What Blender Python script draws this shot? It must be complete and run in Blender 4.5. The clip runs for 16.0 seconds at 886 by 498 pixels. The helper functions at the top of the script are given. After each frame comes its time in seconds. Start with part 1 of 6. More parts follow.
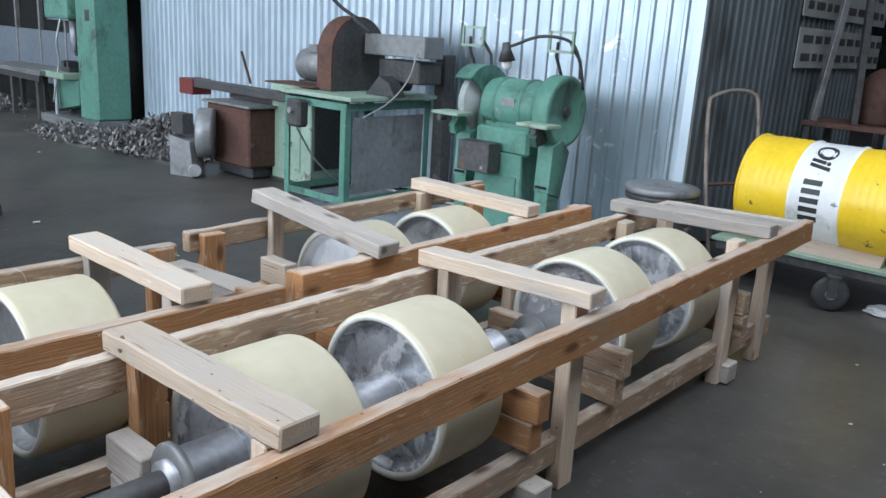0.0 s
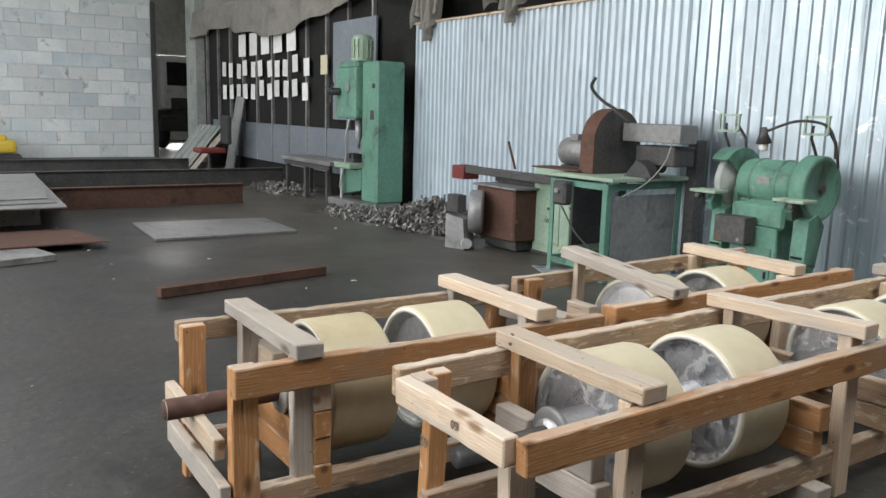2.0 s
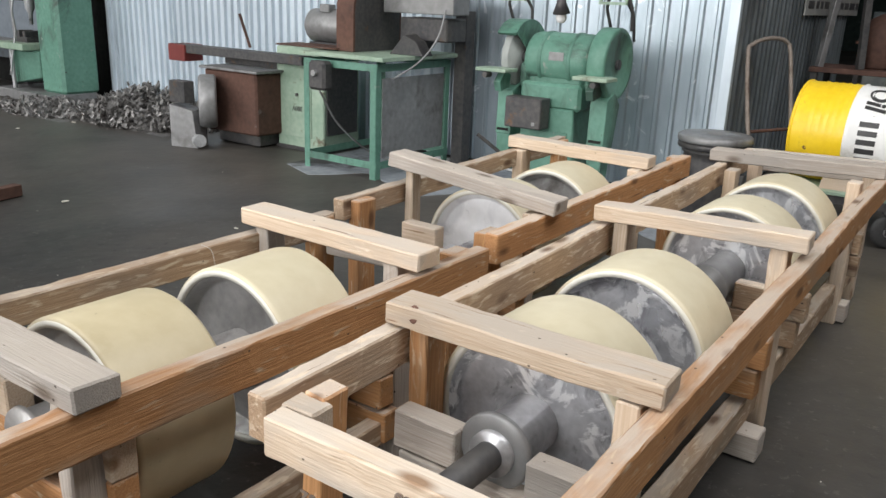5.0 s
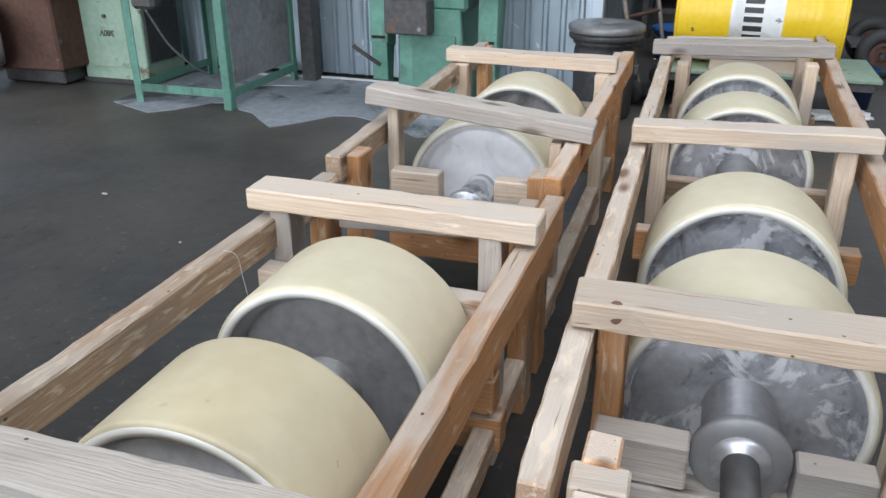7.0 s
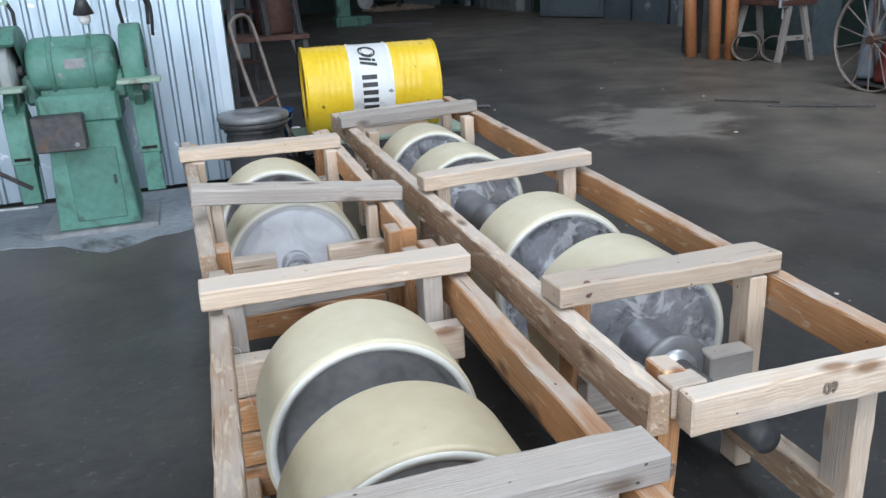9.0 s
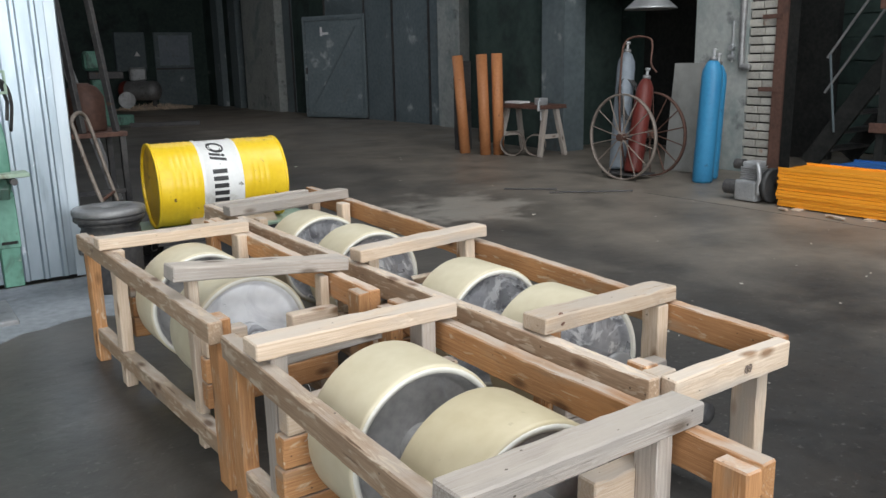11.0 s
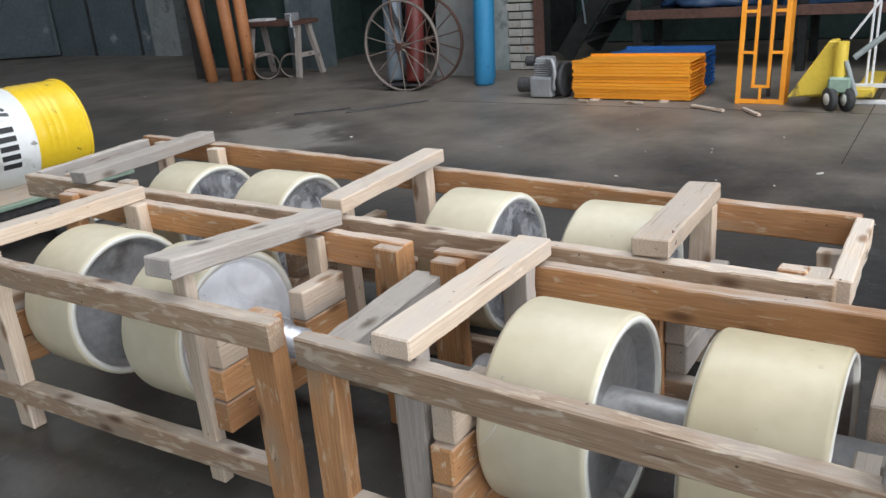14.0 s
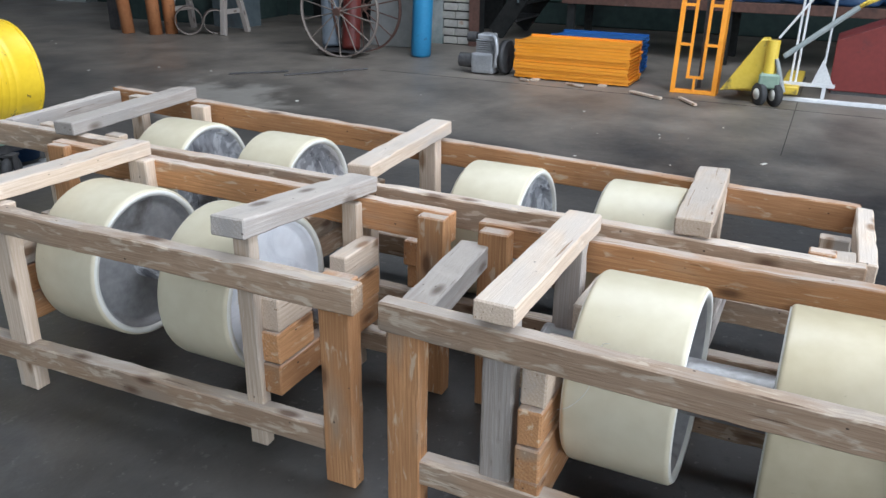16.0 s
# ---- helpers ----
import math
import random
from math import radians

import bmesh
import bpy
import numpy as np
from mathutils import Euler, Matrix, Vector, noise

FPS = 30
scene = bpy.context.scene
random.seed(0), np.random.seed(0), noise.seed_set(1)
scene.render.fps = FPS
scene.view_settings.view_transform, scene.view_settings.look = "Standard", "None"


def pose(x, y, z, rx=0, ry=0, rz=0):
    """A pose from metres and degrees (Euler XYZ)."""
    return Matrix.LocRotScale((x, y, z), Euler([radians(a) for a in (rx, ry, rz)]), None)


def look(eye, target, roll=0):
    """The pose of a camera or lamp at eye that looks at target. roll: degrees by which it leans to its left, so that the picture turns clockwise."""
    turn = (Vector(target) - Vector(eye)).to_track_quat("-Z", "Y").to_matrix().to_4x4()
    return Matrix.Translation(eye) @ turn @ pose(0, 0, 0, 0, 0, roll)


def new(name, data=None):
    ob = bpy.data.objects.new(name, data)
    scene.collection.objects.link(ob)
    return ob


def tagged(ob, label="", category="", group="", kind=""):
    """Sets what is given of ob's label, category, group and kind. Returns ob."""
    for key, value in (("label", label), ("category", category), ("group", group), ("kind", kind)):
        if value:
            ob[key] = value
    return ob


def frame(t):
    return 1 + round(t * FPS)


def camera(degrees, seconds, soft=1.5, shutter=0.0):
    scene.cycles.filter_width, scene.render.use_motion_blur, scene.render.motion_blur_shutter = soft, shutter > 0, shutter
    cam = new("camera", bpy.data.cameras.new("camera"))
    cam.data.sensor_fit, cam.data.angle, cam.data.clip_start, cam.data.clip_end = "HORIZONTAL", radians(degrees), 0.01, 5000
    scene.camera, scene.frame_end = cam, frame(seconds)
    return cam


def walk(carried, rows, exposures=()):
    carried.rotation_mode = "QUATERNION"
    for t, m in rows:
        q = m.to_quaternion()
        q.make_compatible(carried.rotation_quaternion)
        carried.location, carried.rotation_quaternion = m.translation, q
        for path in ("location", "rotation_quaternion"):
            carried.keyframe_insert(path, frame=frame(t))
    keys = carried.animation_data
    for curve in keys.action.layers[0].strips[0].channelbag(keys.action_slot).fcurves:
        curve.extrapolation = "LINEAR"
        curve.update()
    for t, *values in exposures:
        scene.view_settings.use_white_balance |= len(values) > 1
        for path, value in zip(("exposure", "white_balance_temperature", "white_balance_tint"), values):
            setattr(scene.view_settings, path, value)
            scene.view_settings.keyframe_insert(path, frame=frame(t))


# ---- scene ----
cam = camera(57.4, 16.0)
PATH = [
    (0, (0.009, 0.283, 1.341), (-1.26, 1.737, 0.816), 3.5),
    (0.5, (0.096, 0.065, 1.356), (-1.197, 1.519, 0.89), 2.7),
    (1, (0.239, -0.135, 1.343), (-1.177, 1.207, 0.904), 1.2),
    (1.5, (0.31, -0.336, 1.344), (-1.262, 0.854, 1.009), 1.2),
    (2, (0.356, -0.495, 1.338), (-1.292, 0.585, 1.0), 1.6),
    (2.5, (0.331, -0.457, 1.327), (-1.32, 0.61, 0.957), 2.8),
    (3, (0.169, -0.357, 1.326), (-1.41, 0.789, 0.888), 4.8),
    (3.5, (-0.136, -0.339, 1.311), (-1.45, 1.086, 0.82), 5.3),
    (4, (-0.371, -0.312, 1.298), (-1.596, 1.168, 0.742), 3.2),
    (4.2, (-0.44, -0.284, 1.29), (-1.638, 1.22, 0.737), 3.1),
    (6.5, (-1.264, -0.132, 1.26), (-2.032, 1.542, 0.48), -0.0),
    (7, (-1.559, -0.122, 1.263), (-2.123, 1.61, 0.437), -0.1),
    (7.5, (-1.782, -0.117, 1.267), (-2.153, 1.653, 0.412), 0.4),
    (8, (-1.987, -0.122, 1.271), (-2.078, 1.672, 0.39), -0.1),
    (8.5, (-2.237, -0.259, 1.307), (-1.913, 1.555, 0.531), -1.7),
    (9, (-2.448, -0.463, 1.323), (-1.919, 1.35, 0.664), -2.9),
    (9.5, (-2.716, -0.59, 1.357), (-1.983, 1.186, 0.801), -2.7),
    (9.7, (-2.84, -0.609, 1.363), (-2.031, 1.147, 0.85), -2.8),
    (11.8, (-3.338, -0.57, 1.365), (-2.111, 0.932, 0.878), -0.6),
    (12, (-3.361, -0.488, 1.352), (-2.106, 0.983, 0.84), -0.6),
    (12.5, (-3.402, -0.229, 1.351), (-2.108, 1.19, 0.792), -0.8),
    (13, (-3.534, 0.036, 1.35), (-2.1, 1.293, 0.747), -1.5),
    (13.5, (-3.623, 0.252, 1.353), (-2.106, 1.371, 0.686), -3.5),
    (14, (-3.658, 0.473, 1.347), (-2.101, 1.532, 0.673), -4.7),
    (14.5, (-3.768, 0.672, 1.351), (-2.157, 1.643, 0.674), -4.9),
    (15, (-3.885, 0.794, 1.367), (-2.252, 1.716, 0.671), -2.7),
    (15.5, (-3.906, 0.836, 1.368), (-2.272, 1.721, 0.63), -0.8),
    (16, (-3.917, 0.841, 1.372), (-2.248, 1.65, 0.625), 0.6),
]
EXPOSURES = [
    (0.0, 0.0, 5950, 11), (1.0, -0.06, 6450, 12), (2.0, -0.08, 7100, 13), (3.0, -0.01, 7200, 14), (4.0, 0.0, 7300, 15), (6.5, -0.06, 6500, 14), (7.5, -0.1, 6200, 13), (9.0, -0.1, 6000, 12),
    (9.7, -0.08, 6100, 12), (12.0, -0.1, 7100, 13), (13.0, -0.1, 7000, 13), (14.5, 0.03, 6200, 14), (16.0, 0.12, 6000, 13),
]
walk(cam, [(t, look(eye, target, roll)) for t, eye, target, roll in PATH], EXPOSURES)

# ---- world and light ----
world = bpy.data.worlds.new("sky")
scene.world = world
world.use_nodes = True
_nt = world.node_tree
_sky = _nt.nodes.new("ShaderNodeTexSky")
_sky.sky_type, _sky.sun_disc, _sky.sun_elevation, _sky.sun_rotation = "NISHITA", False, radians(38), radians(200)
_nt.links.new(_sky.outputs[0], _nt.nodes["Background"].inputs[0])
_nt.nodes["Background"].inputs[1].default_value = 0.12


def area_lamp(name, eye, target, sx, sy, watts, color):
    data = bpy.data.lights.new(name, "AREA")
    data.shape, data.size, data.size_y, data.energy, data.color = "RECTANGLE", sx, sy, watts, color
    ob = new(name, data)
    ob.matrix_world = look(eye, target)
    return ob


DAY = (0.88, 0.95, 1.0)
SOUTH, NORTH, ROOF = -9.0, 29.0, 6.5
for wx, watts in ((-15.0, 460), (-8.5, 400), (-2.0, 620)):
    area_lamp("window_light", (wx, SOUTH + 0.12, 3.4), (wx, SOUTH + 5, 3.0), 4.6, 3.2, watts, DAY)
# unseen skylights added for top light: middle x, middle y, width, length, watts
SKYLIGHTS = [(-12.0, -1.0, 6.0, 3.0, 360), (-3.0, -3.6, 6.0, 4.0, 540), (1.2, 2.2, 3.4, 5.0, 360), (1.5, 14.0, 5.0, 6.0, 110)]
for sx, sy, sw_, sl_, watts in SKYLIGHTS:
    area_lamp("skylight_light", (sx, sy, ROOF - 0.02), (sx, sy, 0), sw_, sl_, watts, DAY)


# ---- materials ----
def surf(name, c1, c2, rough=(0.5, 0.7), metal=0.0, scale=6.0, stretch=(1, 1, 1), bump=0.15, spots=(), vary=0.12, fine=7.0):
    """Two-scale noise between two colours; spots: rows of (colour, noise scale, threshold, softness)."""
    m = bpy.data.materials.new(name)
    m.use_nodes = True
    nt = m.node_tree
    N, L = nt.nodes.new, nt.links.new
    bsdf = nt.nodes["Principled BSDF"]
    tc, oi = N("ShaderNodeTexCoord"), N("ShaderNodeObjectInfo")
    off = N("ShaderNodeVectorMath")
    off.operation = "MULTIPLY_ADD"
    L(oi.outputs["Random"], off.inputs[0])
    off.inputs[1].default_value = (7.1, 13.3, 5.7)
    L(tc.outputs["Object"], off.inputs[2])
    mp = N("ShaderNodeMapping")
    mp.inputs["Scale"].default_value = stretch
    L(off.outputs[0], mp.inputs[0])
    coarse, grain = N("ShaderNodeTexNoise"), N("ShaderNodeTexNoise")
    coarse.inputs["Scale"].default_value, coarse.inputs["Detail"].default_value = scale, 4
    grain.inputs["Scale"].default_value, grain.inputs["Detail"].default_value = scale * fine, 6
    L(mp.outputs[0], coarse.inputs["Vector"])
    L(mp.outputs[0], grain.inputs["Vector"])
    add = N("ShaderNodeMath")
    add.operation = "ADD"
    L(coarse.outputs[0], add.inputs[0])
    L(grain.outputs[0], add.inputs[1])
    mr = N("ShaderNodeMapRange")
    mr.inputs[1].default_value, mr.inputs[2].default_value = 0.7, 1.3
    L(add.outputs[0], mr.inputs[0])
    mix = N("ShaderNodeMix")
    mix.data_type = "RGBA"
    mix.inputs[6].default_value, mix.inputs[7].default_value = (*c1, 1), (*c2, 1)
    L(mr.outputs[0], mix.inputs[0])
    col = mix.outputs[2]
    for c, sc, th, softness in spots:
        n = N("ShaderNodeTexNoise")
        n.inputs["Detail"].default_value = 8
        if not isinstance(sc, tuple):
            n.inputs["Scale"].default_value = sc
        n.inputs["Roughness"].default_value = 0.62
        if isinstance(sc, tuple):
            smap = N("ShaderNodeMapping")
            smap.inputs["Scale"].default_value = sc[1]
            L(off.outputs[0], smap.inputs[0])
            L(smap.outputs[0], n.inputs["Vector"])
            n.inputs["Scale"].default_value, n.inputs["Distortion"].default_value = sc[0], sc[2]
        else:
            L(off.outputs[0], n.inputs["Vector"])
        r = N("ShaderNodeMapRange")
        r.inputs[1].default_value, r.inputs[2].default_value = th, th + softness
        L(n.outputs[0], r.inputs[0])
        mx = N("ShaderNodeMix")
        mx.data_type = "RGBA"
        mx.inputs[7].default_value = (*c, 1)
        L(r.outputs[0], mx.inputs[0])
        L(col, mx.inputs[6])
        col = mx.outputs[2]
    hsv = N("ShaderNodeHueSaturation")
    v = N("ShaderNodeMapRange")
    v.inputs[3].default_value, v.inputs[4].default_value = 1 - vary, 1 + vary
    L(oi.outputs["Random"], v.inputs[0])
    L(v.outputs[0], hsv.inputs["Value"])
    L(col, hsv.inputs["Color"])
    L(hsv.outputs[0], bsdf.inputs["Base Color"])
    rr = N("ShaderNodeMapRange")
    rr.inputs[1].default_value, rr.inputs[2].default_value = 0.3, 0.7
    rr.inputs[3].default_value, rr.inputs[4].default_value = rough
    L(coarse.outputs[0], rr.inputs[0])
    L(rr.outputs[0], bsdf.inputs["Roughness"])
    bsdf.inputs["Metallic"].default_value = metal
    if bump:
        b = N("ShaderNodeBump")
        b.inputs["Strength"].default_value, b.inputs["Distance"].default_value = bump, 0.004
        L(grain.outputs[0], b.inputs["Height"])
        L(b.outputs[0], bsdf.inputs["Normal"])
    return m


def wood(name, early, late, knot, chafe, chafe_at, grey, grey_at, rings=34.0):
    """Sawn softwood whose grain runs along its own x: year rings, fibres, splits, knots, chafed and greyed patches."""
    m = bpy.data.materials.new(name)
    m.use_nodes = True
    nt = m.node_tree
    N, L = nt.nodes.new, nt.links.new
    bsdf = nt.nodes["Principled BSDF"]
    tc, oi = N("ShaderNodeTexCoord"), N("ShaderNodeObjectInfo")
    off = N("ShaderNodeVectorMath")
    off.operation = "MULTIPLY_ADD"
    L(oi.outputs["Random"], off.inputs[0])
    off.inputs[1].default_value = (31.0, 0.13, -0.11)
    L(tc.outputs["Object"], off.inputs[2])

    def scaled(v):
        n = N("ShaderNodeMapping")
        n.inputs["Scale"].default_value = v
        L(off.outputs[0], n.inputs[0])
        return n.outputs[0]

    def noisy(v, detail=5, distort=0.0):
        n = N("ShaderNodeTexNoise")
        n.inputs["Scale"].default_value, n.inputs["Detail"].default_value, n.inputs["Distortion"].default_value = 1.0, detail, distort
        L(scaled(v), n.inputs["Vector"])
        return n.outputs[0]

    def span(x, a, b):
        n = N("ShaderNodeMapRange")
        n.inputs[1].default_value, n.inputs[2].default_value = a, b
        L(x, n.inputs[0])
        return n.outputs[0]

    def blend(fac, a, b, strength=1.0):
        n = N("ShaderNodeMix")
        n.data_type = "RGBA"
        if strength != 1.0:
            k = N("ShaderNodeMath")
            k.operation = "MULTIPLY"
            k.inputs[1].default_value = strength
            L(fac, k.inputs[0])
            fac = k.outputs[0]
        L(fac, n.inputs[0])
        for i, c in ((6, a), (7, b)):
            if isinstance(c, tuple):
                n.inputs[i].default_value = (*c, 1)
            else:
                L(c, n.inputs[i])
        return n.outputs[2]

    wave = N("ShaderNodeTexWave")
    wave.wave_type, wave.rings_direction, wave.wave_profile = "RINGS", "X", "SAW"
    wave.inputs["Scale"].default_value, wave.inputs["Distortion"].default_value = rings, 9.0
    wave.inputs["Detail"].default_value, wave.inputs["Detail Scale"].default_value = 2.0, 0.35
    L(scaled((0.09, 1, 1)), wave.inputs["Vector"])
    fibre = noisy((7, 260, 260), 4)
    col = blend(span(wave.outputs[1], 0.25, 1.0), early, late, 0.5)
    col = blend(span(fibre, 0.40, 0.66), col, late, 0.75)
    col = blend(span(noisy((1.6, 5, 5), 5, 0.8), 0.42, 0.62), col, late, 0.45)
    col = blend(span(noisy((2.2, 9, 9), 6), grey_at, grey_at + 0.16), col, grey, 0.85)
    # faces that point up blend to a greyer tan, broken by noise
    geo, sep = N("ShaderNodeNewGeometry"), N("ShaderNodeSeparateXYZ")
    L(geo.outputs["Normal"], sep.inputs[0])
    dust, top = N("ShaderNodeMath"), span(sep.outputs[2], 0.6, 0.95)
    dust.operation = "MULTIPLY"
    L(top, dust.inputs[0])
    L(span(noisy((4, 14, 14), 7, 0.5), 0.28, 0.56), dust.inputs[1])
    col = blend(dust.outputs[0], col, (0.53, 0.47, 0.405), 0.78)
    col = blend(span(noisy((13, 55, 55), 9, 0.7), chafe_at, chafe_at + 0.09), col, chafe, 0.75)
    col = blend(span(noisy((3.5, 90, 90), 3), 0.69, 0.73), col, knot, 0.8)
    vor = N("ShaderNodeTexVoronoi")
    vor.inputs["Scale"].default_value = 1.0
    L(scaled((4.5, 11, 11)), vor.inputs["Vector"])
    col = blend(span(vor.outputs["Distance"], 0.22, 0.09), col, knot, 0.85)
    vor2 = N("ShaderNodeTexVoronoi")
    vor2.inputs["Scale"].default_value = 1.0
    L(scaled((16, 22, 22)), vor2.inputs["Vector"])
    col = blend(span(vor2.outputs["Distance"], 0.07, 0.045), col, (0.05, 0.035, 0.025), 0.9)
    hsv = N("ShaderNodeHueSaturation")
    v = N("ShaderNodeMapRange")
    v.inputs[3].default_value, v.inputs[4].default_value = 0.82, 1.16
    L(oi.outputs["Random"], v.inputs[0])
    L(v.outputs[0], hsv.inputs["Value"])
    L(col, hsv.inputs["Color"])
    L(hsv.outputs[0], bsdf.inputs["Base Color"])
    bsdf.inputs["Roughness"].default_value = 0.72
    bsdf.inputs["Specular IOR Level"].default_value = 0.3
    b = N("ShaderNodeBump")
    b.inputs["Strength"].default_value, b.inputs["Distance"].default_value = 0.7, 0.003
    L(fibre, b.inputs["Height"])
    L(b.outputs[0], bsdf.inputs["Normal"])
    return m


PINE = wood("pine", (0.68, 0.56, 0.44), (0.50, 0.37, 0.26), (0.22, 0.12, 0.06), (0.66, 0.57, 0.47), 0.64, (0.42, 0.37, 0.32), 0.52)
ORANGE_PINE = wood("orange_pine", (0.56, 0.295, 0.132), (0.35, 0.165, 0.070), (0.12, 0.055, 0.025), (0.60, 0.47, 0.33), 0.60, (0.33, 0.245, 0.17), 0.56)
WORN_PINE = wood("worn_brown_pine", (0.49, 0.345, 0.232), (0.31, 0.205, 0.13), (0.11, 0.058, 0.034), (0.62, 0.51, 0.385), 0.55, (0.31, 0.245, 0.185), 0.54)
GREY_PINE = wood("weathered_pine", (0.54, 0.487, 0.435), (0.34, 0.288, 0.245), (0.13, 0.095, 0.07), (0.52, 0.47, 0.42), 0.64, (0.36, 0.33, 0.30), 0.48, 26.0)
CREAM = surf("cream_polyurethane", (0.56, 0.495, 0.345), (0.63, 0.57, 0.42), (0.40, 0.52), 0, 3, (1, 1, 1), 0.04, [((0.46, 0.37, 0.20), 2.2, 0.62, 0.22), ((0.47, 0.42, 0.31), 30, 0.69, 0.05), ((0.36, 0.31, 0.22), 55, 0.71, 0.03)], 0.03)
RIM = surf("pale_rim", (0.66, 0.64, 0.56), (0.74, 0.72, 0.66), (0.35, 0.5), 0, 6, (1, 1, 1), 0.05, (), 0.02)
STEEL = surf("bare_steel", (0.40, 0.41, 0.44), (0.60, 0.61, 0.64), (0.22, 0.48), 0.6, 7, (1, 1, 1), 0.12, [((0.22, 0.22, 0.24), (5, (1, 1, 1), 1.6), 0.52, 0.10), ((0.90, 0.91, 0.93), (6, (1, 1, 1), 2.6), 0.52, 0.07), ((0.15, 0.15, 0.16), 26, 0.69, 0.04)], 0.08)
# brown stains, plus the near wheel's dimmer light put into a tanner base
TAN_CREAM = surf("stained_shaded_polyurethane", (0.50, 0.425, 0.275), (0.58, 0.505, 0.345), (0.40, 0.52), 0, 3, (1, 1, 1), 0.04, [((0.38, 0.28, 0.13), (1.8, (1, 1, 1), 0.5), 0.58, 0.20), ((0.40, 0.34, 0.23), 30, 0.67, 0.05)], 0.02)
# near-white, non-metal base paints the window's reflection onto one frosted disc
GLARE_STEEL = surf("frosted_steel_glare", (0.78, 0.79, 0.81), (0.88, 0.89, 0.91), (0.35, 0.5), 0.0, 5, (1, 1, 1), 0.06, [((0.62, 0.63, 0.66), (4, (1, 1, 1), 1.5), 0.56, 0.15), ((0.40, 0.41, 0.43), 16, 0.68, 0.05)], 0.04)
SHAFT = surf("oiled_steel", (0.36, 0.36, 0.37), (0.54, 0.54, 0.55), (0.30, 0.48), 0.6, 8, (1, 1, 1), 0.1, [((0.045, 0.06, 0.055), (4, (1, 1, 0.6), 0.8), 0.55, 0.08), ((0.66, 0.67, 0.69), 7, 0.60, 0.08)], 0.08)
DARK = surf("dark_steel", (0.05, 0.05, 0.055), (0.11, 0.105, 0.10), (0.45, 0.7), 0.4, 5, (1, 1, 1), 0.2, [((0.16, 0.09, 0.05), 6, 0.62, 0.1)])
RUST = surf("rusty_steel", (0.085, 0.046, 0.036), (0.15, 0.08, 0.06), (0.65, 0.85), 0.2, 4, (1, 1, 1), 0.3, [((0.05, 0.035, 0.03), 7, 0.58, 0.15), ((0.30, 0.28, 0.26), 5, 0.66, 0.1)])
PLATE = surf("dull_plate", (0.22, 0.22, 0.22), (0.34, 0.34, 0.34), (0.4, 0.6), 0.5, 3, (1, 1, 1), 0.15, [((0.10, 0.09, 0.085), 4, 0.56, 0.2)])
GREEN = surf("machine_green", (0.078, 0.200, 0.150), (0.125, 0.280, 0.215), (0.42, 0.65), 0, 4, (1, 1, 1), 0.12, [((0.045, 0.075, 0.06), (3.5, (1, 1, 0.5), 0.8), 0.54, 0.14), ((0.25, 0.30, 0.26), (9, (1, 1, 1), 0.8), 0.64, 0.05), ((0.05, 0.04, 0.035), 24, 0.67, 0.04)])
PALE_GREEN = surf("pale_green_paint", (0.25, 0.36, 0.27), (0.36, 0.46, 0.36), (0.5, 0.7), 0, 4, (1, 1, 1), 0.12, [((0.14, 0.12, 0.08), 8, 0.6, 0.1)])
RUSTY_YELLOW = surf("rust_stained_yellow", (0.62, 0.36, 0.03), (0.76, 0.48, 0.04), (0.35, 0.6), 0, 5, (1, 1, 1), 0.12, [((0.30, 0.15, 0.04), 3, 0.48, 0.16), ((0.12, 0.06, 0.035), 7, 0.58, 0.06)], 0.02)
YELLOW = surf("drum_yellow", (0.80, 0.52, 0.02), (0.90, 0.62, 0.03), (0.28, 0.45), 0, 5, (1, 1, 1), 0.06, [((0.40, 0.22, 0.04), 5, 0.62, 0.10), ((0.16, 0.08, 0.04), 13, 0.655, 0.03)], 0.02)
WHITE = surf("drum_white", (0.74, 0.74, 0.72), (0.82, 0.82, 0.80), (0.3, 0.5), 0, 5, (1, 1, 1), 0.06, [((0.55, 0.53, 0.48), 4, 0.58, 0.10), ((0.25, 0.24, 0.22), 16, 0.655, 0.03)], 0.02)
INK = surf("black_print", (0.02, 0.02, 0.02), (0.035, 0.035, 0.035), (0.4, 0.5), 0, 5, (1, 1, 1), 0, (), 0)
ORANGE = surf("orange_paint", (0.85, 0.30, 0.015), (0.92, 0.36, 0.03), (0.4, 0.55), 0, 4, (1, 1, 1), 0.08, [((0.45, 0.14, 0.02), 9, 0.66, 0.1)], 0.06)
BLUE = surf("blue_paint", (0.02, 0.10, 0.32), (0.03, 0.15, 0.42), (0.4, 0.55), 0, 4, (1, 1, 1), 0.08, [((0.02, 0.05, 0.12), 8, 0.6, 0.1)])
CYAN = surf("cylinder_blue", (0.03, 0.23, 0.45), (0.04, 0.29, 0.52), (0.4, 0.6), 0, 4, (1, 1, 1), 0.1, [((0.03, 0.09, 0.16), 9, 0.62, 0.08)])
RED = surf("cylinder_red", (0.12, 0.018, 0.013), (0.17, 0.028, 0.02), (0.45, 0.6), 0, 4, (1, 1, 1), 0.1, [((0.10, 0.04, 0.03), 8, 0.6, 0.1)])
PIPE_ORANGE = surf("primer_orange", (0.42, 0.16, 0.06), (0.52, 0.22, 0.09), (0.5, 0.65), 0, 4, (1, 1, 1), 0.1, [((0.20, 0.08, 0.04), 8, 0.62, 0.1)])
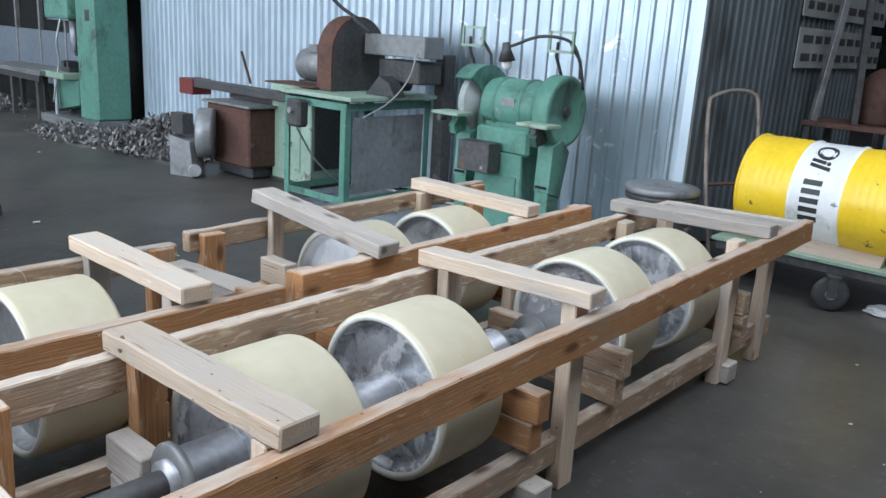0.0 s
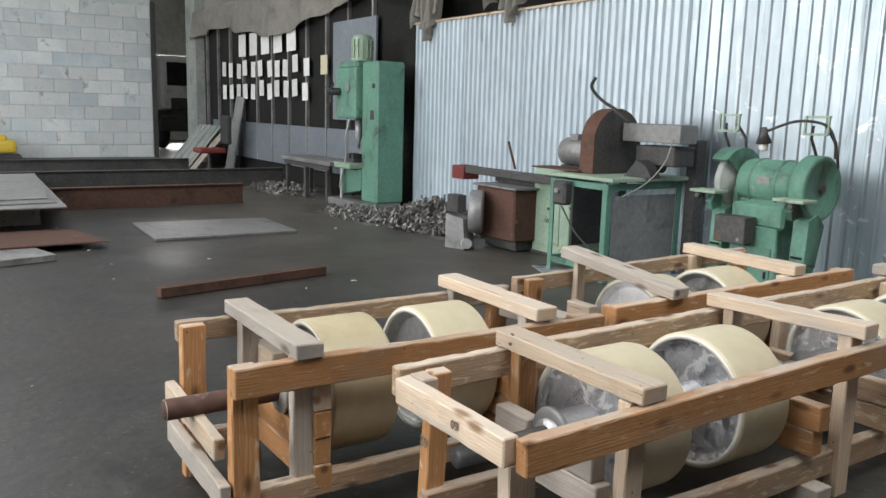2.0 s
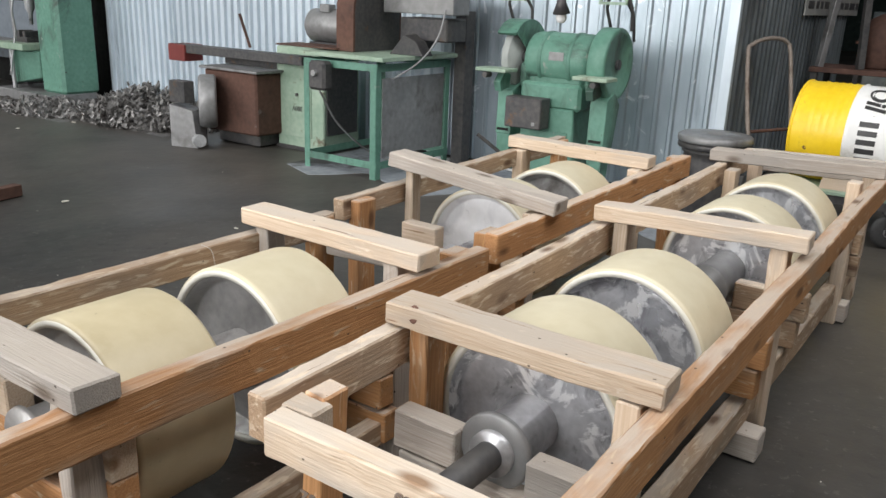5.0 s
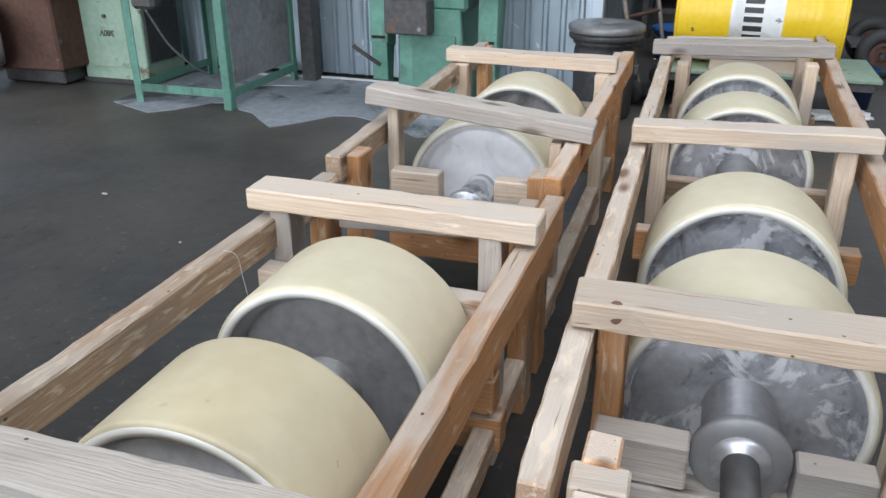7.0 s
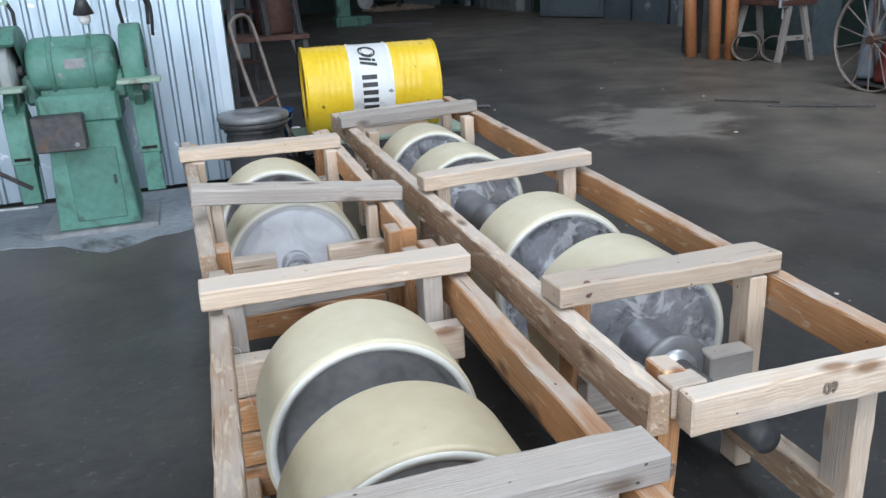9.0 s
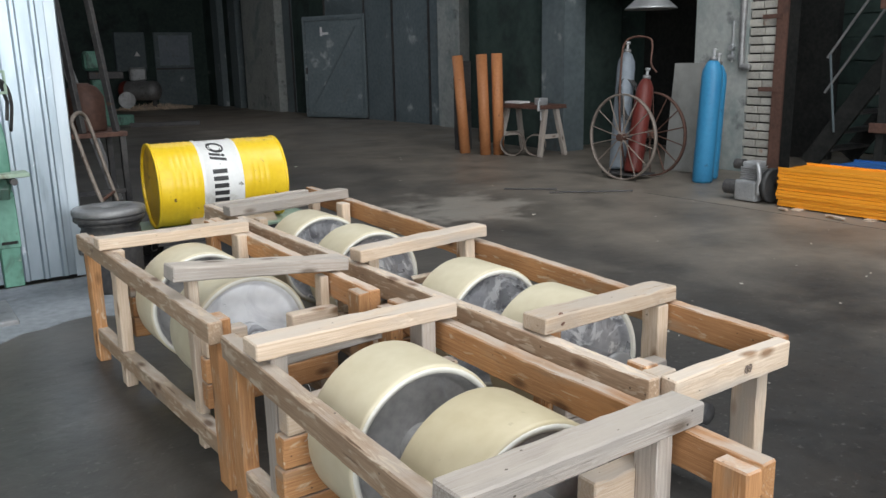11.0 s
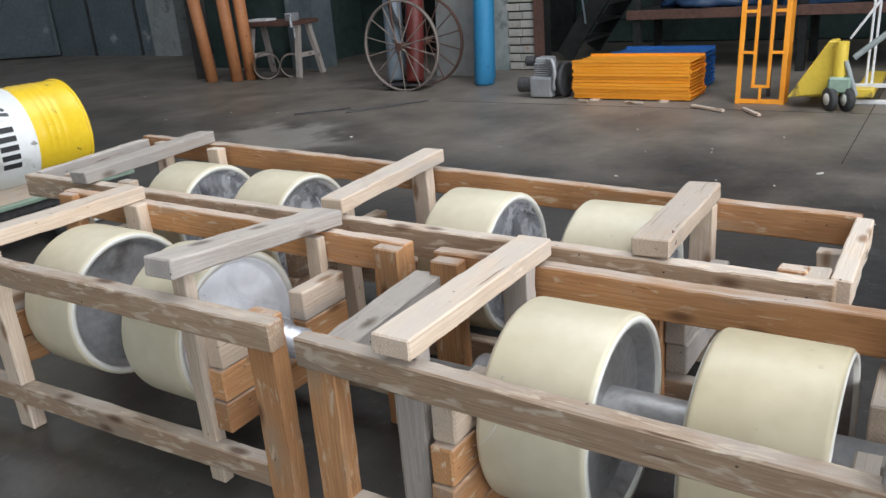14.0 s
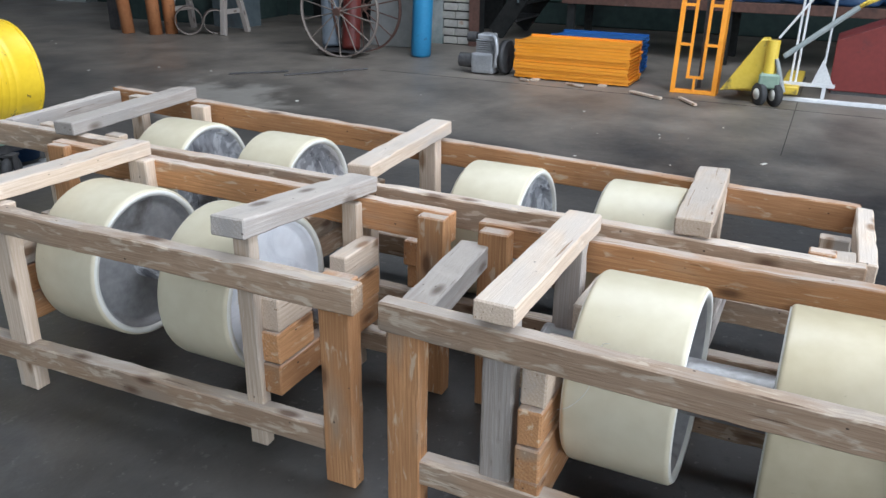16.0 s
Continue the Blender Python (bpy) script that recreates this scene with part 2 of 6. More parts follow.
# steel darkened with the shade inside dished discs; also used for r3's shaft
DARKER_STEEL = surf("darker_steel", (0.31, 0.305, 0.30), (0.46, 0.45, 0.44), (0.32, 0.5), 0.5, 6, (1, 1, 1), 0.12, [((0.10, 0.085, 0.07), (3, (1, 1, 1), 0.8), 0.55, 0.14), ((0.42, 0.42, 0.43), (5, (1, 1, 1), 1.6), 0.58, 0.10)], 0.05)
IRON = surf("weathered_iron", (0.20, 0.165, 0.14), (0.30, 0.255, 0.22), (0.6, 0.8), 0.3, 9, (1, 1, 1), 0.2, [((0.10, 0.06, 0.04), 8, 0.58, 0.12)])
DARK_SHEET = surf("dark_grey_sheet", (0.11, 0.13, 0.14), (0.19, 0.215, 0.23), (0.4, 0.6), 0.4, 2.2, (1, 1, 0.25), 0.08, [((0.06, 0.065, 0.07), (1.0, (6, 6, 0.6), 0.4), 0.56, 0.12)])
ZINC = surf("galvanised_sheet", (0.52, 0.60, 0.66), (0.64, 0.72, 0.78), (0.34, 0.52), 0.4, 2.2, (1, 1, 0.25), 0.05, [((0.70, 0.77, 0.83), (1.0, (5, 5, 0.5), 0.6), 0.53, 0.14), ((0.34, 0.40, 0.45), (1.0, (9, 9, 0.9), 0.4), 0.61, 0.10)], 0.06)
DARKER_ZINC = surf("darker_galvanised_sheet", (0.36, 0.43, 0.48), (0.48, 0.555, 0.61), (0.33, 0.5), 0.8, 2.2, (1, 1, 0.25), 0.06, [((0.60, 0.67, 0.73), (1.0, (5, 5, 0.5), 0.6), 0.55, 0.12), ((0.26, 0.31, 0.35), (1.0, (9, 9, 0.9), 0.4), 0.60, 0.10), ((0.74, 0.78, 0.81), (6, (1, 1, 1), 0.8), 0.63, 0.05)], 0.06)
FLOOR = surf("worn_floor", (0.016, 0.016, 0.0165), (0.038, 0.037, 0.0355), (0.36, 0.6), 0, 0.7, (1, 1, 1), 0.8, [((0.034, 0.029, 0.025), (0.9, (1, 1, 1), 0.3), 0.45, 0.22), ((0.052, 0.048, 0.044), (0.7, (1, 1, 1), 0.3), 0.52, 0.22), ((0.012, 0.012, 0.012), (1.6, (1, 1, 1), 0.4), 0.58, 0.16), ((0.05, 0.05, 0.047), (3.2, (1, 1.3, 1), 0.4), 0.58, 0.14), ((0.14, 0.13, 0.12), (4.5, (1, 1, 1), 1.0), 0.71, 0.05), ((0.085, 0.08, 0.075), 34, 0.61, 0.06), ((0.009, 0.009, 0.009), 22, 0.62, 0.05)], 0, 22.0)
BLOCK = surf("whitewashed_block", (0.68, 0.72, 0.74), (0.80, 0.83, 0.84), (0.75, 0.9), 0, 3, (1, 1, 1), 0.35, [((0.38, 0.38, 0.37), 3, 0.60, 0.10), ((0.54, 0.65, 0.72), 0.8, 0.5, 0.2)])
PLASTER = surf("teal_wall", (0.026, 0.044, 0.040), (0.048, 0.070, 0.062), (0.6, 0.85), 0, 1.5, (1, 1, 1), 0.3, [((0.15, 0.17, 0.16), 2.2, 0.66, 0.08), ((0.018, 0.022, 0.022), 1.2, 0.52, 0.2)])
PALE_WALL = surf("patchy_plaster", (0.28, 0.30, 0.29), (0.40, 0.42, 0.40), (0.7, 0.9), 0, 2, (1, 1, 1), 0.3, [((0.16, 0.17, 0.17), 3, 0.58, 0.1), ((0.22, 0.27, 0.26), 1.4, 0.52, 0.12)])
BRICK = surf("pale_brick", (0.32, 0.305, 0.275), (0.46, 0.44, 0.39), (0.75, 0.9), 0, 6, (1, 1, 1), 0.3, [((0.28, 0.18, 0.13), 7, 0.62, 0.1)])
DOOR = surf("grey_door_paint", (0.095, 0.122, 0.132), (0.15, 0.182, 0.192), (0.5, 0.7), 0, 2, (1, 1, 1), 0.12, [((0.10, 0.11, 0.11), 4, 0.6, 0.12), ((0.36, 0.39, 0.39), 2.0, 0.62, 0.1)])
# near-black for glass, joints and racks, and for the darkness of unlit rooms
NEAR_BLACK = surf("near_black", (0.013, 0.014, 0.014), (0.030, 0.030, 0.028), (0.7, 0.9), 0, 3, (1, 1, 1), 0.2)
CONCRETE = surf("roof_concrete", (0.24, 0.24, 0.23), (0.34, 0.34, 0.32), (0.8, 0.9), 0, 1, (1, 1, 1), 0.2, [((0.14, 0.13, 0.12), 1.1, 0.55, 0.2)])
CLOTH = surf("dusty_canvas", (0.38, 0.36, 0.33), (0.52, 0.50, 0.46), (0.85, 0.95), 0, 4, (1, 1, 1), 0.2, [((0.26, 0.24, 0.21), 3, 0.58, 0.2)])
PAPER = surf("paper_sheet", (0.58, 0.59, 0.59), (0.76, 0.76, 0.75), (0.8, 0.9), 0, 9, (1, 1, 1), 0)
PANEL_GREY = surf("blue_grey_panel", (0.15, 0.18, 0.21), (0.21, 0.24, 0.275), (0.5, 0.7), 0, 2, (1, 1, 1), 0.1, [((0.14, 0.15, 0.16), 3, 0.6, 0.12)])
RUBBER = surf("black_rubber", (0.025, 0.025, 0.025), (0.05, 0.05, 0.05), (0.6, 0.8), 0, 8, (1, 1, 1), 0.2)
ALU = surf("cast_aluminium", (0.40, 0.41, 0.42), (0.55, 0.56, 0.57), (0.4, 0.6), 0.6, 9, (1, 1, 1), 0.25, [((0.12, 0.12, 0.12), 10, 0.6, 0.1)])
HUB_RED = surf("red_seal", (0.40, 0.05, 0.02), (0.50, 0.09, 0.04), (0.4, 0.5), 0, 8, (1, 1, 1), 0)
JACK_YELLOW = surf("jack_yellow", (0.72, 0.50, 0.05), (0.80, 0.58, 0.08), (0.4, 0.55), 0, 5, (1, 1, 1), 0.1, [((0.15, 0.11, 0.05), 7, 0.58, 0.12)])
BOX_RED = surf("box_red", (0.17, 0.028, 0.024), (0.22, 0.036, 0.03), (0.45, 0.6), 0, 4, (1, 1, 1), 0.1, [((0.10, 0.03, 0.03), 6, 0.62, 0.1)])
BULB = surf("frosted_bulb", (0.8, 0.8, 0.78), (0.85, 0.85, 0.83), (0.2, 0.3), 0, 5, (1, 1, 1), 0)
PLASTIC_BLUE = surf("bucket_blue", (0.012, 0.035, 0.085), (0.02, 0.055, 0.12), (0.4, 0.6), 0, 4, (1, 1, 1), 0.05)

# brighter light on the open side painted into the floor, with dusty noise
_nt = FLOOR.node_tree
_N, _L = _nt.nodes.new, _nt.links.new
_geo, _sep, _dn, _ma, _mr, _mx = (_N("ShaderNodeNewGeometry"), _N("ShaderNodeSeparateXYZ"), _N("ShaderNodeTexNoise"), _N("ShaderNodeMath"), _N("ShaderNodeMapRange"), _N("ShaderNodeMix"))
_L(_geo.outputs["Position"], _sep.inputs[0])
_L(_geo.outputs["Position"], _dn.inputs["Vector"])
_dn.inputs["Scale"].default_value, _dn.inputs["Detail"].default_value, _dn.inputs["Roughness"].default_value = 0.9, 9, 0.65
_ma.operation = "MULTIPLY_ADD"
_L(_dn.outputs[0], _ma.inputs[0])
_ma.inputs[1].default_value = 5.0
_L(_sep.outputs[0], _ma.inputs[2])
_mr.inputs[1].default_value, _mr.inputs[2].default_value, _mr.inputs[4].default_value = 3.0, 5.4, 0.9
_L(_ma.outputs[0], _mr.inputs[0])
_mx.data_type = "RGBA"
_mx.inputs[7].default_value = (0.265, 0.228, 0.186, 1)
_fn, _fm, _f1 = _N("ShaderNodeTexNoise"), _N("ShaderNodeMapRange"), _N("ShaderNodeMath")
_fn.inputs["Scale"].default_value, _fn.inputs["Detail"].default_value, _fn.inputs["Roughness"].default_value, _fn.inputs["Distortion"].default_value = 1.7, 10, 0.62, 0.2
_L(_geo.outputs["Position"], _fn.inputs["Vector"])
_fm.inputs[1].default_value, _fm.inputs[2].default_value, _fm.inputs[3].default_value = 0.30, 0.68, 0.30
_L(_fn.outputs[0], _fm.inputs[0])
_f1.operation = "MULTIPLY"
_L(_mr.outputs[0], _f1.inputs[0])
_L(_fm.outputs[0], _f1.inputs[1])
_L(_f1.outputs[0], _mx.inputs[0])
# second ramp lightens the floor colour northwards, where window light falls off
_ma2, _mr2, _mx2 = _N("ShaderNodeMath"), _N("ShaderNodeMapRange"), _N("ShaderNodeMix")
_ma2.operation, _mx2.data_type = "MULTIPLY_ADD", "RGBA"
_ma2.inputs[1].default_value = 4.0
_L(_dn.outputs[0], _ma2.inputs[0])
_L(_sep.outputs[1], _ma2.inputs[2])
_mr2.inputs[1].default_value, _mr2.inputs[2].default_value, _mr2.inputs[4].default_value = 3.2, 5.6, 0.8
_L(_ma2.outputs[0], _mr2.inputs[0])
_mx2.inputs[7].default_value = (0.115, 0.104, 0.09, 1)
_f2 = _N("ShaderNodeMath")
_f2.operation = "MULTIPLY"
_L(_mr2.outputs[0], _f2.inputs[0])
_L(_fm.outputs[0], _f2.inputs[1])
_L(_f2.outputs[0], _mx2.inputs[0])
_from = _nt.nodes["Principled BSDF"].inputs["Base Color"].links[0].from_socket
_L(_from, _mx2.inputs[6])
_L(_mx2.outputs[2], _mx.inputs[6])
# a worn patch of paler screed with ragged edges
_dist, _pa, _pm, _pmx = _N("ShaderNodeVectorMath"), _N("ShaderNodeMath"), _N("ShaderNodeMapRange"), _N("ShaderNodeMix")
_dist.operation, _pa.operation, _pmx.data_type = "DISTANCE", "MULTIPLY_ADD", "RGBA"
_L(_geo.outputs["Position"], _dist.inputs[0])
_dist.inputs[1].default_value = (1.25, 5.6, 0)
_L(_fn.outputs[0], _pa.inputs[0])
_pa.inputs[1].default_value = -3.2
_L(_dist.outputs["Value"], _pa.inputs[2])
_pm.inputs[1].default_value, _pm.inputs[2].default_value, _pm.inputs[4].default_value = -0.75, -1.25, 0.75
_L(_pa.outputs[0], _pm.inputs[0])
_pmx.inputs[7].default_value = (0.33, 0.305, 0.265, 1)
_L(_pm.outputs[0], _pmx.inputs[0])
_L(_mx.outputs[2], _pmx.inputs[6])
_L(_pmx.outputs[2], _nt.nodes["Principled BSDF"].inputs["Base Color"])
for m_, level in ((FLOOR, 0.45), (NEAR_BLACK, 0.15), (PLASTER, 0.2), (DOOR, 0.3), (RUST, 0.3)):
    m_.node_tree.nodes["Principled BSDF"].inputs["Specular IOR Level"].default_value = level


# ---- building helpers ----
WORLD_OF = {}


def thing(name, loc, label, category, group="", kind=""):
    ob = new(name)
    ob.location = loc
    WORLD_OF[ob] = Matrix.Translation(loc)
    return tagged(ob, label, category, group, kind)


def part(name, bm, material, parent=None, label="", m=None, smooth=False):
    """Links a bmesh as one mesh object, at the world pose m, under a thing or under a part."""
    me = bpy.data.meshes.new(name)
    if smooth:
        for f in bm.faces:
            f.smooth = True
    bm.to_mesh(me)
    bm.free()
    me.materials.append(material)
    return place(name, me, parent, label, m)


def place(name, me, parent=None, label="", m=None):
    ob = new(name, me)
    m = m or Matrix()
    WORLD_OF[ob] = m
    if parent is not None:
        ob.parent = parent
        ob.matrix_parent_inverse = WORLD_OF[parent].inverted()
    ob.matrix_basis = m
    if label:
        ob["label"] = label
    return ob


def box(sx, sy, sz, bevel=0.0, c=(0, 0, 0), rough=0.0, seg=1):
    bm = bmesh.new()
    bmesh.ops.create_cube(bm, size=1, matrix=Matrix.Translation(c) @ Matrix.Diagonal((sx, sy, sz, 1)))
    if rough:
        for v in bm.verts:
            v.co += Vector([random.uniform(-rough, rough) for _ in range(3)])
    if bevel:
        bmesh.ops.bevel(bm, geom=bm.edges[:], offset=bevel, segments=seg, affect="EDGES", profile=0.6)
    return bm


def join(*bms):
    out = bmesh.new()
    for b in bms:
        me = bpy.data.meshes.new("tmp")
        b.to_mesh(me)
        b.free()
        out.from_mesh(me)
        bpy.data.meshes.remove(me)
    return out


def lathe(profile, n=48, m=None, closed=False):
    """Turns rows of (radius, height) about z."""
    bm = bmesh.new()
    rings = []
    for r, z in profile:
        if r < 1e-5:
            rings.append([bm.verts.new((0, 0, z))])
        else:
            rings.append([bm.verts.new((r * math.cos(2 * math.pi * k / n), r * math.sin(2 * math.pi * k / n), z)) for k in range(n)])
    pairs = list(zip(rings, rings[1:] + ([rings[0]] if closed else [])))
    if not closed:
        pairs = pairs[:len(rings) - 1]
    for a, b in pairs:
        for k in range(n):
            j = (k + 1) % n
            if len(a) == 1 and len(b) == 1:
                continue
            if len(a) == 1:
                bm.faces.new((a[0], b[k], b[j]))
            elif len(b) == 1:
                bm.faces.new((a[k], a[j], b[0]))
            else:
                bm.faces.new((a[k], a[j], b[j], b[k]))
    bmesh.ops.recalc_face_normals(bm, faces=bm.faces[:])
    if m is not None:
        bm.transform(m)
    return bm


def rod(p, q, r, n=12, r2=None):
    """A capped round bar from p to q."""
    p, q = Vector(p), Vector(q)
    d = q - p
    m = Matrix.Translation(p) @ d.to_track_quat("Z", "Y").to_matrix().to_4x4()
    r2 = r if r2 is None else r2
    return lathe([(0, 0), (r, 0), (r2, d.length), (0, d.length)], n, m)


def tube(points, r, n=8):
    """A bent round bar through points."""
    pts = [Vector(p) for p in points]
    bm = bmesh.new()
    rings = []
    side = None
    for i, p in enumerate(pts):
        d = (pts[min(i + 1, len(pts) - 1)] - pts[max(i - 1, 0)]).normalized()
        if side is None:
            side = d.orthogonal().normalized()
        side = (side - d * side.dot(d)).normalized()
        up = d.cross(side)
        rings.append([bm.verts.new(p + r * (math.cos(2 * math.pi * k / n) * side + math.sin(2 * math.pi * k / n) * up)) for k in range(n)])
    for a, b in zip(rings, rings[1:]):
        for k in range(n):
            bm.faces.new((a[k], a[(k + 1) % n], b[(k + 1) % n], b[k]))
    bm.faces.new(rings[0][::-1])
    bm.faces.new(rings[-1])
    bmesh.ops.recalc_face_normals(bm, faces=bm.faces[:])
    return bm


def curve_points(pts, n=24):
    """Smooth points through a few given ones."""
    P = [Vector(p) for p in pts]
    P = [2 * P[0] - P[1]] + P + [2 * P[-1] - P[-2]]
    out = []
    for i in range(1, len(P) - 2):
        a, b, c, d = P[i - 1:i + 3]
        for k in range(max(2, n // (len(P) - 3))):
            t = k / max(2, n // (len(P) - 3))
            out.append(0.5 * ((2 * b) + (c - a) * t + (2 * a - 5 * b + 4 * c - d) * t * t + (3 * b - a - 3 * c + d) * t ** 3))
    out.append(P[-2])
    return out


def prism(outline, depth, axis="y", bevel=0.0):
    """An outline of (u, v) pushed out by depth: axis y takes u, v as x, z."""
    bm = bmesh.new()
    put = {"y": lambda u, v, d: (u, d, v), "x": lambda u, v, d: (d, u, v), "z": lambda u, v, d: (u, v, d)}[axis]
    a = [bm.verts.new(put(u, v, 0)) for u, v in outline]
    b = [bm.verts.new(put(u, v, depth)) for u, v in outline]
    bm.faces.new(a)
    bm.faces.new(b[::-1])
    for i in range(len(a)):
        j = (i + 1) % len(a)
        bm.faces.new((a[i], b[i], b[j], a[j]))
    bmesh.ops.recalc_face_normals(bm, faces=bm.faces[:])
    if bevel:
        bmesh.ops.bevel(bm, geom=bm.edges[:], offset=bevel, segments=1, affect="EDGES")
    return bm


WOODS = (PINE, ORANGE_PINE, WORN_PINE, GREY_PINE)


def timber(length, w, h, bevel=0.004):
    """A sawn timber along x with slightly wavering faces and nicked edges."""
    bm = box(length, w, h, bevel)
    n = max(3, int(length / 0.045))
    for k in range(1, n):
        x = -length / 2 + length * k / n
        bmesh.ops.bisect_plane(bm, geom=bm.verts[:] + bm.edges[:] + bm.faces[:], plane_co=(x, 0, 0), plane_no=(1, 0, 0))
    s = Vector([random.uniform(0, 90) for _ in range(3)])
    for v in bm.verts:
        q = Vector((v.co.x * 2.0, v.co.y * 3, v.co.z * 3)) + s
        f = Vector((v.co.x * 14.0, v.co.y * 25, v.co.z * 25)) + s
        wave_, nick = noise.noise_vector(q) * 0.004, noise.noise_vector(f) * 0.0025
        if random.random() < 0.05:
            nick += Vector((0, -v.co.y, -v.co.z)) * 0.07
        v.co += Vector((0.3 * nick.x, wave_.y + nick.y, wave_.z + nick.z))
    return bm


def beam(name, p, q, w, h, material, parent=None, label="", bevel=0.004, rough=0.002, roll=0):
    """A timber or bar from p to q: w across, h in height; its own x runs along it."""
    p, q = Vector(p), Vector(q)
    d = q - p
    m = Matrix.Translation((p + q) / 2) @ d.to_track_quat("X", "Z").to_matrix().to_4x4() @ pose(0, 0, 0, roll)
    shape = timber(d.length, w, h, bevel) if material in WOODS else box(d.length, w, h, bevel, rough=rough)
    return part(name, shape, material, parent, label, m)


def slab(name, lo, hi, material, parent=None, label="", bevel=0.0, rough=0.0):
    lo, hi = Vector(lo), Vector(hi)
    return part(name, box(*(hi - lo), bevel, rough=rough), material, parent, label, Matrix.Translation((lo + hi) / 2))


def structure(ob, label, category):
    return tagged(ob, label, category, kind="structure")


def post(name, x, y, z0, z1, wx, wy, material, parent=None, label="", lean=(0, 0), rough=0.002):
    """An upright timber whose own x runs up; lean shifts its foot."""
    foot, head = Vector((x + lean[0], y + lean[1], z0)), Vector((x, y, z1))
    d = (head - foot).normalized()
    side = Vector((0, 1, 0))
    side = (side - d * side.dot(d)).normalized()
    m = Matrix((d, side, d.cross(side))).transposed().to_4x4()
    m.translation = (foot + head) / 2
    return part(name, timber((head - foot).length, wy, wx), material, parent, label, m)


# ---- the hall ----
structure(slab("floor", (-30, SOUTH - 1, -0.3), (12, 40, 0), FLOOR), "dark worn concrete floor with pale dusty patches, painted lighter to the east and north", "floor")

# south wall with three tall window openings, behind the camera
WIN = [(-17.3, -12.7), (-10.8, -6.2), (-4.3, 0.3)]
south = structure(new("wall_south"), "plain plastered wall with tall windows", "wall")
WORLD_OF[south] = Matrix()
xs = [-30] + [v for w in WIN for v in w] + [12]
for a, b in zip(xs[::2], xs[1::2]):
    slab("pier", (a, SOUTH - 0.4, 0), (b, SOUTH, ROOF), PALE_WALL, south)
for a, b in WIN:
    slab("breast", (a, SOUTH - 0.4, 0), (b, SOUTH, 1.8), PALE_WALL, south)
    slab("lintel", (a, SOUTH - 0.4, 5.0), (b, SOUTH, ROOF), PALE_WALL, south)

# unseen roof with openings for the added skylights
roof = bmesh.new()
cx = sorted({-30, 12} | {x + k * w / 2 for x, y, w, l, _ in SKYLIGHTS for k in (-1, 1)})
cy = sorted({SOUTH - 1, 40} | {y + k * l / 2 for x, y, w, l, _ in SKYLIGHTS for k in (-1, 1)})
for xa, xb in zip(cx, cx[1:]):
    for ya, yb in zip(cy, cy[1:]):
        mx, my = (xa + xb) / 2, (ya + yb) / 2
        if any(abs(mx - x) < w / 2 and abs(my - y) < l / 2 for x, y, w, l, _ in SKYLIGHTS):
            continue
        bmesh.ops.create_cube(roof, size=1, matrix=Matrix.Translation((mx, my, ROOF + 0.15)) @ Matrix.Diagonal((xb - xa, yb - ya, 0.3, 1)))
structure(part("ceiling", roof, CONCRETE), "grey concrete roof slab with skylight openings", "ceiling")
structure(slab("wall_north", (-30, NORTH, 0), (12, NORTH + 0.4, ROOF), PLASTER), "dark teal plastered end wall", "wall")
structure(slab("wall_far_west", (-30.4, SOUTH, 0), (-30, NORTH, ROOF), CONCRETE), "plain concrete wall", "wall")

# whitewashed block wall
WB = -20.4
block_wall = structure(slab("wall_west", (WB - 0.4, SOUTH, 0), (WB - 0.012, 4.5, ROOF), BLOCK), "whitewashed concrete block wall", "wall")
WORLD_OF[block_wall] = Matrix.Translation(((2 * WB - 0.412) / 2, (SOUTH + 4.5) / 2, ROOF / 2))

# partition of galvanised profiled sheet
WY, WX0, WX1, WTOP = 5.12, -9.0, -2.23, 2.42


def profiled(length, height, pitch=0.115, depth=0.014):
    bm = bmesh.new()
    n = round(length / pitch)
    prof = []
    for k in range(n):
        u = k * pitch
        prof += [(u, 0), (u + pitch * 0.62, 0), (u + pitch * 0.72, -depth), (u + pitch * 0.9, -depth)]
    prof.append((n * pitch, 0))
    lo = [bm.verts.new((u, v, 0)) for u, v in prof]
    hi = [bm.verts.new((u, v, height)) for u, v in prof]
    lo2 = [bm.verts.new((u, v + 0.0012, 0)) for u, v in prof]
    hi2 = [bm.verts.new((u, v + 0.0012, height)) for u, v in prof]
    for i in range(len(prof) - 1):
        bm.faces.new((lo[i], lo[i + 1], hi[i + 1], hi[i]))
        bm.faces.new((lo2[i + 1], lo2[i], hi2[i], hi2[i + 1]))
        bm.faces.new((hi[i], hi[i + 1], hi2[i + 1], hi2[i]))
    return bm


sheet_wall = structure(new("wall_partition"), "partition of galvanised profiled steel sheets", "wall")
WORLD_OF[sheet_wall] = Matrix()
nsheets, sw = 6, (WX1 - WX0) / 6
for k in range(nsheets):
    # right-hand sheets take the darker, more metallic zinc and a shallower profile
    part("metal_sheet", profiled(1.15, WTOP - 0.03 + random.uniform(-0.01, 0.01), 0.115 if k > 3 else 0.096, 0.014 if k > 3 else 0.03), DARKER_ZINC if k > 3 else ZINC, sheet_wall, m=pose(WX0 + k * sw, WY - 0.002 * (k % 2), 0.03, 0, random.uniform(-0.15, 0.15), 0))
# the return side takes the darker grey sheet
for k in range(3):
    part("metal_sheet", profiled(1.15, 2.6), DARK_SHEET, sheet_wall, m=pose(WX1 + 0.003, WY + 0.02 + 1.12 * k, 0.03, 0, 0, 90))
slab("corner_trim", (WX1 - 0.05, WY - 0.018, 0.02), (WX1 + 0.012, WY - 0.013, WTOP + 0.3), ZINC, sheet_wall)
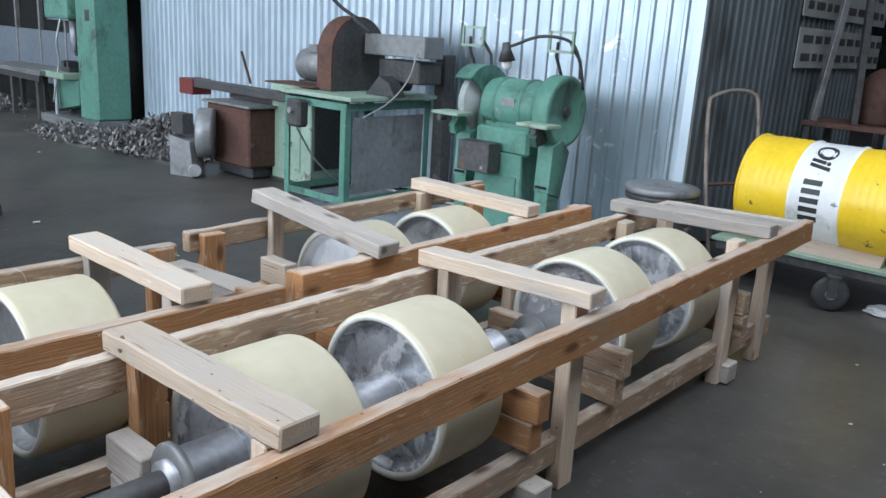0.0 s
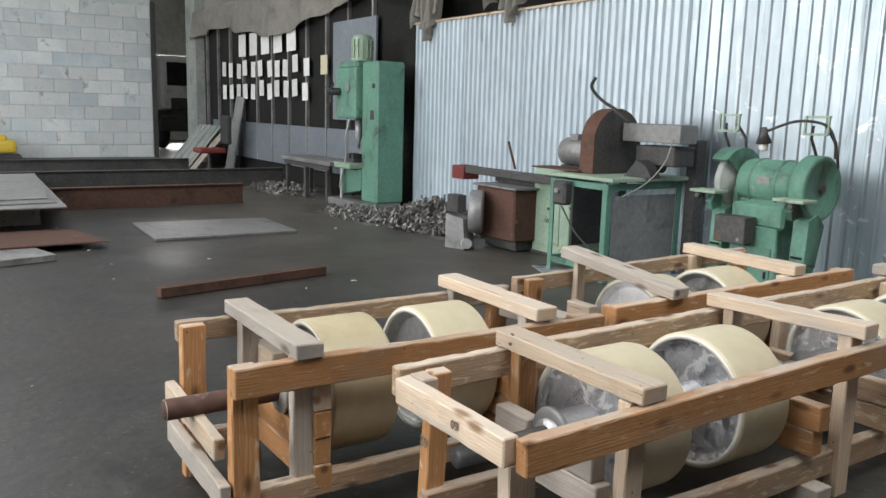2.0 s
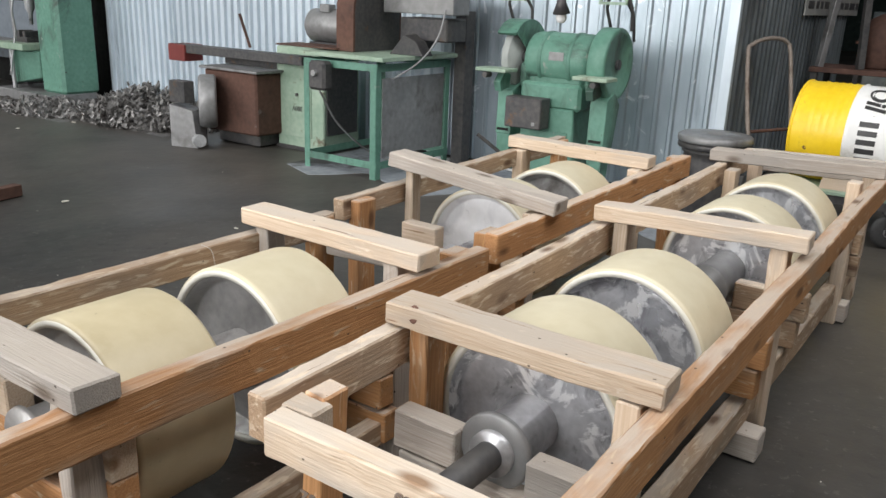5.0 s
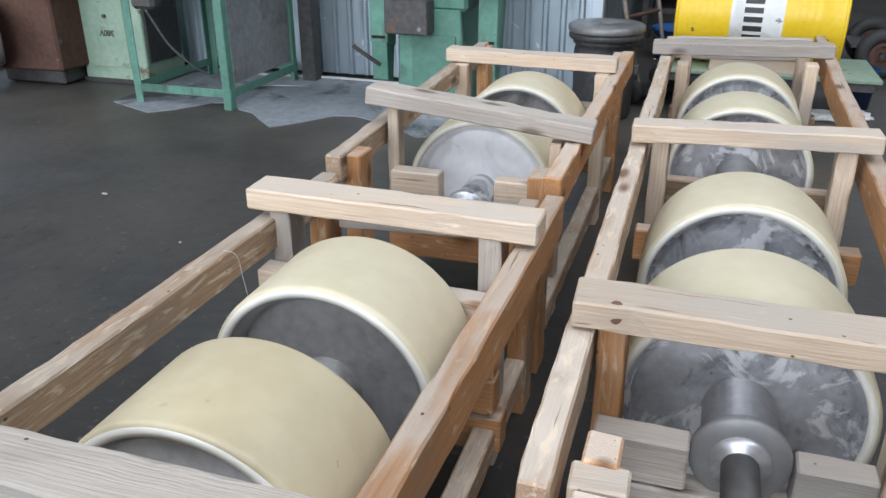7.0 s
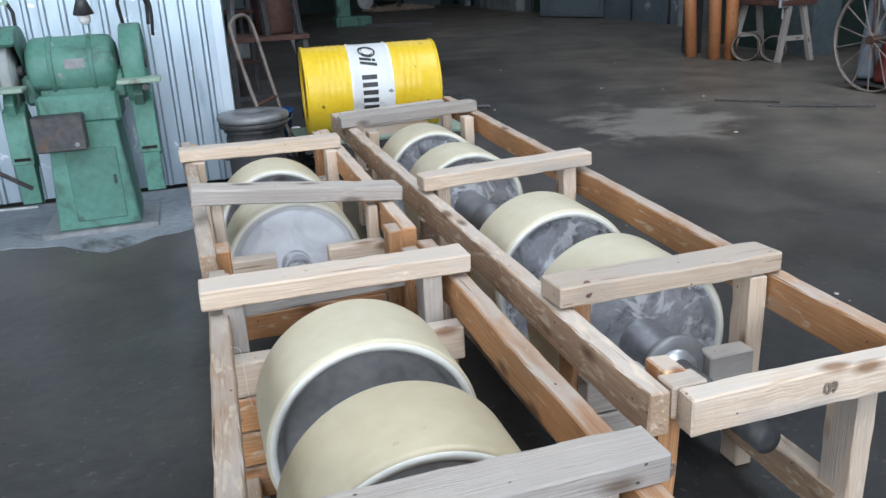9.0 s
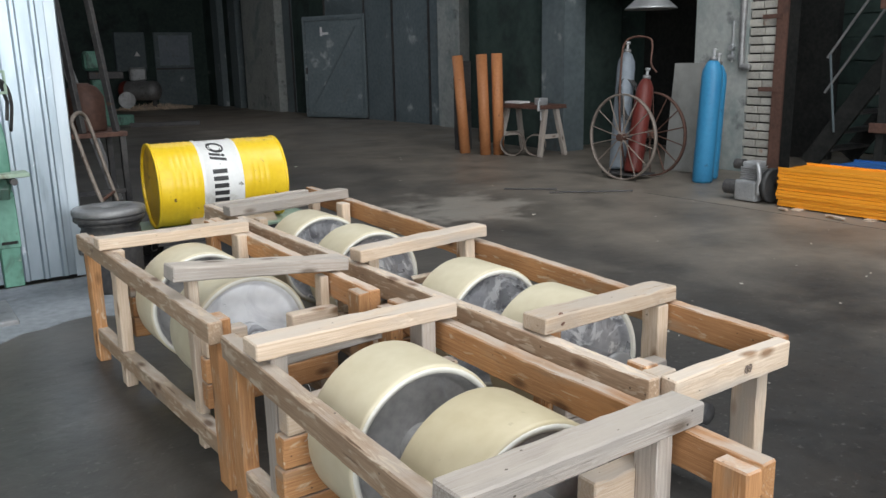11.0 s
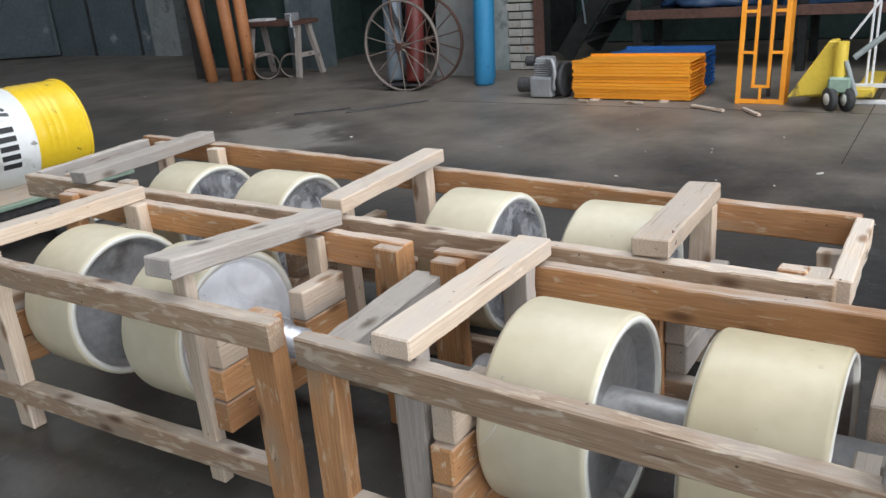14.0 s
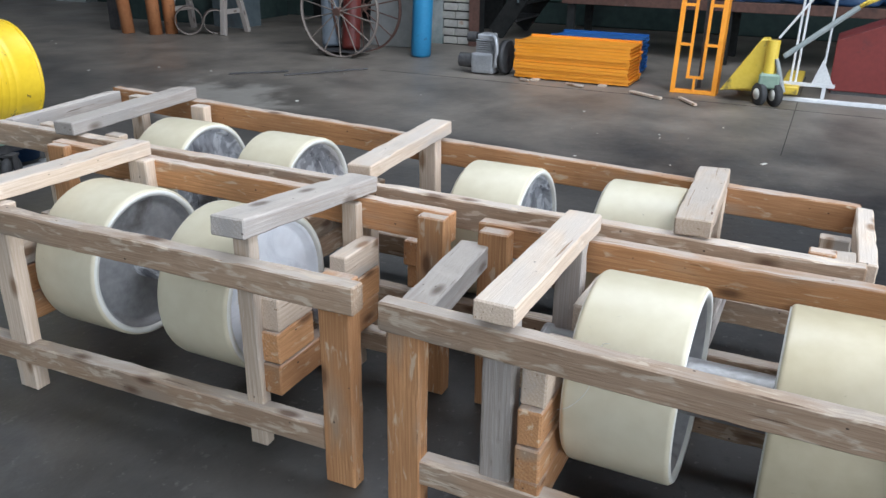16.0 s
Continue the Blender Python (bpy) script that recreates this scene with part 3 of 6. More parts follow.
slab("backing", (WX0, WY + 0.03, 0), (WX1 - 0.02, WY + 0.06, WTOP), NEAR_BLACK, sheet_wall)
slab("backing", (WX1 - 0.06, WY + 0.06, 0), (WX1 - 0.02, WY + 3.4, 2.6), NEAR_BLACK, sheet_wall)
beam("top_batten", (WX0, WY - 0.02, WTOP + 0.012), (WX1, WY - 0.02, WTOP + 0.012), 0.05, 0.025, PINE, sheet_wall)

# right-hand wall of the hall
EX = 7.0
structure(slab("wall_east", (EX, 6.3, 0), (EX + 0.4, NORTH, ROOF), PLASTER), "dark teal wall with flaking plaster", "wall")
structure(slab("wall_stairwell", (EX + 0.9, SOUTH, 0), (EX + 1.3, 6.3, ROOF), PLASTER), "dark green wall behind the staircase", "wall")


# ---- the crates ----
def crate(loc, label):
    return thing("wooden_crate", (*loc, 0), label, "crate", "roller crates")


def cradle(parent, y, x0, x1, axis, material, bars=(0.15, 0.243), left=True, levels=(0.336, 0.429)):
    """Stacked bars across the crate that carry a shaft between two pairs of blocks."""
    for z in bars:
        beam("cradle_bar", (x0 + random.uniform(-0.015, 0.015), y, z), (x1 + random.uniform(-0.015, 0.015), y, z), 0.06, 0.09, material, parent)
    for z in levels:
        m_ = PINE if material is ORANGE_PINE and z > 0.4 else material
        if left:
            beam("cradle_block", (x0 + random.uniform(-0.015, 0.015), y, z), (axis - 0.085, y, z), 0.058, 0.09, m_, parent)
        beam("cradle_block", (axis + 0.085, y, z), (x1 + random.uniform(-0.015, 0.015), y, z), 0.058, 0.09, m_, parent)


RAIL_W, RAIL_H = 0.048, 0.095
c1 = crate((-1.40, 2.4), "long open pine crate holding two pairs of cream rollers")


def top_right(y):
    return 0.543 + 0.025 * (y - 0.75)


def top_left(y):
    return 0.561 + 0.009 * (y - 0.7)


def rail_between(parent, x0, y0, z0, x1, y1, z1, h, material):
    """A long rail given by its top edge at both ends."""
    beam("rail", (x0, y0, z0 - h / 2), (x1, y1, z1 - h / 2), RAIL_W, h, material, parent)


rail_between(c1, -1.106, 0.71, top_right(0.71), -1.085, 3.98, top_right(3.98), RAIL_H, ORANGE_PINE)
rail_between(c1, -1.705, 0.695, top_left(0.695), -1.735, 3.97, top_left(3.97), RAIL_H, WORN_PINE)
beam("end_bar", (-1.655, 0.69, 0.508), (-1.132, 0.70, 0.503), 0.05, 0.080, PINE, c1, "sawn end bar with a pencilled number")
beam("end_block", (-1.665, 0.745, 0.513), (-1.585, 0.748, 0.513), 0.058, 0.07, PINE, c1, "short sawn block behind the end bar")
beam("cross_bar", (-1.727, 1.137, 0.597), (-1.100, 1.172, 0.580), 0.102, 0.05, PINE, c1)
beam("cross_bar", (-1.74, 2.205, 0.611), (-1.088, 2.226, 0.628), 0.09, 0.05, PINE, c1)
beam("cross_bar", (-1.79, 3.515, 0.617), (-1.076, 3.535, 0.636), 0.10, 0.05, GREY_PINE, c1)
beam("end_bar", (-1.715, 3.925, 0.548), (-1.12, 3.94, 0.565), 0.05, 0.10, GREY_PINE, c1)
part("knot", lathe([(0, 0.0014), (0.007, 0.0016), (0.012, 0.001), (0.014, -0.002)], 20), RUST, c1, "dark split knot in the bar's edge", pose(-1.652, 1.0955, 0.607, 78, 0, 3) @ Matrix.Diagonal((1.1, 1.5, 1, 1)), True)
for y, up in ((1.155, 0.0), (2.235, 0.026), (3.385, 0.0), (3.76, 0.0)):
    post("leg", -1.165, y, 0, top_right(y) + up - 0.002, 0.05, 0.075, PINE, c1)
    post("leg", -1.655, y, 0, top_left(y) + up * 0.4 - 0.002, 0.05, 0.075, PINE if y > 1.5 else ORANGE_PINE, c1)
post("leg", -1.628, 0.80, 0, 0.556, 0.05, 0.07, ORANGE_PINE, c1, "slanting end leg with a pencilled number", (-0.03, 0.0))
post("leg", -1.185, 0.765, 0, 0.45, 0.05, 0.09, PINE, c1)
beam("bottom_rail", (-1.19, 0.75, 0.13), (-1.18, 3.90, 0.13), 0.05, 0.09, WORN_PINE, c1)
beam("bottom_rail", (-1.62, 0.75, 0.13), (-1.645, 3.90, 0.13), 0.05, 0.09, WORN_PINE, c1)
for y, w_ in ((1.09, GREY_PINE), (2.04, ORANGE_PINE), (2.50, WORN_PINE), (3.46, WORN_PINE)):
    if y < 1.2:
        cradle(c1, 1.085, -1.66, -1.20, -1.42, w_, (0.25,), True, (0.343,))
    else:
        cradle(c1, y, -1.68, -1.12, -1.43, w_, (0.243,), True, (0.336,))
for y, x0, x1 in ((2.06, -1.24, -1.10), (3.42, -1.24, -1.11)):
    beam("foot_block", (x0, y, 0.045), (x1, y, 0.045), 0.09, 0.08, GREY_PINE, c1, "grey block under the bottom rail")

c2 = crate((-2.18, 0.95), "open pine crate holding one pair of cream rollers")
rail_between(c2, -1.885, 0.245, 0.574, -1.868, 1.71, 0.572, RAIL_H, ORANGE_PINE)
rail_between(c2, -2.495, 0.245, 0.570, -2.463, 1.70, 0.570, 0.073, WORN_PINE)
beam("cross_bar", (-2.515, 0.474, 0.603), (-1.848, 0.476, 0.603), 0.092, 0.05, GREY_PINE, c2)
beam("cross_bar", (-2.507, 1.406, 0.618), (-1.842, 1.410, 0.612), 0.096, 0.048, PINE, c2)
for x in (-2.455, -1.925):
    s_ = 0.02 if x < -2 else -0.02
    post("corner_post", x, 0.29, 0, 0.564, 0.05, 0.085, ORANGE_PINE, c2)
    post("leg", x + s_, 0.49, 0, 0.576, 0.05, 0.07, GREY_PINE, c2)
    post("leg", x + s_, 1.41, 0, 0.588, 0.05, 0.075, GREY_PINE, c2)
    post("corner_post", x, 1.64, 0, 0.566, 0.05, 0.09, ORANGE_PINE, c2)
    beam("bottom_rail", (x, 0.33, 0.13), (x, 1.60, 0.13), 0.05, 0.07, WORN_PINE, c2)
beam("front_board", (-2.51, 0.222, 0.315), (-1.95, 0.222, 0.300), 0.035, 0.07, PINE, c2)
beam("front_board", (-2.50, 0.224, 0.17), (-1.90, 0.224, 0.16), 0.035, 0.08, GREY_PINE, c2)
for y in (0.545, 1.325):
    cradle(c2, y, -2.47, -1.90, -2.18, ORANGE_PINE)

beam("cross_timber", (-2.41, 1.66, 0.49), (-1.93, 1.70, 0.49), 0.09, 0.07, GREY_PINE, c2, "weathered grey cross timber")

c3 = crate((-2.19, 2.65), "open pine crate with a loose plank across its rails")
rail_between(c3, -1.895, 1.79, 0.588, -1.885, 3.44, 0.606, RAIL_H, ORANGE_PINE)
rail_between(c3, -2.478, 1.755, 0.600, -2.525, 3.44, 0.612, 0.073, WORN_PINE)
beam("cross_bar", (-2.55, 3.003, 0.640), (-1.882, 3.012, 0.632), 0.09, 0.05, PINE, c3)
for x in (-2.44, -1.93):
    west = x < -2
    post("corner_post", x, 1.835, 0, 0.592 if west else 0.582, 0.05, 0.09, ORANGE_PINE, c3)
    post("leg", x - (0.04 if west else 0), 2.97, 0, 0.612 if west else 0.604, 0.05, 0.08, PINE, c3)
    post("leg", x + (0.005 if west else -0.01), 2.11, 0.03, 0.655 if west else 0.585, 0.035, 0.055, PINE, c3)
    post("corner_post", x - (0.06 if west else -0.01), 3.38, 0, 0.602, 0.05, 0.09, ORANGE_PINE, c3)
    beam("bottom_rail", (x, 1.88, 0.13), (x - (0.06 if west else 0), 3.35, 0.13), 0.05, 0.07, WORN_PINE, c3)
for y in (2.06, 3.02):
    cradle(c3, y, -2.44, -1.93, -2.19, ORANGE_PINE, (0.243,))
plank = beam("loose_plank", (-2.51, 2.100, 0.690), (-1.838, 2.130, 0.615), 0.10, 0.05, GREY_PINE)
tagged(plank, "weathered grey plank with strong grain laid over a crate", "plank")


# ---- the rollers ----
RZ, RR, RW = 0.368, 0.236, 0.245


def roller(x, y_faces, shaft, label, dish=0.028, near_steel=STEEL, shaft_steel=PLATE, rubber=CREAM, far_steel=STEEL):
    """A stepped shaft along y (rows of radius, y) with wheels whose near faces lie at y_faces."""
    y0, y1 = shaft[0][1], shaft[-1][1]
    ob = thing("drive_roller", (x, (y0 + y1) / 2, RZ), label, "roller", "polyurethane rollers")
    turn = pose(x, 0, RZ, -90)
    part("shaft", lathe([(0, y0)] + list(shaft) + [(0, y1)], 40), shaft_steel, ob, "turned steel shaft with stepped journals", turn, True)
    for y in y_faces:
        a, b = y, y + RW
        tread = lathe([(RR - 0.02, a), (RR - 0.005, a + 0.001), (RR - 0.001, a + 0.006), (RR, a + 0.012), (RR, b - 0.012), (RR - 0.001, b - 0.006), (RR - 0.005, b - 0.001), (RR - 0.02, b), (RR - 0.02, (a + b) / 2)], 96, closed=True)
        t = part("tread", tread, rubber if y == y_faces[0] else CREAM, ob, "smooth cream polyurethane tread", turn, True)
        for s, face in ((1, a), (-1, b)):
            part("rim", lathe([(RR - 0.024, face + s * 0.04), (RR - 0.023, face - s * 0.001), (RR - 0.009, face - s * 0.003), (RR - 0.007, face + s * 0.003)], 96), RIM, t, "pale moulded edge", turn, True)
            disc = [(0.05, face + s * dish), (0.095, face + s * dish), (0.15, face + s * (dish + 0.006)), (RR - 0.05, face + s * (dish + 0.004)), (RR - 0.04, face + s * (dish + 0.004)), (RR - 0.034, face + s * 0.012), (RR - 0.024, face + s * 0.008)]
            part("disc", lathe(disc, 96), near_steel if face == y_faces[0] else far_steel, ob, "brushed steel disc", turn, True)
    return ob


def journals(y0, y1, a, b, big=0.085, thin=0.042):
    """A shaft with thin ends and a thicker body that bears the wheels."""
    return [(thin, y0), (thin, a), (big, a), (big + 0.004, a + 0.012), (big - 0.008, a + 0.014), (big - 0.008, b - 0.014), (big, b - 0.012), (big, b), (thin, b), (thin, y1)]


r1 = roller(-1.422, (1.21, 1.70), [(0.03, 0.735), (0.03, 1.06), (0.05, 1.061)] + journals(1.085, 2.31, 1.086, 2.20, 0.074, 0.05), "pair of cream polyurethane wheels on a bare steel shaft", shaft_steel=SHAFT)
r2 = roller(-1.420, (2.60, 3.115), journals(2.32, 3.72, 2.38, 3.50, 0.075), "pair of cream polyurethane wheels on an oily steel shaft")
r3 = roller(-2.18, (0.605, 1.03), journals(0.12, 1.56, 0.50, 1.40, 0.075, 0.034), "pair of cream polyurethane wheels on a long steel shaft", 0.04, DARKER_STEEL, DARKER_STEEL, TAN_CREAM, DARKER_STEEL)
r4 = roller(-2.196, (2.205, 2.695), journals(1.96, 3.20, 2.04, 3.05, 0.058, 0.045), "pair of cream polyurethane wheels, near steel disc painted bright for window glare", 0.03, GLARE_STEEL, STEEL, CREAM, DARKER_STEEL)
part("shaft_end", lathe([(0.0, 0.116), (0.03, 0.117), (0.0346, 0.122), (0.0346, 0.495)], 32), RUST, r3, "rusty brown shaft end", pose(-2.18, 0, RZ, -90), True)
part("shaft_end", lathe([(0.0, 0.732), (0.008, 0.733), (0.031, 0.733), (0.0315, 1.06)], 32), DARK, r1, "dark rust-stained shaft end", pose(-1.422, 0, RZ, -90), True)
part("seal", lathe([(0.031, 1.076), (0.046, 1.072), (0.046, 1.086), (0.031, 1.086)], 40), HUB_RED, r1, "red shaft seal", pose(-1.422, 0, RZ, -90), True)
part("flange", lathe([(0.046, 1.079), (0.080, 1.077), (0.084, 1.083), (0.084, 1.095), (0.046, 1.095)], 48), PLATE, r1, "dull steel end flange", pose(-1.422, 0, RZ, -90), True)


# ---- oil drum on a low cart ----
def drum(loc):
    ob = thing("oil_drum", loc, "yellow and white steel oil drum lying on a low cart", "drum")
    R, L = 0.288, 0.90
    turn = pose(*loc, 0, 0, -4) @ pose(0, 0, 0, 0, 90, 0) @ pose(0, 0, -L / 2)

    def shell(z0, z1, ribs):
        p, z = [(R, z0)], z0
        for c, wdt, hgt in ribs:
            p += [(R, c - wdt), (R + hgt, c - wdt * 0.4), (R + hgt, c + wdt * 0.4), (R, c + wdt)]
        return p + [(R, z1)]
    body = [(R, 0.015)] + [q for c in (0.10, 0.14, 0.18, 0.22, 0.26) for q in ((R, c - 0.014), (R + 0.004, c), (R, c + 0.014))] + [(R, 0.30)]
    part("yellow_shell", lathe(body, 64), YELLOW, ob, "", turn, True)
    mid = [(R, 0.30), (R, 0.305), (R + 0.009, 0.315), (R, 0.325), (R, 0.555), (R + 0.009, 0.565), (R, 0.575), (R, 0.58)]
    part("white_band", lathe(mid, 64), WHITE, ob, "white printed band", turn, True)
    body2 = [(R, 0.58)] + [q for c in (0.64, 0.68, 0.72, 0.76) for q in ((R, c - 0.014), (R + 0.004, c), (R, c + 0.014))] + [(R, L - 0.015)]
    part("yellow_shell", lathe(body2, 64), YELLOW, ob, "", turn, True)
    for z0, s in ((0.0, 1), (L, -1)):
        part("end_rim", lathe([(R - 0.008, z0 + s * 0.02), (R - 0.008, z0), (R + 0.006, z0), (R + 0.008, z0 + s * 0.012), (R, z0 + s * 0.018)], 64), YELLOW, ob, "scuffed rolled rim", turn, True)
        part("end_plate", lathe([(0, z0 + s * 0.02), (R - 0.008, z0 + s * 0.018)], 64), RUSTY_YELLOW if s == 1 else YELLOW, ob, "rust-stained end", turn)
    return ob


drum((-1.30, 5.08, 0.565))


def lettering(name, text, size, material, parent, m, label="", slant=0.0):
    data = bpy.data.curves.new(name, "FONT")
    data.offset, data.shear = size * 0.03, slant
    data.body, data.size, data.extrude, data.align_x, data.align_y = text, size, 0.0004, "CENTER", "CENTER"
    tmp = new("tmp", data)
    dg = bpy.context.evaluated_depsgraph_get()
    me = bpy.data.meshes.new_from_object(tmp.evaluated_get(dg))
    bpy.data.objects.remove(tmp)
    bpy.data.curves.remove(data)
    me.name = name
    me.materials.clear()
    me.materials.append(material)
    return place(name, me, parent, label, m)


PENCIL = surf("pencil_mark", (0.20, 0.15, 0.12), (0.26, 0.20, 0.16), (0.8, 0.9), 0, 9, (1, 1, 1), 0)
lettering("number_mark", "60", 0.034, PENCIL, c1, pose(-1.34, 0.668, 0.508, 90, 180, 1.5), "pencilled number")
lettering("number_mark", "62", 0.045, PENCIL, c1, pose(-1.64, 0.7615, 0.33, 90, 180, 0), "pencilled number")


# ---- cart under the drum, pot, hand truck ----
def cart():
    cx0, cy0 = -1.24, 5.08
    ob = thing("low_cart", (cx0, cy0, 0), "low steel cart with a pale green deck under the drum", "cart")
    part("deck", box(1.20, 0.62, 0.022, 0.003, (cx0, cy0, 0.263), 0.002), PALE_GREEN, ob, "pale green steel deck")
    for y in (cy0 - 0.27, cy0 + 0.27):
        part("frame_bar", box(1.15, 0.04, 0.05, 0.003, (cx0, y, 0.226)), DARK, ob)
    for x, y in ((-1.15, cy0 - 0.30), (-1.72, cy0 + 0.24)):
        w = part("wheel", lathe([(0.03, -0.02), (0.075, -0.022), (0.092, -0.015), (0.095, 0), (0.092, 0.015), (0.075, 0.022), (0.03, 0.02)], 28), RUBBER, ob, "worn rubber castor", pose(x, y, 0.095, 90, 0, 25), True)
        part("hub", lathe([(0, -0.024), (0.03, -0.024), (0.03, 0.024), (0, 0.024)], 16), ALU, w, "", pose(x, y, 0.095, 90, 0, 25))
        part("fork", join(box(0.05, 0.006, 0.11, 0, (0, -0.032, 0.135)), box(0.05, 0.006, 0.11, 0, (0, 0.032, 0.135)), box(0.07, 0.08, 0.012, 0, (0, 0, 0.195))), DARK, ob, "", pose(x, y, 0, 0, 0, 25))
    for s in (-1, 1):
        part("chock", prism([(-0.05, 0), (0.05, 0), (-0.05 * s, 0.07)], 0.6, "x"), PINE, ob, "wooden chock", pose(-1.55, cy0 + s * 0.21, 0.2745))


cart()


def axle_cart():
    ob = thing("axle_cart", (-0.42, 6.3, 0), "two-wheeled hand cart axle with dusty pneumatic tyres", "cart")
    tyre = [(0.085, -0.035), (0.12, -0.045), (0.155, -0.04), (0.168, -0.02), (0.17, 0.0), (0.168, 0.02), (0.155, 0.04), (0.12, 0.045), (0.085, 0.035)]
    for y in (6.22, 6.78):
        at = pose(-0.42, y, 0.17, 90, 0, 8)
        w = part("wheel", lathe(tyre, 40, None, True), RUBBER, ob, "dusty pneumatic tyre", at, True)
        part("rim", lathe([(0, -0.012), (0.05, -0.012), (0.055, -0.03), (0.088, -0.03), (0.088, 0.03), (0.055, 0.03), (0.05, 0.012), (0, 0.012)], 28), RUST, w, "rusty wheel rim", at)
    part("axle", rod((-0.43, 6.12, 0.17), (-0.34, 6.88, 0.17), 0.016), DARK, ob)
    part("draw_bar", rod((-0.40, 6.16, 0.18), (-0.05, 6.10, 0.17), 0.018), DARK, ob, "short dark draw bar")
    part("platform", box(0.5, 0.42, 0.02, 0.002, (-0.36, 6.5, 0.20)), DARK, ob)


axle_cart()

drum_ob = [o for o in scene.objects if o.name == "oil_drum"][0]
RD = 0.2898
DRUM_AT = pose(-1.30, 5.08, 0.565, 0, 0, -4)


def wrap(me, ang, along):
    """Bends a flat mesh round the drum: its x runs down the front, its y along the axis."""
    for v in me.vertices:
        th = radians(ang) + v.co.x / RD
        r = RD + v.co.z
        v.co = Vector((along + v.co.y, -r * math.sin(th), r * math.cos(th)))


word = lettering("print", "Oil", 0.15, INK, drum_ob, DRUM_AT, "black printed word", 0.2)
wrap(word.data, 34, -0.03)
for x0, y0, tilt, wdt, hgt in ((-0.05, 0, 0, 0.03, 0.10), (0.0, 0, 0, 0.03, 0.10), (0.05, 0, 0, 0.03, 0.10), (0.10, 0, 0, 0.03, 0.10), (0.15, 0, 0, 0.03, 0.10)):
    bar = box(wdt, hgt, 0.001)
    bmesh.ops.subdivide_edges(bar, edges=bar.edges[:], cuts=2)
    bar.transform(pose(x0, y0, 0, 0, 0, tilt))
    ob_ = part("print", bar, INK, drum_ob, "black printed bar", DRUM_AT)
    wrap(ob_.data, 80, -0.03)


def pot():
    px, py = -2.13, 4.66
    ob = thing("iron_pot", (px, py, 0), "dark iron pot with two dusty grey discs on top", "pot")
    m = pose(px, py, 0)
    part("body", lathe([(0, 0), (0.15, 0), (0.17, 0.02), (0.178, 0.38), (0.168, 0.42), (0.186, 0.425), (0.186, 0.448), (0, 0.448)], 40), DARK, ob, "", m, True)
    part("lower_disc", lathe([(0, 0.450), (0.205, 0.450), (0.212, 0.458), (0.212, 0.478), (0.205, 0.486), (0, 0.486)], 44), DARK, ob, "dark grooved disc", m, True)
    part("lid", lathe([(0, 0.488), (0.21, 0.488), (0.218, 0.496), (0.216, 0.522), (0.205, 0.530), (0.06, 0.534), (0.055, 0.520), (0, 0.520)], 44), PLATE, ob, "dusty grey disc lid", m, True)
    for s in (-1, 1):
        part("lug", box(0.03, 0.05, 0.06, 0.005, (px + s * 0.185, py, 0.28)), DARK, ob)


pot()


def hand_truck():
    ob = thing("hand_truck", (-1.98, 5.25, 0), "bent steel tube hand truck leaning by the partition", "hand truck")
    part("tube_frame", tube(curve_points([(-1.93, 5.00, 0.06), (-2.07, 5.12, 0.5), (-2.165, 5.22, 0.95), (-2.165, 5.28, 1.03), (-2.10, 5.43, 1.07), (-2.03, 5.57, 1.05), (-1.99, 5.58, 0.95), (-1.90, 5.50, 0.5), (-1.80, 5.40, 0.06)], 48), 0.014), IRON, ob, "", None, True)
    part("crossbar", rod((-2.07, 5.12, 0.5), (-1.90, 5.50, 0.5), 0.011), RUST, ob)
    part("toe_plate", box(0.2, 0.44, 0.01, 0), DARK, ob, "", pose(-1.86, 5.22, 0.05, 0, 0, -18))
    for x, y in ((-1.99, 4.97), (-1.85, 5.46)):
        part("wheel", lathe([(0.02, -0.02), (0.07, -0.02), (0.08, 0), (0.07, 0.02), (0.02, 0.02)], 24), RUBBER, ob, "", pose(x, y, 0.08, 90, 0, -18), True)


hand_truck()


def bucket(x, y, r, h, mat, label):
    ob = thing("bucket", (x, y, 0), label, "bucket")
    m = pose(x, y, 0)
    part("body", lathe([(0, 0.004), (r * 0.78, 0.004), (r, h), (r + 0.01, h), (r + 0.012, h - 0.02), (r * 0.99, h - 0.02), (r * 0.8, 0.0), (0, 0.0)], 36), mat, ob, "", m, True)
    part("handle", tube(curve_points([(x - r, y, h - 0.02), (x - r * 0.8, y - r * 0.7, h - 0.06), (x, y - r * 1.05, h - 0.09), (x + r * 0.8, y - r * 0.7, h - 0.06), (x + r, y, h - 0.02)], 20), 0.004, 6), PLATE, ob, "thin wire handle")


bucket(-0.70, 5.30, 0.13, 0.24, PLASTIC_BLUE, "dark blue plastic bucket beside the low cart")
bucket(-1.84, 6.55, 0.16, 0.24, BLUE, "wide blue plastic tub behind the iron pot")
tagged(part("tin_can", lathe([(0, 0), (0.036, 0), (0.038, 0.004), (0.038, 0.126), (0.036, 0.13), (0.034, 0.126), (0, 0.126)], 28), PAPER, None, "", pose(-1.70, 6.25, 0), True), "small white tin can on the floor beside the blue tub", "can")


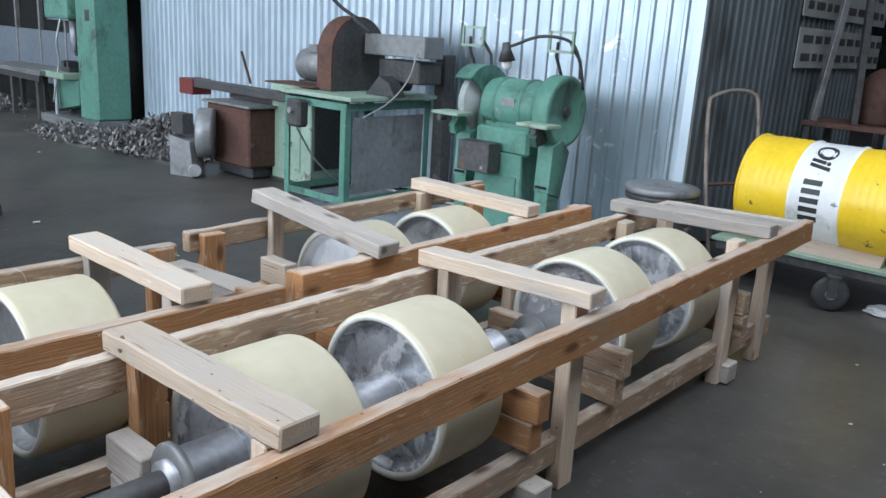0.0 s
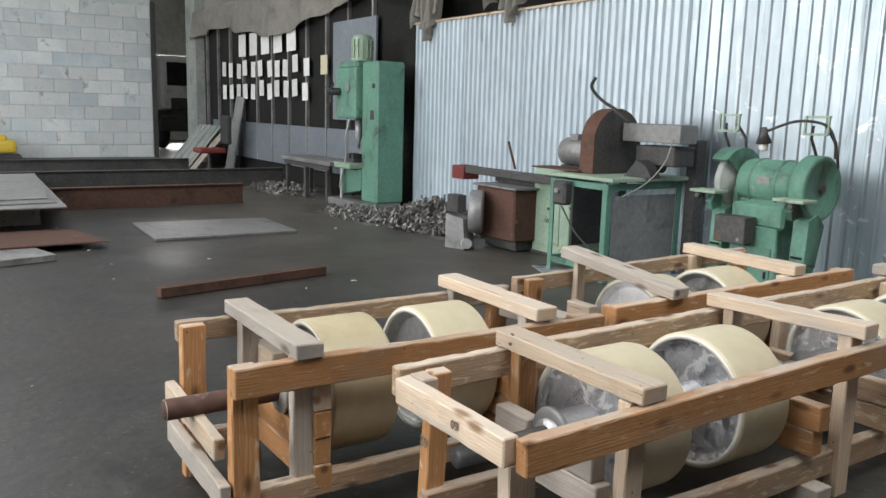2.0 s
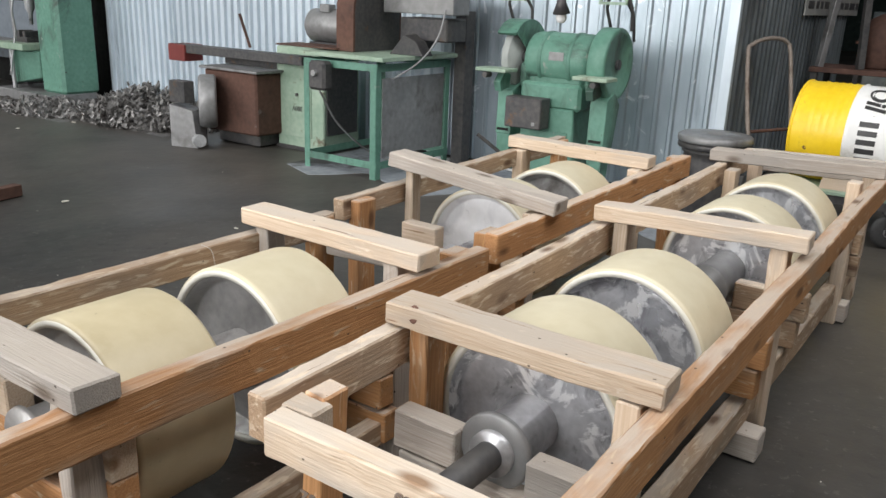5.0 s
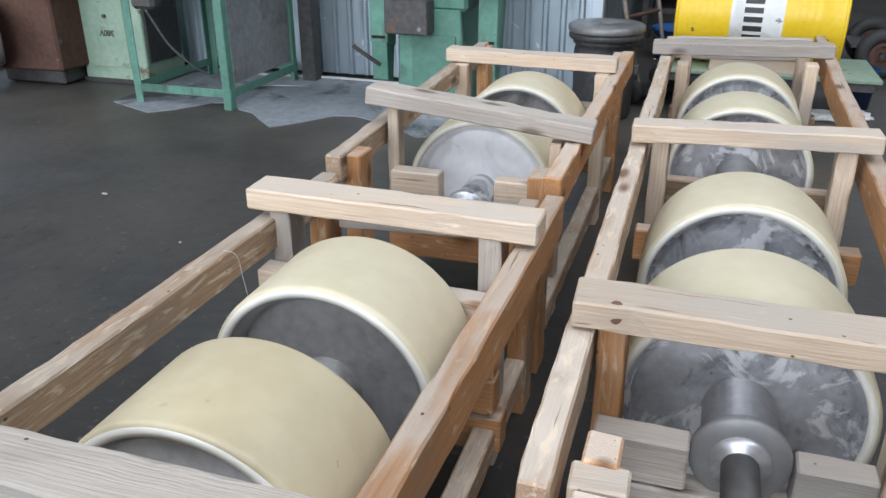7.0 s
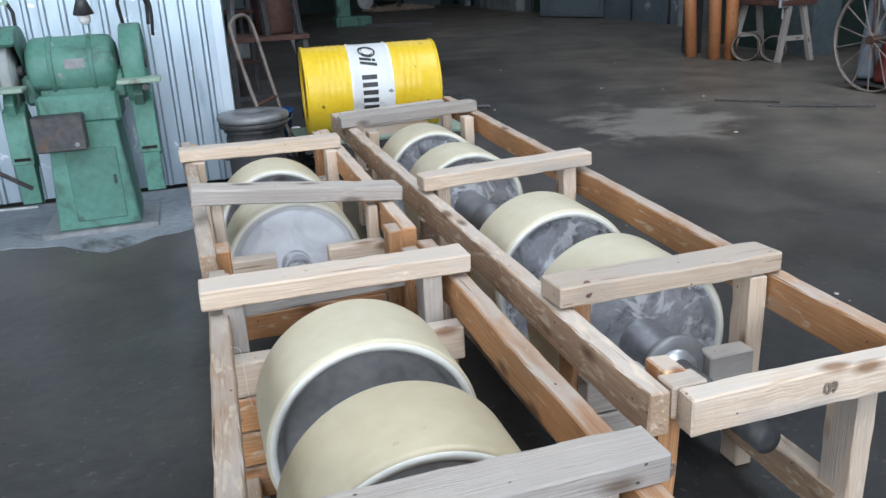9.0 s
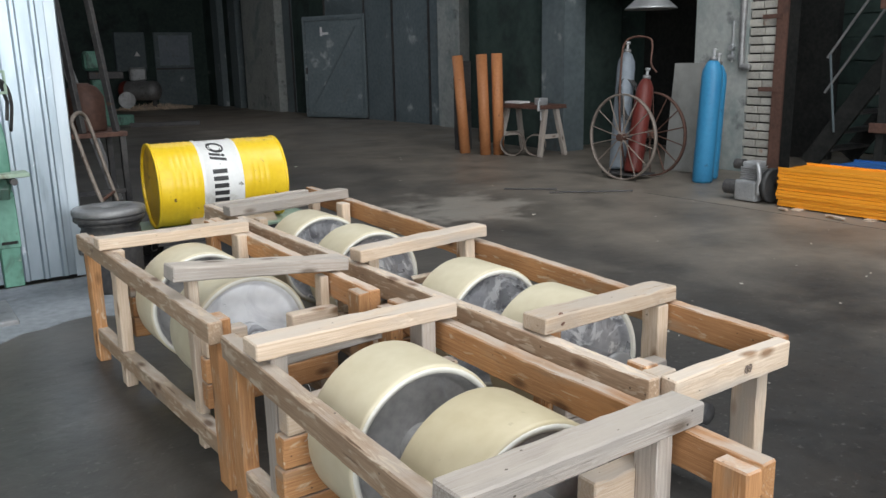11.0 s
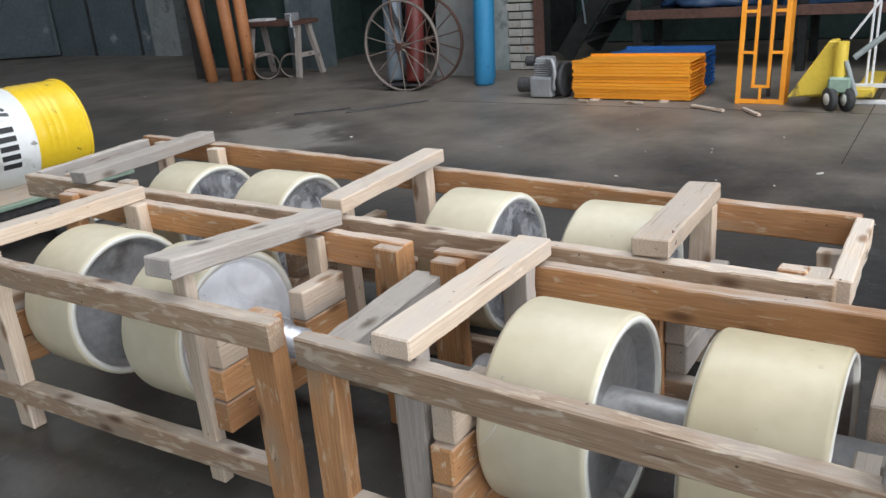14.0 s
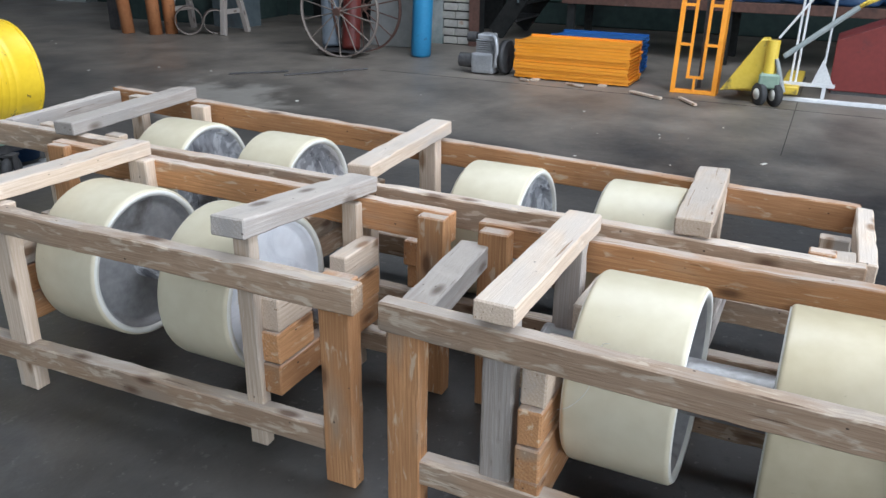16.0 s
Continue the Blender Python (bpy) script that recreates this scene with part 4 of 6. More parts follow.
# ---- pedestal grinder ----
def grinder():
    gx, gy = -3.06, 4.46
    ob = thing("pedestal_grinder", (gx, gy, 0), "green double-wheel pedestal grinder with a work lamp", "grinder")
    part("plinth", box(0.62, 0.5, 0.03, 0.006, (gx, gy + 0.02, 0.015)), PLATE, ob)
    part("column", prism([(-0.215, 0.03), (0.215, 0.03), (0.175, 0.62), (-0.175, 0.62)], 0.42, "y", 0.008), GREEN, ob, "green steel column", pose(gx, gy - 0.19, 0))
    d = part("door", box(0.26, 0.008, 0.40, 0.003, (gx + 0.02, gy - 0.194, 0.28)), GREEN, ob)
    part("handle", box(0.012, 0.02, 0.05, 0.002, (gx + 0.12, gy - 0.205, 0.30)), DARK, d)
    part("head", box(0.42, 0.36, 0.16, 0.02, (gx, gy, 0.69)), GREEN, ob)
    part("motor", lathe([(0, -0.225), (0.12, -0.225), (0.158, -0.20), (0.165, -0.17), (0.165, 0.17), (0.158, 0.20), (0.12, 0.225), (0, 0.225)], 40), GREEN, ob, "round green motor housing", pose(gx, gy, 0.90, 0, 90), True)
    part("name_plate", box(0.10, 0.004, 0.05, 0, (gx + 0.02, gy - 0.166, 0.93)), PLATE, ob)
    part("motor_foot", box(0.36, 0.26, 0.10, 0.01, (gx, gy, 0.755)), GREEN, ob)
    box_ = part("switch_box", box(0.25, 0.12, 0.185, 0.006, (gx - 0.10, gy - 0.265, 0.59)), DARK, ob, "dark brown electric switch box")
    part("screw", rod((gx - 0.02, gy - 0.327, 0.53), (gx - 0.02, gy - 0.331, 0.53), 0.012), PLATE, box_)
    for s, x in ((-1, gx - 0.315), (1, gx + 0.315)):
        part("grinding_wheel", lathe([(0, -0.032), (0.07, -0.032), (0.075, -0.025), (0.182, -0.025), (0.185, -0.02), (0.185, 0.02), (0.182, 0.025), (0.075, 0.025), (0.07, 0.032), (0, 0.032)], 44), PALE_WALL if s < 0 else PLATE, ob, "worn abrasive wheel", pose(x, gy - 0.03, 0.90, 0, 90), True)
        part("wheel_flange", rod((x + s * 0.033, gy - 0.03, 0.90), (x + s * 0.04, gy - 0.03, 0.90), 0.145, 32), PLATE, ob, "grey wheel flange")
        part("spindle", rod((x - 0.06, gy - 0.03, 0.90), (x + 0.06, gy - 0.03, 0.90), 0.03, 20), DARK, ob)
        arc = [(0.215 * math.cos(a), 0.215 * math.sin(a)) for a in [radians(-30 + 10 * k) for k in range(18)]]
        arc2 = [(0.235 * math.cos(a), 0.235 * math.sin(a)) for a in [radians(140 - 10 * k) for k in range(18)]]
        if s < 0:
            part("guard_band", prism(arc + arc2, 0.13, "x"), GREEN, ob, "curved guard", pose(x - 0.065, gy - 0.03, 0.90, 0, 0, 0))
        disc = [(0.235 * math.cos(radians(a)), 0.235 * math.sin(radians(a))) for a in range(-30, 146, 8)]
        if s > 0:
            part("guard_drum", lathe([(0.12, -0.056), (0.205, -0.056), (0.214, -0.048), (0.214, 0.048), (0.205, 0.056), (0.18, 0.056), (0.17, 0.044), (0.0, 0.044)], 44), GREEN, ob, "round green wheel guard", pose(x, gy - 0.03, 0.90, 0, 90), True)
        else:
            part("guard_side", prism(disc, 0.008, "x"), GREEN, ob, "guard side plate", pose(x + 0.066, gy - 0.03, 0.90))
        chute = part("dust_chute", prism([(-0.13, 0.42), (0.0, 0.38), (0.06, 0.66), (-0.02, 0.74), (-0.12, 0.70)], 0.11, "x", 0.004), GREEN, ob, "green dust chute with a slot", pose(x - 0.055 + s * 0.01, gy - 0.04, 0.0))
        part("bin", prism([(-0.115, 0.20), (-0.03, 0.18), (0.0, 0.385), (-0.125, 0.425)], 0.095, "x", 0.003), GREEN, chute, "open dust bin", pose(x - 0.0475 + s * 0.01, gy - 0.04, 0.0))
        # slot is not cut: a near-black strip gives its inner shade
        part("slot", box(0.08, 0.004, 0.016, 0, (x + s * 0.01, gy - 0.1755, 0.45)), NEAR_BLACK, chute, "near-black strip for the slot's inner shade")
        part("motor_collar", lathe([(0.166, -0.014), (0.172, -0.010), (0.172, 0.010), (0.166, 0.014)], 40), GREEN, ob, "raised motor collar", pose(gx + s * 0.10, gy, 0.90, 0, 90), True)
        part("wheel_arm", box(0.07, 0.20, 0.16, 0.02, (gx + s * 0.225, gy - 0.02, 0.80)), GREEN, ob, "cast bracket beside the motor")
        rest = part("tool_rest", box(0.22, 0.15, 0.022, 0.004, (x + s * 0.02, gy - 0.27, 0.83)), PALE_GREEN, ob, "worn tool rest")
        part("rest_arm", prism([(0, 0), (0.10, 0.02), (0.11, 0.10), (0.04, 0.12), (-0.02, 0.06)], 0.05, "x", 0.004), GREEN, rest, "", pose(x - 0.02, gy - 0.28, 0.70))
        part("clamp_knob", rod((x + s * 0.05, gy - 0.36, 0.80), (x + s * 0.05, gy - 0.30, 0.80), 0.018, 14), DARK, rest)
        # tilting eye-shield frame above each wheel
        sx = x + s * 0.02
        part("shield_post", tube([(sx - 0.05, gy, 1.10), (sx - 0.06, gy - 0.06, 1.22), (sx - 0.03, gy - 0.10, 1.30)], 0.010, 8), DARK, ob)
        part("shield_post", tube([(sx + 0.08, gy, 1.10), (sx + 0.09, gy - 0.03, 1.20), (sx + 0.06, gy - 0.10, 1.30)], 0.010, 8), DARK, ob)
        fr = join(box(0.17, 0.014, 0.016, 0, (sx, gy - 0.10, 1.36)), box(0.17, 0.014, 0.016, 0, (sx, gy - 0.12, 1.25)), box(0.014, 0.014, 0.12, 0, (sx - 0.08, gy - 0.11, 1.305)), box(0.014, 0.014, 0.12, 0, (sx + 0.08, gy - 0.11, 1.305)))
        part("shield_frame", fr, PALE_GREEN, ob, "empty eye-shield frame")
    lx, ly, lz = gx + 0.13, gy - 0.35, 1.185
    part("lamp_arm", tube(curve_points([(gx + 0.43, gy + 0.02, 1.04), (gx + 0.44, gy - 0.06, 1.20), (gx + 0.40, gy - 0.12, 1.31), (gx + 0.28, gy - 0.24, 1.33), (lx + 0.02, ly, lz + 0.08)], 30), 0.009), DARK, ob, "black bent lamp arm", None, True)
    sh = part("lamp_shade", lathe([(0.0, 0.10), (0.022, 0.10), (0.028, 0.06), (0.05, 0.0), (0.047, 0.0), (0.025, 0.055), (0.0, 0.06)], 28), DARK, ob, "black lamp shade", pose(lx, ly, lz, 10, 0, 0), True)
    part("bulb", lathe([(0, -0.055), (0.02, -0.05), (0.031, -0.03), (0.03, -0.008), (0.018, 0.012), (0.014, 0.03), (0, 0.03)], 20), BULB, sh, "white glass bulb, unlit", pose(lx, ly, lz), True)
    part("lever", rod((gx - 0.42, gy - 0.32, 0.42), (gx - 0.30, gy - 0.22, 0.30), 0.012), DARK, ob, "black lever")


grinder()


# ---- belt sander on a green table ----
def sander():
    ob = thing("belt_sander", (-4.6, 4.5, 0), "old belt sander on a green angle-iron table", "sander")
    X0, X1, Y0, Y1, ZT = -4.95, -4.27, 4.07, 4.93, 0.83
    for x in (X0, X1):
        for y in (Y0, Y1):
            s, u = (1 if x == X0 else -1), (1 if y == Y0 else -1)
            part("leg", join(box(0.05, 0.006, ZT - 0.05, 0, (x + s * 0.025, y, (ZT - 0.05) / 2)), box(0.006, 0.05, ZT - 0.05, 0, (x, y + u * 0.025, (ZT - 0.05) / 2))), GREEN, ob, "green angle-iron leg")
    for z in (0.10, ZT - 0.06):
        for y in (Y0, Y1):
            part("stretcher", box(X1 - X0, 0.007, 0.05, 0, ((X0 + X1) / 2, y + 0.004, z)), GREEN, ob)
        for x in (X0, X1):
            part("stretcher", box(0.007, Y1 - Y0, 0.05, 0, (x + 0.004, (Y0 + Y1) / 2, z)), GREEN, ob)
    part("table_top", box(X1 - X0 + 0.10, Y1 - Y0 + 0.04, 0.03, 0.004, ((X0 + X1) / 2 + 0.02, (Y0 + Y1) / 2, ZT)), PALE_GREEN, ob, "oily steel table top")
    part("side_panel", box(0.006, 0.72, 0.55, 0, (X1 - 0.02, 4.52, 0.42)), PLATE, ob, "grey sheet panel")
    sw_ = part("switch_box", box(0.16, 0.10, 0.20, 0.02, (X0 + 0.22, Y0 - 0.06, ZT - 0.14)), DARK, ob, "dark switch box with a knob")
    part("knob", rod((X0 + 0.22, Y0 - 0.11, ZT - 0.12), (X0 + 0.22, Y0 - 0.135, ZT - 0.12), 0.022, 16), PLATE, sw_)
    # band-wheel guard, an arch of sheet
    cx_, cz = -4.70, 1.12
    arc = [(0.27 * math.cos(radians(a)), 0.27 * math.sin(radians(a))) for a in range(0, 181, 12)]
    inn = [(0.24 * math.cos(radians(a)), 0.24 * math.sin(radians(a))) for a in range(180, -1, -12)]
    outline = [(0.27, -0.27)] + arc + [(-0.27, -0.27), (-0.24, -0.27)] + inn + [(0.24, -0.27)]
    part("guard", prism(outline, 0.16, "x"), RUST, ob, "rusty arched belt guard", pose(cx_ - 0.08, 4.5, cz, 0, 0, 0))
    part("guard_side", prism([(0.25, -0.27)] + [(u * 0.93, v * 0.93) for u, v in arc] + [(-0.25, -0.27)], 0.006, "x"), DARK, ob, "", pose(cx_ + 0.075, 4.5, cz))
    part("band_wheel", lathe([(0, -0.05), (0.19, -0.05), (0.20, 0), (0.19, 0.05), (0, 0.05)], 40), DARK, ob, "", pose(cx_, 4.5, cz, 0, 90), True)
    part("motor", lathe([(0, -0.2), (0.10, -0.2), (0.125, -0.17), (0.125, 0.14), (0.11, 0.18), (0.05, 0.2), (0, 0.2)], 32), PLATE, ob, "grey electric motor", pose(-5.12, 4.55, 1.0, 0, 90), True)
    part("terminal_box", box(0.10, 0.08, 0.06, 0.006, (-5.12, 4.5, 1.13)), PLATE, ob)
    part("motor_foot", box(0.30, 0.24, 0.03, 0.003, (-5.10, 4.55, 0.865)), DARK, ob)
    part("arm_box", box(0.62, 0.20, 0.15, 0.006, (-4.28, 4.62, 1.20)), PLATE, ob, "long grey steel arm housing")
    part("arm_base", box(0.42, 0.24, 0.16, 0.01, (-4.24, 4.66, 1.02)), DARK, ob)
    part("arm_post", box(0.10, 0.12, 1.15, 0.004, (-4.18, 4.985, 0.575)), DARK, ob, "dark upright post")
    part("roller", rod((-4.32, 4.5, 0.93), (-4.32, 4.72, 0.93), 0.06, 24), DARK, ob)
    part("bracket", prism([(-0.15, 0), (0.15, 0), (0.08, 0.10), (-0.02, 0.14)], 0.12, "y", 0.004), DARK, ob, "", pose(-4.28, 4.4, 0.845))
    part("feed_plate", box(0.6, 0.25, 0.012, 0.002, (-5.05, 4.3, 0.862)), RUST, ob)
    part("cable", tube(curve_points([(-4.58, 4.42, 1.38), (-4.7, 4.36, 1.46), (-4.76, 4.3, 1.56), (-4.72, 4.3, 1.64)], 20), 0.014), RUBBER, ob, "thick black cable end", None, True)
    part("cable", tube(curve_points([(-4.6, 4.42, 1.39), (-4.5, 4.35, 1.36), (-4.4, 4.4, 1.28)], 12), 0.014), RUBBER, ob, "", None, True)
    part("cable", tube(curve_points([(-4.02, 4.5, 1.16), (-4.02, 4.42, 0.98), (-4.08, 4.30, 0.82), (-4.20, 4.16, 0.70)], 20), 0.006), PLATE, ob, "thin grey cable", None, True)
    part("cable", tube(curve_points([(X0 + 0.2, Y0 - 0.05, ZT - 0.25), (X0 + 0.25, 4.2, 0.3), (X0 + 0.4, 4.5, 0.06), (X0 + 0.9, 4.7, 0.03)], 24), 0.007), PLATE, ob, "thin grey cable", None, True)


sander()


def electric_cabinet():
    ob = thing("electric_cabinet", (-5.45, 4.72, 0), "pale green electrical cabinet with stained paint", "cabinet")
    part("body", box(0.52, 0.42, 0.80, 0.008, (-5.42, 4.70, 0.42)), PALE_GREEN, ob)
    part("plinth", box(0.54, 0.44, 0.03, 0.002, (-5.42, 4.70, 0.015)), DARK, ob)
    part("door", box(0.30, 0.010, 0.62, 0.003, (-5.44, 4.486, 0.42)), PALE_GREEN, ob)
    lettering("print", "380V", 0.055, INK, ob, pose(-5.44, 4.4795, 0.34, 90, 180, 0), "stencilled voltage mark, upside down")
    part("lock", rod((-5.44, 4.48, 0.45), (-5.44, 4.468, 0.45), 0.014), DARK, ob)
    part("black_panel", box(0.012, 0.36, 0.55, 0.002, (-5.155, 4.70, 0.42)), DARK, ob)


electric_cabinet()


def fan_unit():
    ob = thing("dust_extractor", (-6.0, 4.4, 0), "rusty brown dust extractor box with a grey outlet", "extractor")
    part("body", box(0.62, 0.55, 0.50, 0.015, (-5.95, 4.50, 0.36), 0.004), RUST, ob, "rust-brown steel box")
    part("body_top", box(0.70, 0.6, 0.02, 0.004, (-5.95, 4.50, 0.62)), PLATE, ob)
    part("foot", box(0.5, 0.4, 0.10, 0.01, (-5.95, 4.50, 0.06)), DARK, ob)
    part("fan_scroll", lathe([(0, -0.07), (0.20, -0.07), (0.215, -0.05), (0.215, 0.05), (0.20, 0.07), (0, 0.07)], 36), PLATE, ob, "grey round fan housing", pose(-6.10, 4.12, 0.36, 0, 90, 50), True)
    part("outlet", prism([(-0.11, 0.0), (0.13, 0.0), (0.10, 0.30), (-0.11, 0.34)], 0.17, "y", 0.003), PLATE, ob, "dull grey sheet outlet", pose(-6.16, 3.90, 0.0, 0, 0, 20))
    part("duct_mouth", box(0.19, 0.10, 0.17, 0.003, (-6.22, 3.96, 0.44)), DARK, ob, "dark square duct mouth")
    part("outlet_pipe", rod((-6.08, 3.98, 0.06), (-5.98, 3.93, 0.07), 0.05, 20), ALU, ob)
    part("top_bar", box(1.55, 0.12, 0.07, 0.004, (-6.0, 4.38, 0.735)), DARK, ob, "long dark steel channel")
    part("top_bar", box(0.9, 0.16, 0.08, 0.004, (-5.9, 4.6, 0.67)), DARK, ob)
    part("red_box", box(0.22, 0.2, 0.14, 0.006, (-6.72, 4.4, 0.70)), BOX_RED, ob, "faded red box end")
    part("rod_handle", rod((-6.0, 4.5, 0.78), (-6.06, 4.45, 1.05), 0.012), RUST, ob)


fan_unit()


# ---- scrap heap of steel swarf ----
def scrap(cx_, cy_, rx, ry, hgt, n):
    bm = bmesh.new()
    for _ in range(n):
        a, r = random.uniform(0, 6.283), math.sqrt(random.random())
        x, y = cx_ + rx * r * math.cos(a), cy_ + ry * r * math.sin(a)
        z = hgt * (1 - r) ** 0.8 * random.uniform(0.3, 1.0) + 0.012
        L = random.uniform(0.05, 0.16)
        m = pose(x, y, z, random.uniform(-60, 60), random.uniform(-60, 60), random.uniform(0, 360))
        k = 5
        for i in range(k):
            u0, u1 = i / k, (i + 1) / k
            c = 0.02
            p0 = Vector(((u0 - 0.5) * L, c * math.sin(u0 * 7), c * math.cos(u0 * 7)))
            p1 = Vector(((u1 - 0.5) * L, c * math.sin(u1 * 7), c * math.cos(u1 * 7)))
            w = Vector((0, 0.006, 0.009))
            q = [bm.verts.new(m @ v) for v in (p0 - w, p1 - w, p1 + w, p0 + w)]
            bm.faces.new(q)
    mound = bmesh.new()
    bmesh.ops.create_grid(mound, x_segments=24, y_segments=24, size=1)
    for v in mound.verts:
        r = min(1, v.co.length)
        v.co = Vector((cx_ + v.co.x * rx * 0.9, cy_ + v.co.y * ry * 0.9, hgt * 0.75 * (1 - r) ** 1.1 * (0.8 + 0.5 * noise.noise(v.co * 5)) + 0.002))
    return join(bm, mound)


SWARF = surf("steel_swarf", (0.16, 0.155, 0.15), (0.34, 0.33, 0.32), (0.4, 0.6), 0.5, 12, (1, 1, 1), 0.4, [((0.06, 0.05, 0.045), 9, 0.52, 0.15)])
tagged(part("steel_swarf", scrap(-7.5, 4.55, 0.95, 0.55, 0.34, 2600), SWARF), "heap of tangled grey steel swarf on the floor", "scrap heap", kind="stuff")
tagged(part("steel_swarf", scrap(-8.6, 4.2, 0.8, 0.4, 0.08, 500), SWARF), "thin scatter of grey steel swarf under the drill", "scrap heap", kind="stuff")
tagged(part("steel_swarf", scrap(-11.9, 4.4, 0.9, 0.4, 0.12, 600), SWARF), "scatter of grey swarf under the bench", "scrap heap", kind="stuff")


# ---- pillar drill ----
def pillar_drill():
    ob = thing("pillar_drill", (-9.40, 4.7, 0), "tall green pillar drill with a grey motor on top", "drill press")
    part("base", box(1.15, 0.55, 0.10, 0.01, (-9.50, 4.62, 0.05)), PLATE, ob)
    col = part("column", box(0.42, 0.42, 1.84, 0.03, (-9.13, 4.72, 1.015)), GREEN, ob, "green box column")
    part("hatch", box(0.10, 0.006, 0.12, 0.002, (-9.04, 4.508, 1.25)), DARK, col)
    part("knob", rod((-9.00, 4.505, 1.62), (-9.00, 4.49, 1.62), 0.03, 16), DARK, col)
    part("head", box(0.62, 0.48, 0.68, 0.04, (-9.68, 4.68, 1.53), 0, 2), GREEN, ob, "pale green gear head")
    part("head_cover", box(0.56, 0.42, 0.10, 0.03, (-9.68, 4.68, 1.90)), GREEN, ob)
    part("dial", rod((-9.60, 4.44, 1.6), (-9.60, 4.425, 1.6), 0.06, 20), PLATE, ob)
    part("motor", lathe([(0, 0), (0.14, 0), (0.15, 0.03), (0.135, 0.05), (0.135, 0.30), (0.12, 0.34), (0.06, 0.36), (0, 0.36)], 28), PALE_GREEN, ob, "ribbed grey-green motor", pose(-9.66, 4.68, 1.95), True)
    for k in range(14):
        a = radians(k * 360 / 14)
        part("fin", box(0.02, 0.008, 0.24, 0, (0.142, 0, 0.17)), PALE_GREEN, ob, "", pose(-9.66, 4.68, 1.95, 0, 0, math.degrees(a)))
    hub = part("feed_hub", rod((-9.85, 4.44, 1.55), (-9.92, 4.30, 1.55), 0.05, 18), DARK, ob)
    for k in range(3):
        a = radians(40 + 120 * k)
        part("feed_lever", rod((-9.90, 4.33, 1.55), (-9.90 + 0.16 * math.cos(a), 4.31, 1.55 + 0.16 * math.sin(a)), 0.011), DARK, hub)
    part("spindle", lathe([(0, 0.78), (0.02, 0.78), (0.025, 0.90), (0.05, 0.95), (0.055, 1.20), (0, 1.20)], 24), ALU, ob, "bright drill spindle", pose(-9.70, 4.66, 0), True)
    part("table", box(0.62, 0.5, 0.07, 0.008, (-9.72, 4.62, 0.56)), PALE_GREEN, ob)
    part("table_knee", prism([(-0.30, 0), (0.25, 0.10), (0.25, 0.38), (-0.30, 0.38)], 0.30, "y", 0.01), GREEN, ob, "", pose(-9.58, 4.5, 0.14))
    part("vice", join(box(0.24, 0.16, 0.06, 0.005, (-9.70, 4.6, 0.62)), box(0.07, 0.16, 0.08, 0.005, (-9.76, 4.6, 0.68)), box(0.05, 0.16, 0.07, 0.005, (-9.63, 4.6, 0.68))), DARK, ob, "dark machine vice")
    part("screw", rod((-9.80, 4.45, 0.1), (-9.80, 4.45, 0.53), 0.022), ALU, ob)
    part("coolant_pipe", tube(curve_points([(-9.50, 4.42, 1.2), (-9.54, 4.38, 0.95), (-9.60, 4.42, 0.72), (-9.66, 4.40, 0.5), (-9.72, 4.38, 0.25)], 20), 0.012), ALU, ob, "", None, True)
    part("panel", box(0.006, 0.12, 0.3, 0, (-9.99, 4.55, 1.42)), PALE_GREEN, ob)


pillar_drill()


def work_bench():
    ob = thing("steel_bench", (-10.9, 4.55, 0), "low rusty steel bench beside the pillar drill", "bench")
    part("top", box(1.75, 0.5, 0.06, 0.005, (-10.75, 4.55, 0.56)), PLATE, ob)
    part("apron", box(1.6, 0.04, 0.08, 0.003, (-10.75, 4.34, 0.50)), DARK, ob)
    for x in (-11.5, -10.8, -10.05):
        for y in (4.36, 4.74):
            part("leg", box(0.06, 0.06, 0.53, 0.003, (x, y, 0.265)), DARK, ob)


work_bench()


# ---- steel on the floor ----
def i_beam(p, q, h, w, label, material=DARK):
    p, q = Vector(p), Vector(q)
    d = q - p
    m = Matrix.Translation(p) @ d.to_track_quat("X", "Z").to_matrix().to_4x4()
    t = 0.012
    sec = [(-w / 2, 0), (w / 2, 0), (w / 2, t), (t / 2, t), (t / 2, h - t), (w / 2, h - t), (w / 2, h), (-w / 2, h), (-w / 2, h - t), (-t / 2, h - t), (-t / 2, t), (-w / 2, t)]
    ob = part("steel_beam", prism(sec, d.length, "x"), material, None, "", m)
    return tagged(ob, label, "steel beam", "steel beams")


i_beam((-10.5, -1.6, 0.0), (-10.5, 3.28, 0.0), 0.27, 0.12, "rusty steel I-beam lying on the floor", RUST)
i_beam((-12.7, -1.6, 0.0), (-12.7, 4.75, 0.0), 0.30, 0.12, "dark steel I-beam lying on the floor behind another")
i_beam((-15.3, -1.6, 0.0), (-15.3, 3.9, 0.0), 0.30, 0.12, "short dark steel I-beam near the block wall")


def flat_plate(corners, z, t, material, label):
    ob = part("steel_plate", prism(corners, t, "z"), material, None, "", pose(0, 0, z))
    return tagged(ob, label, "steel plate", "steel plates")


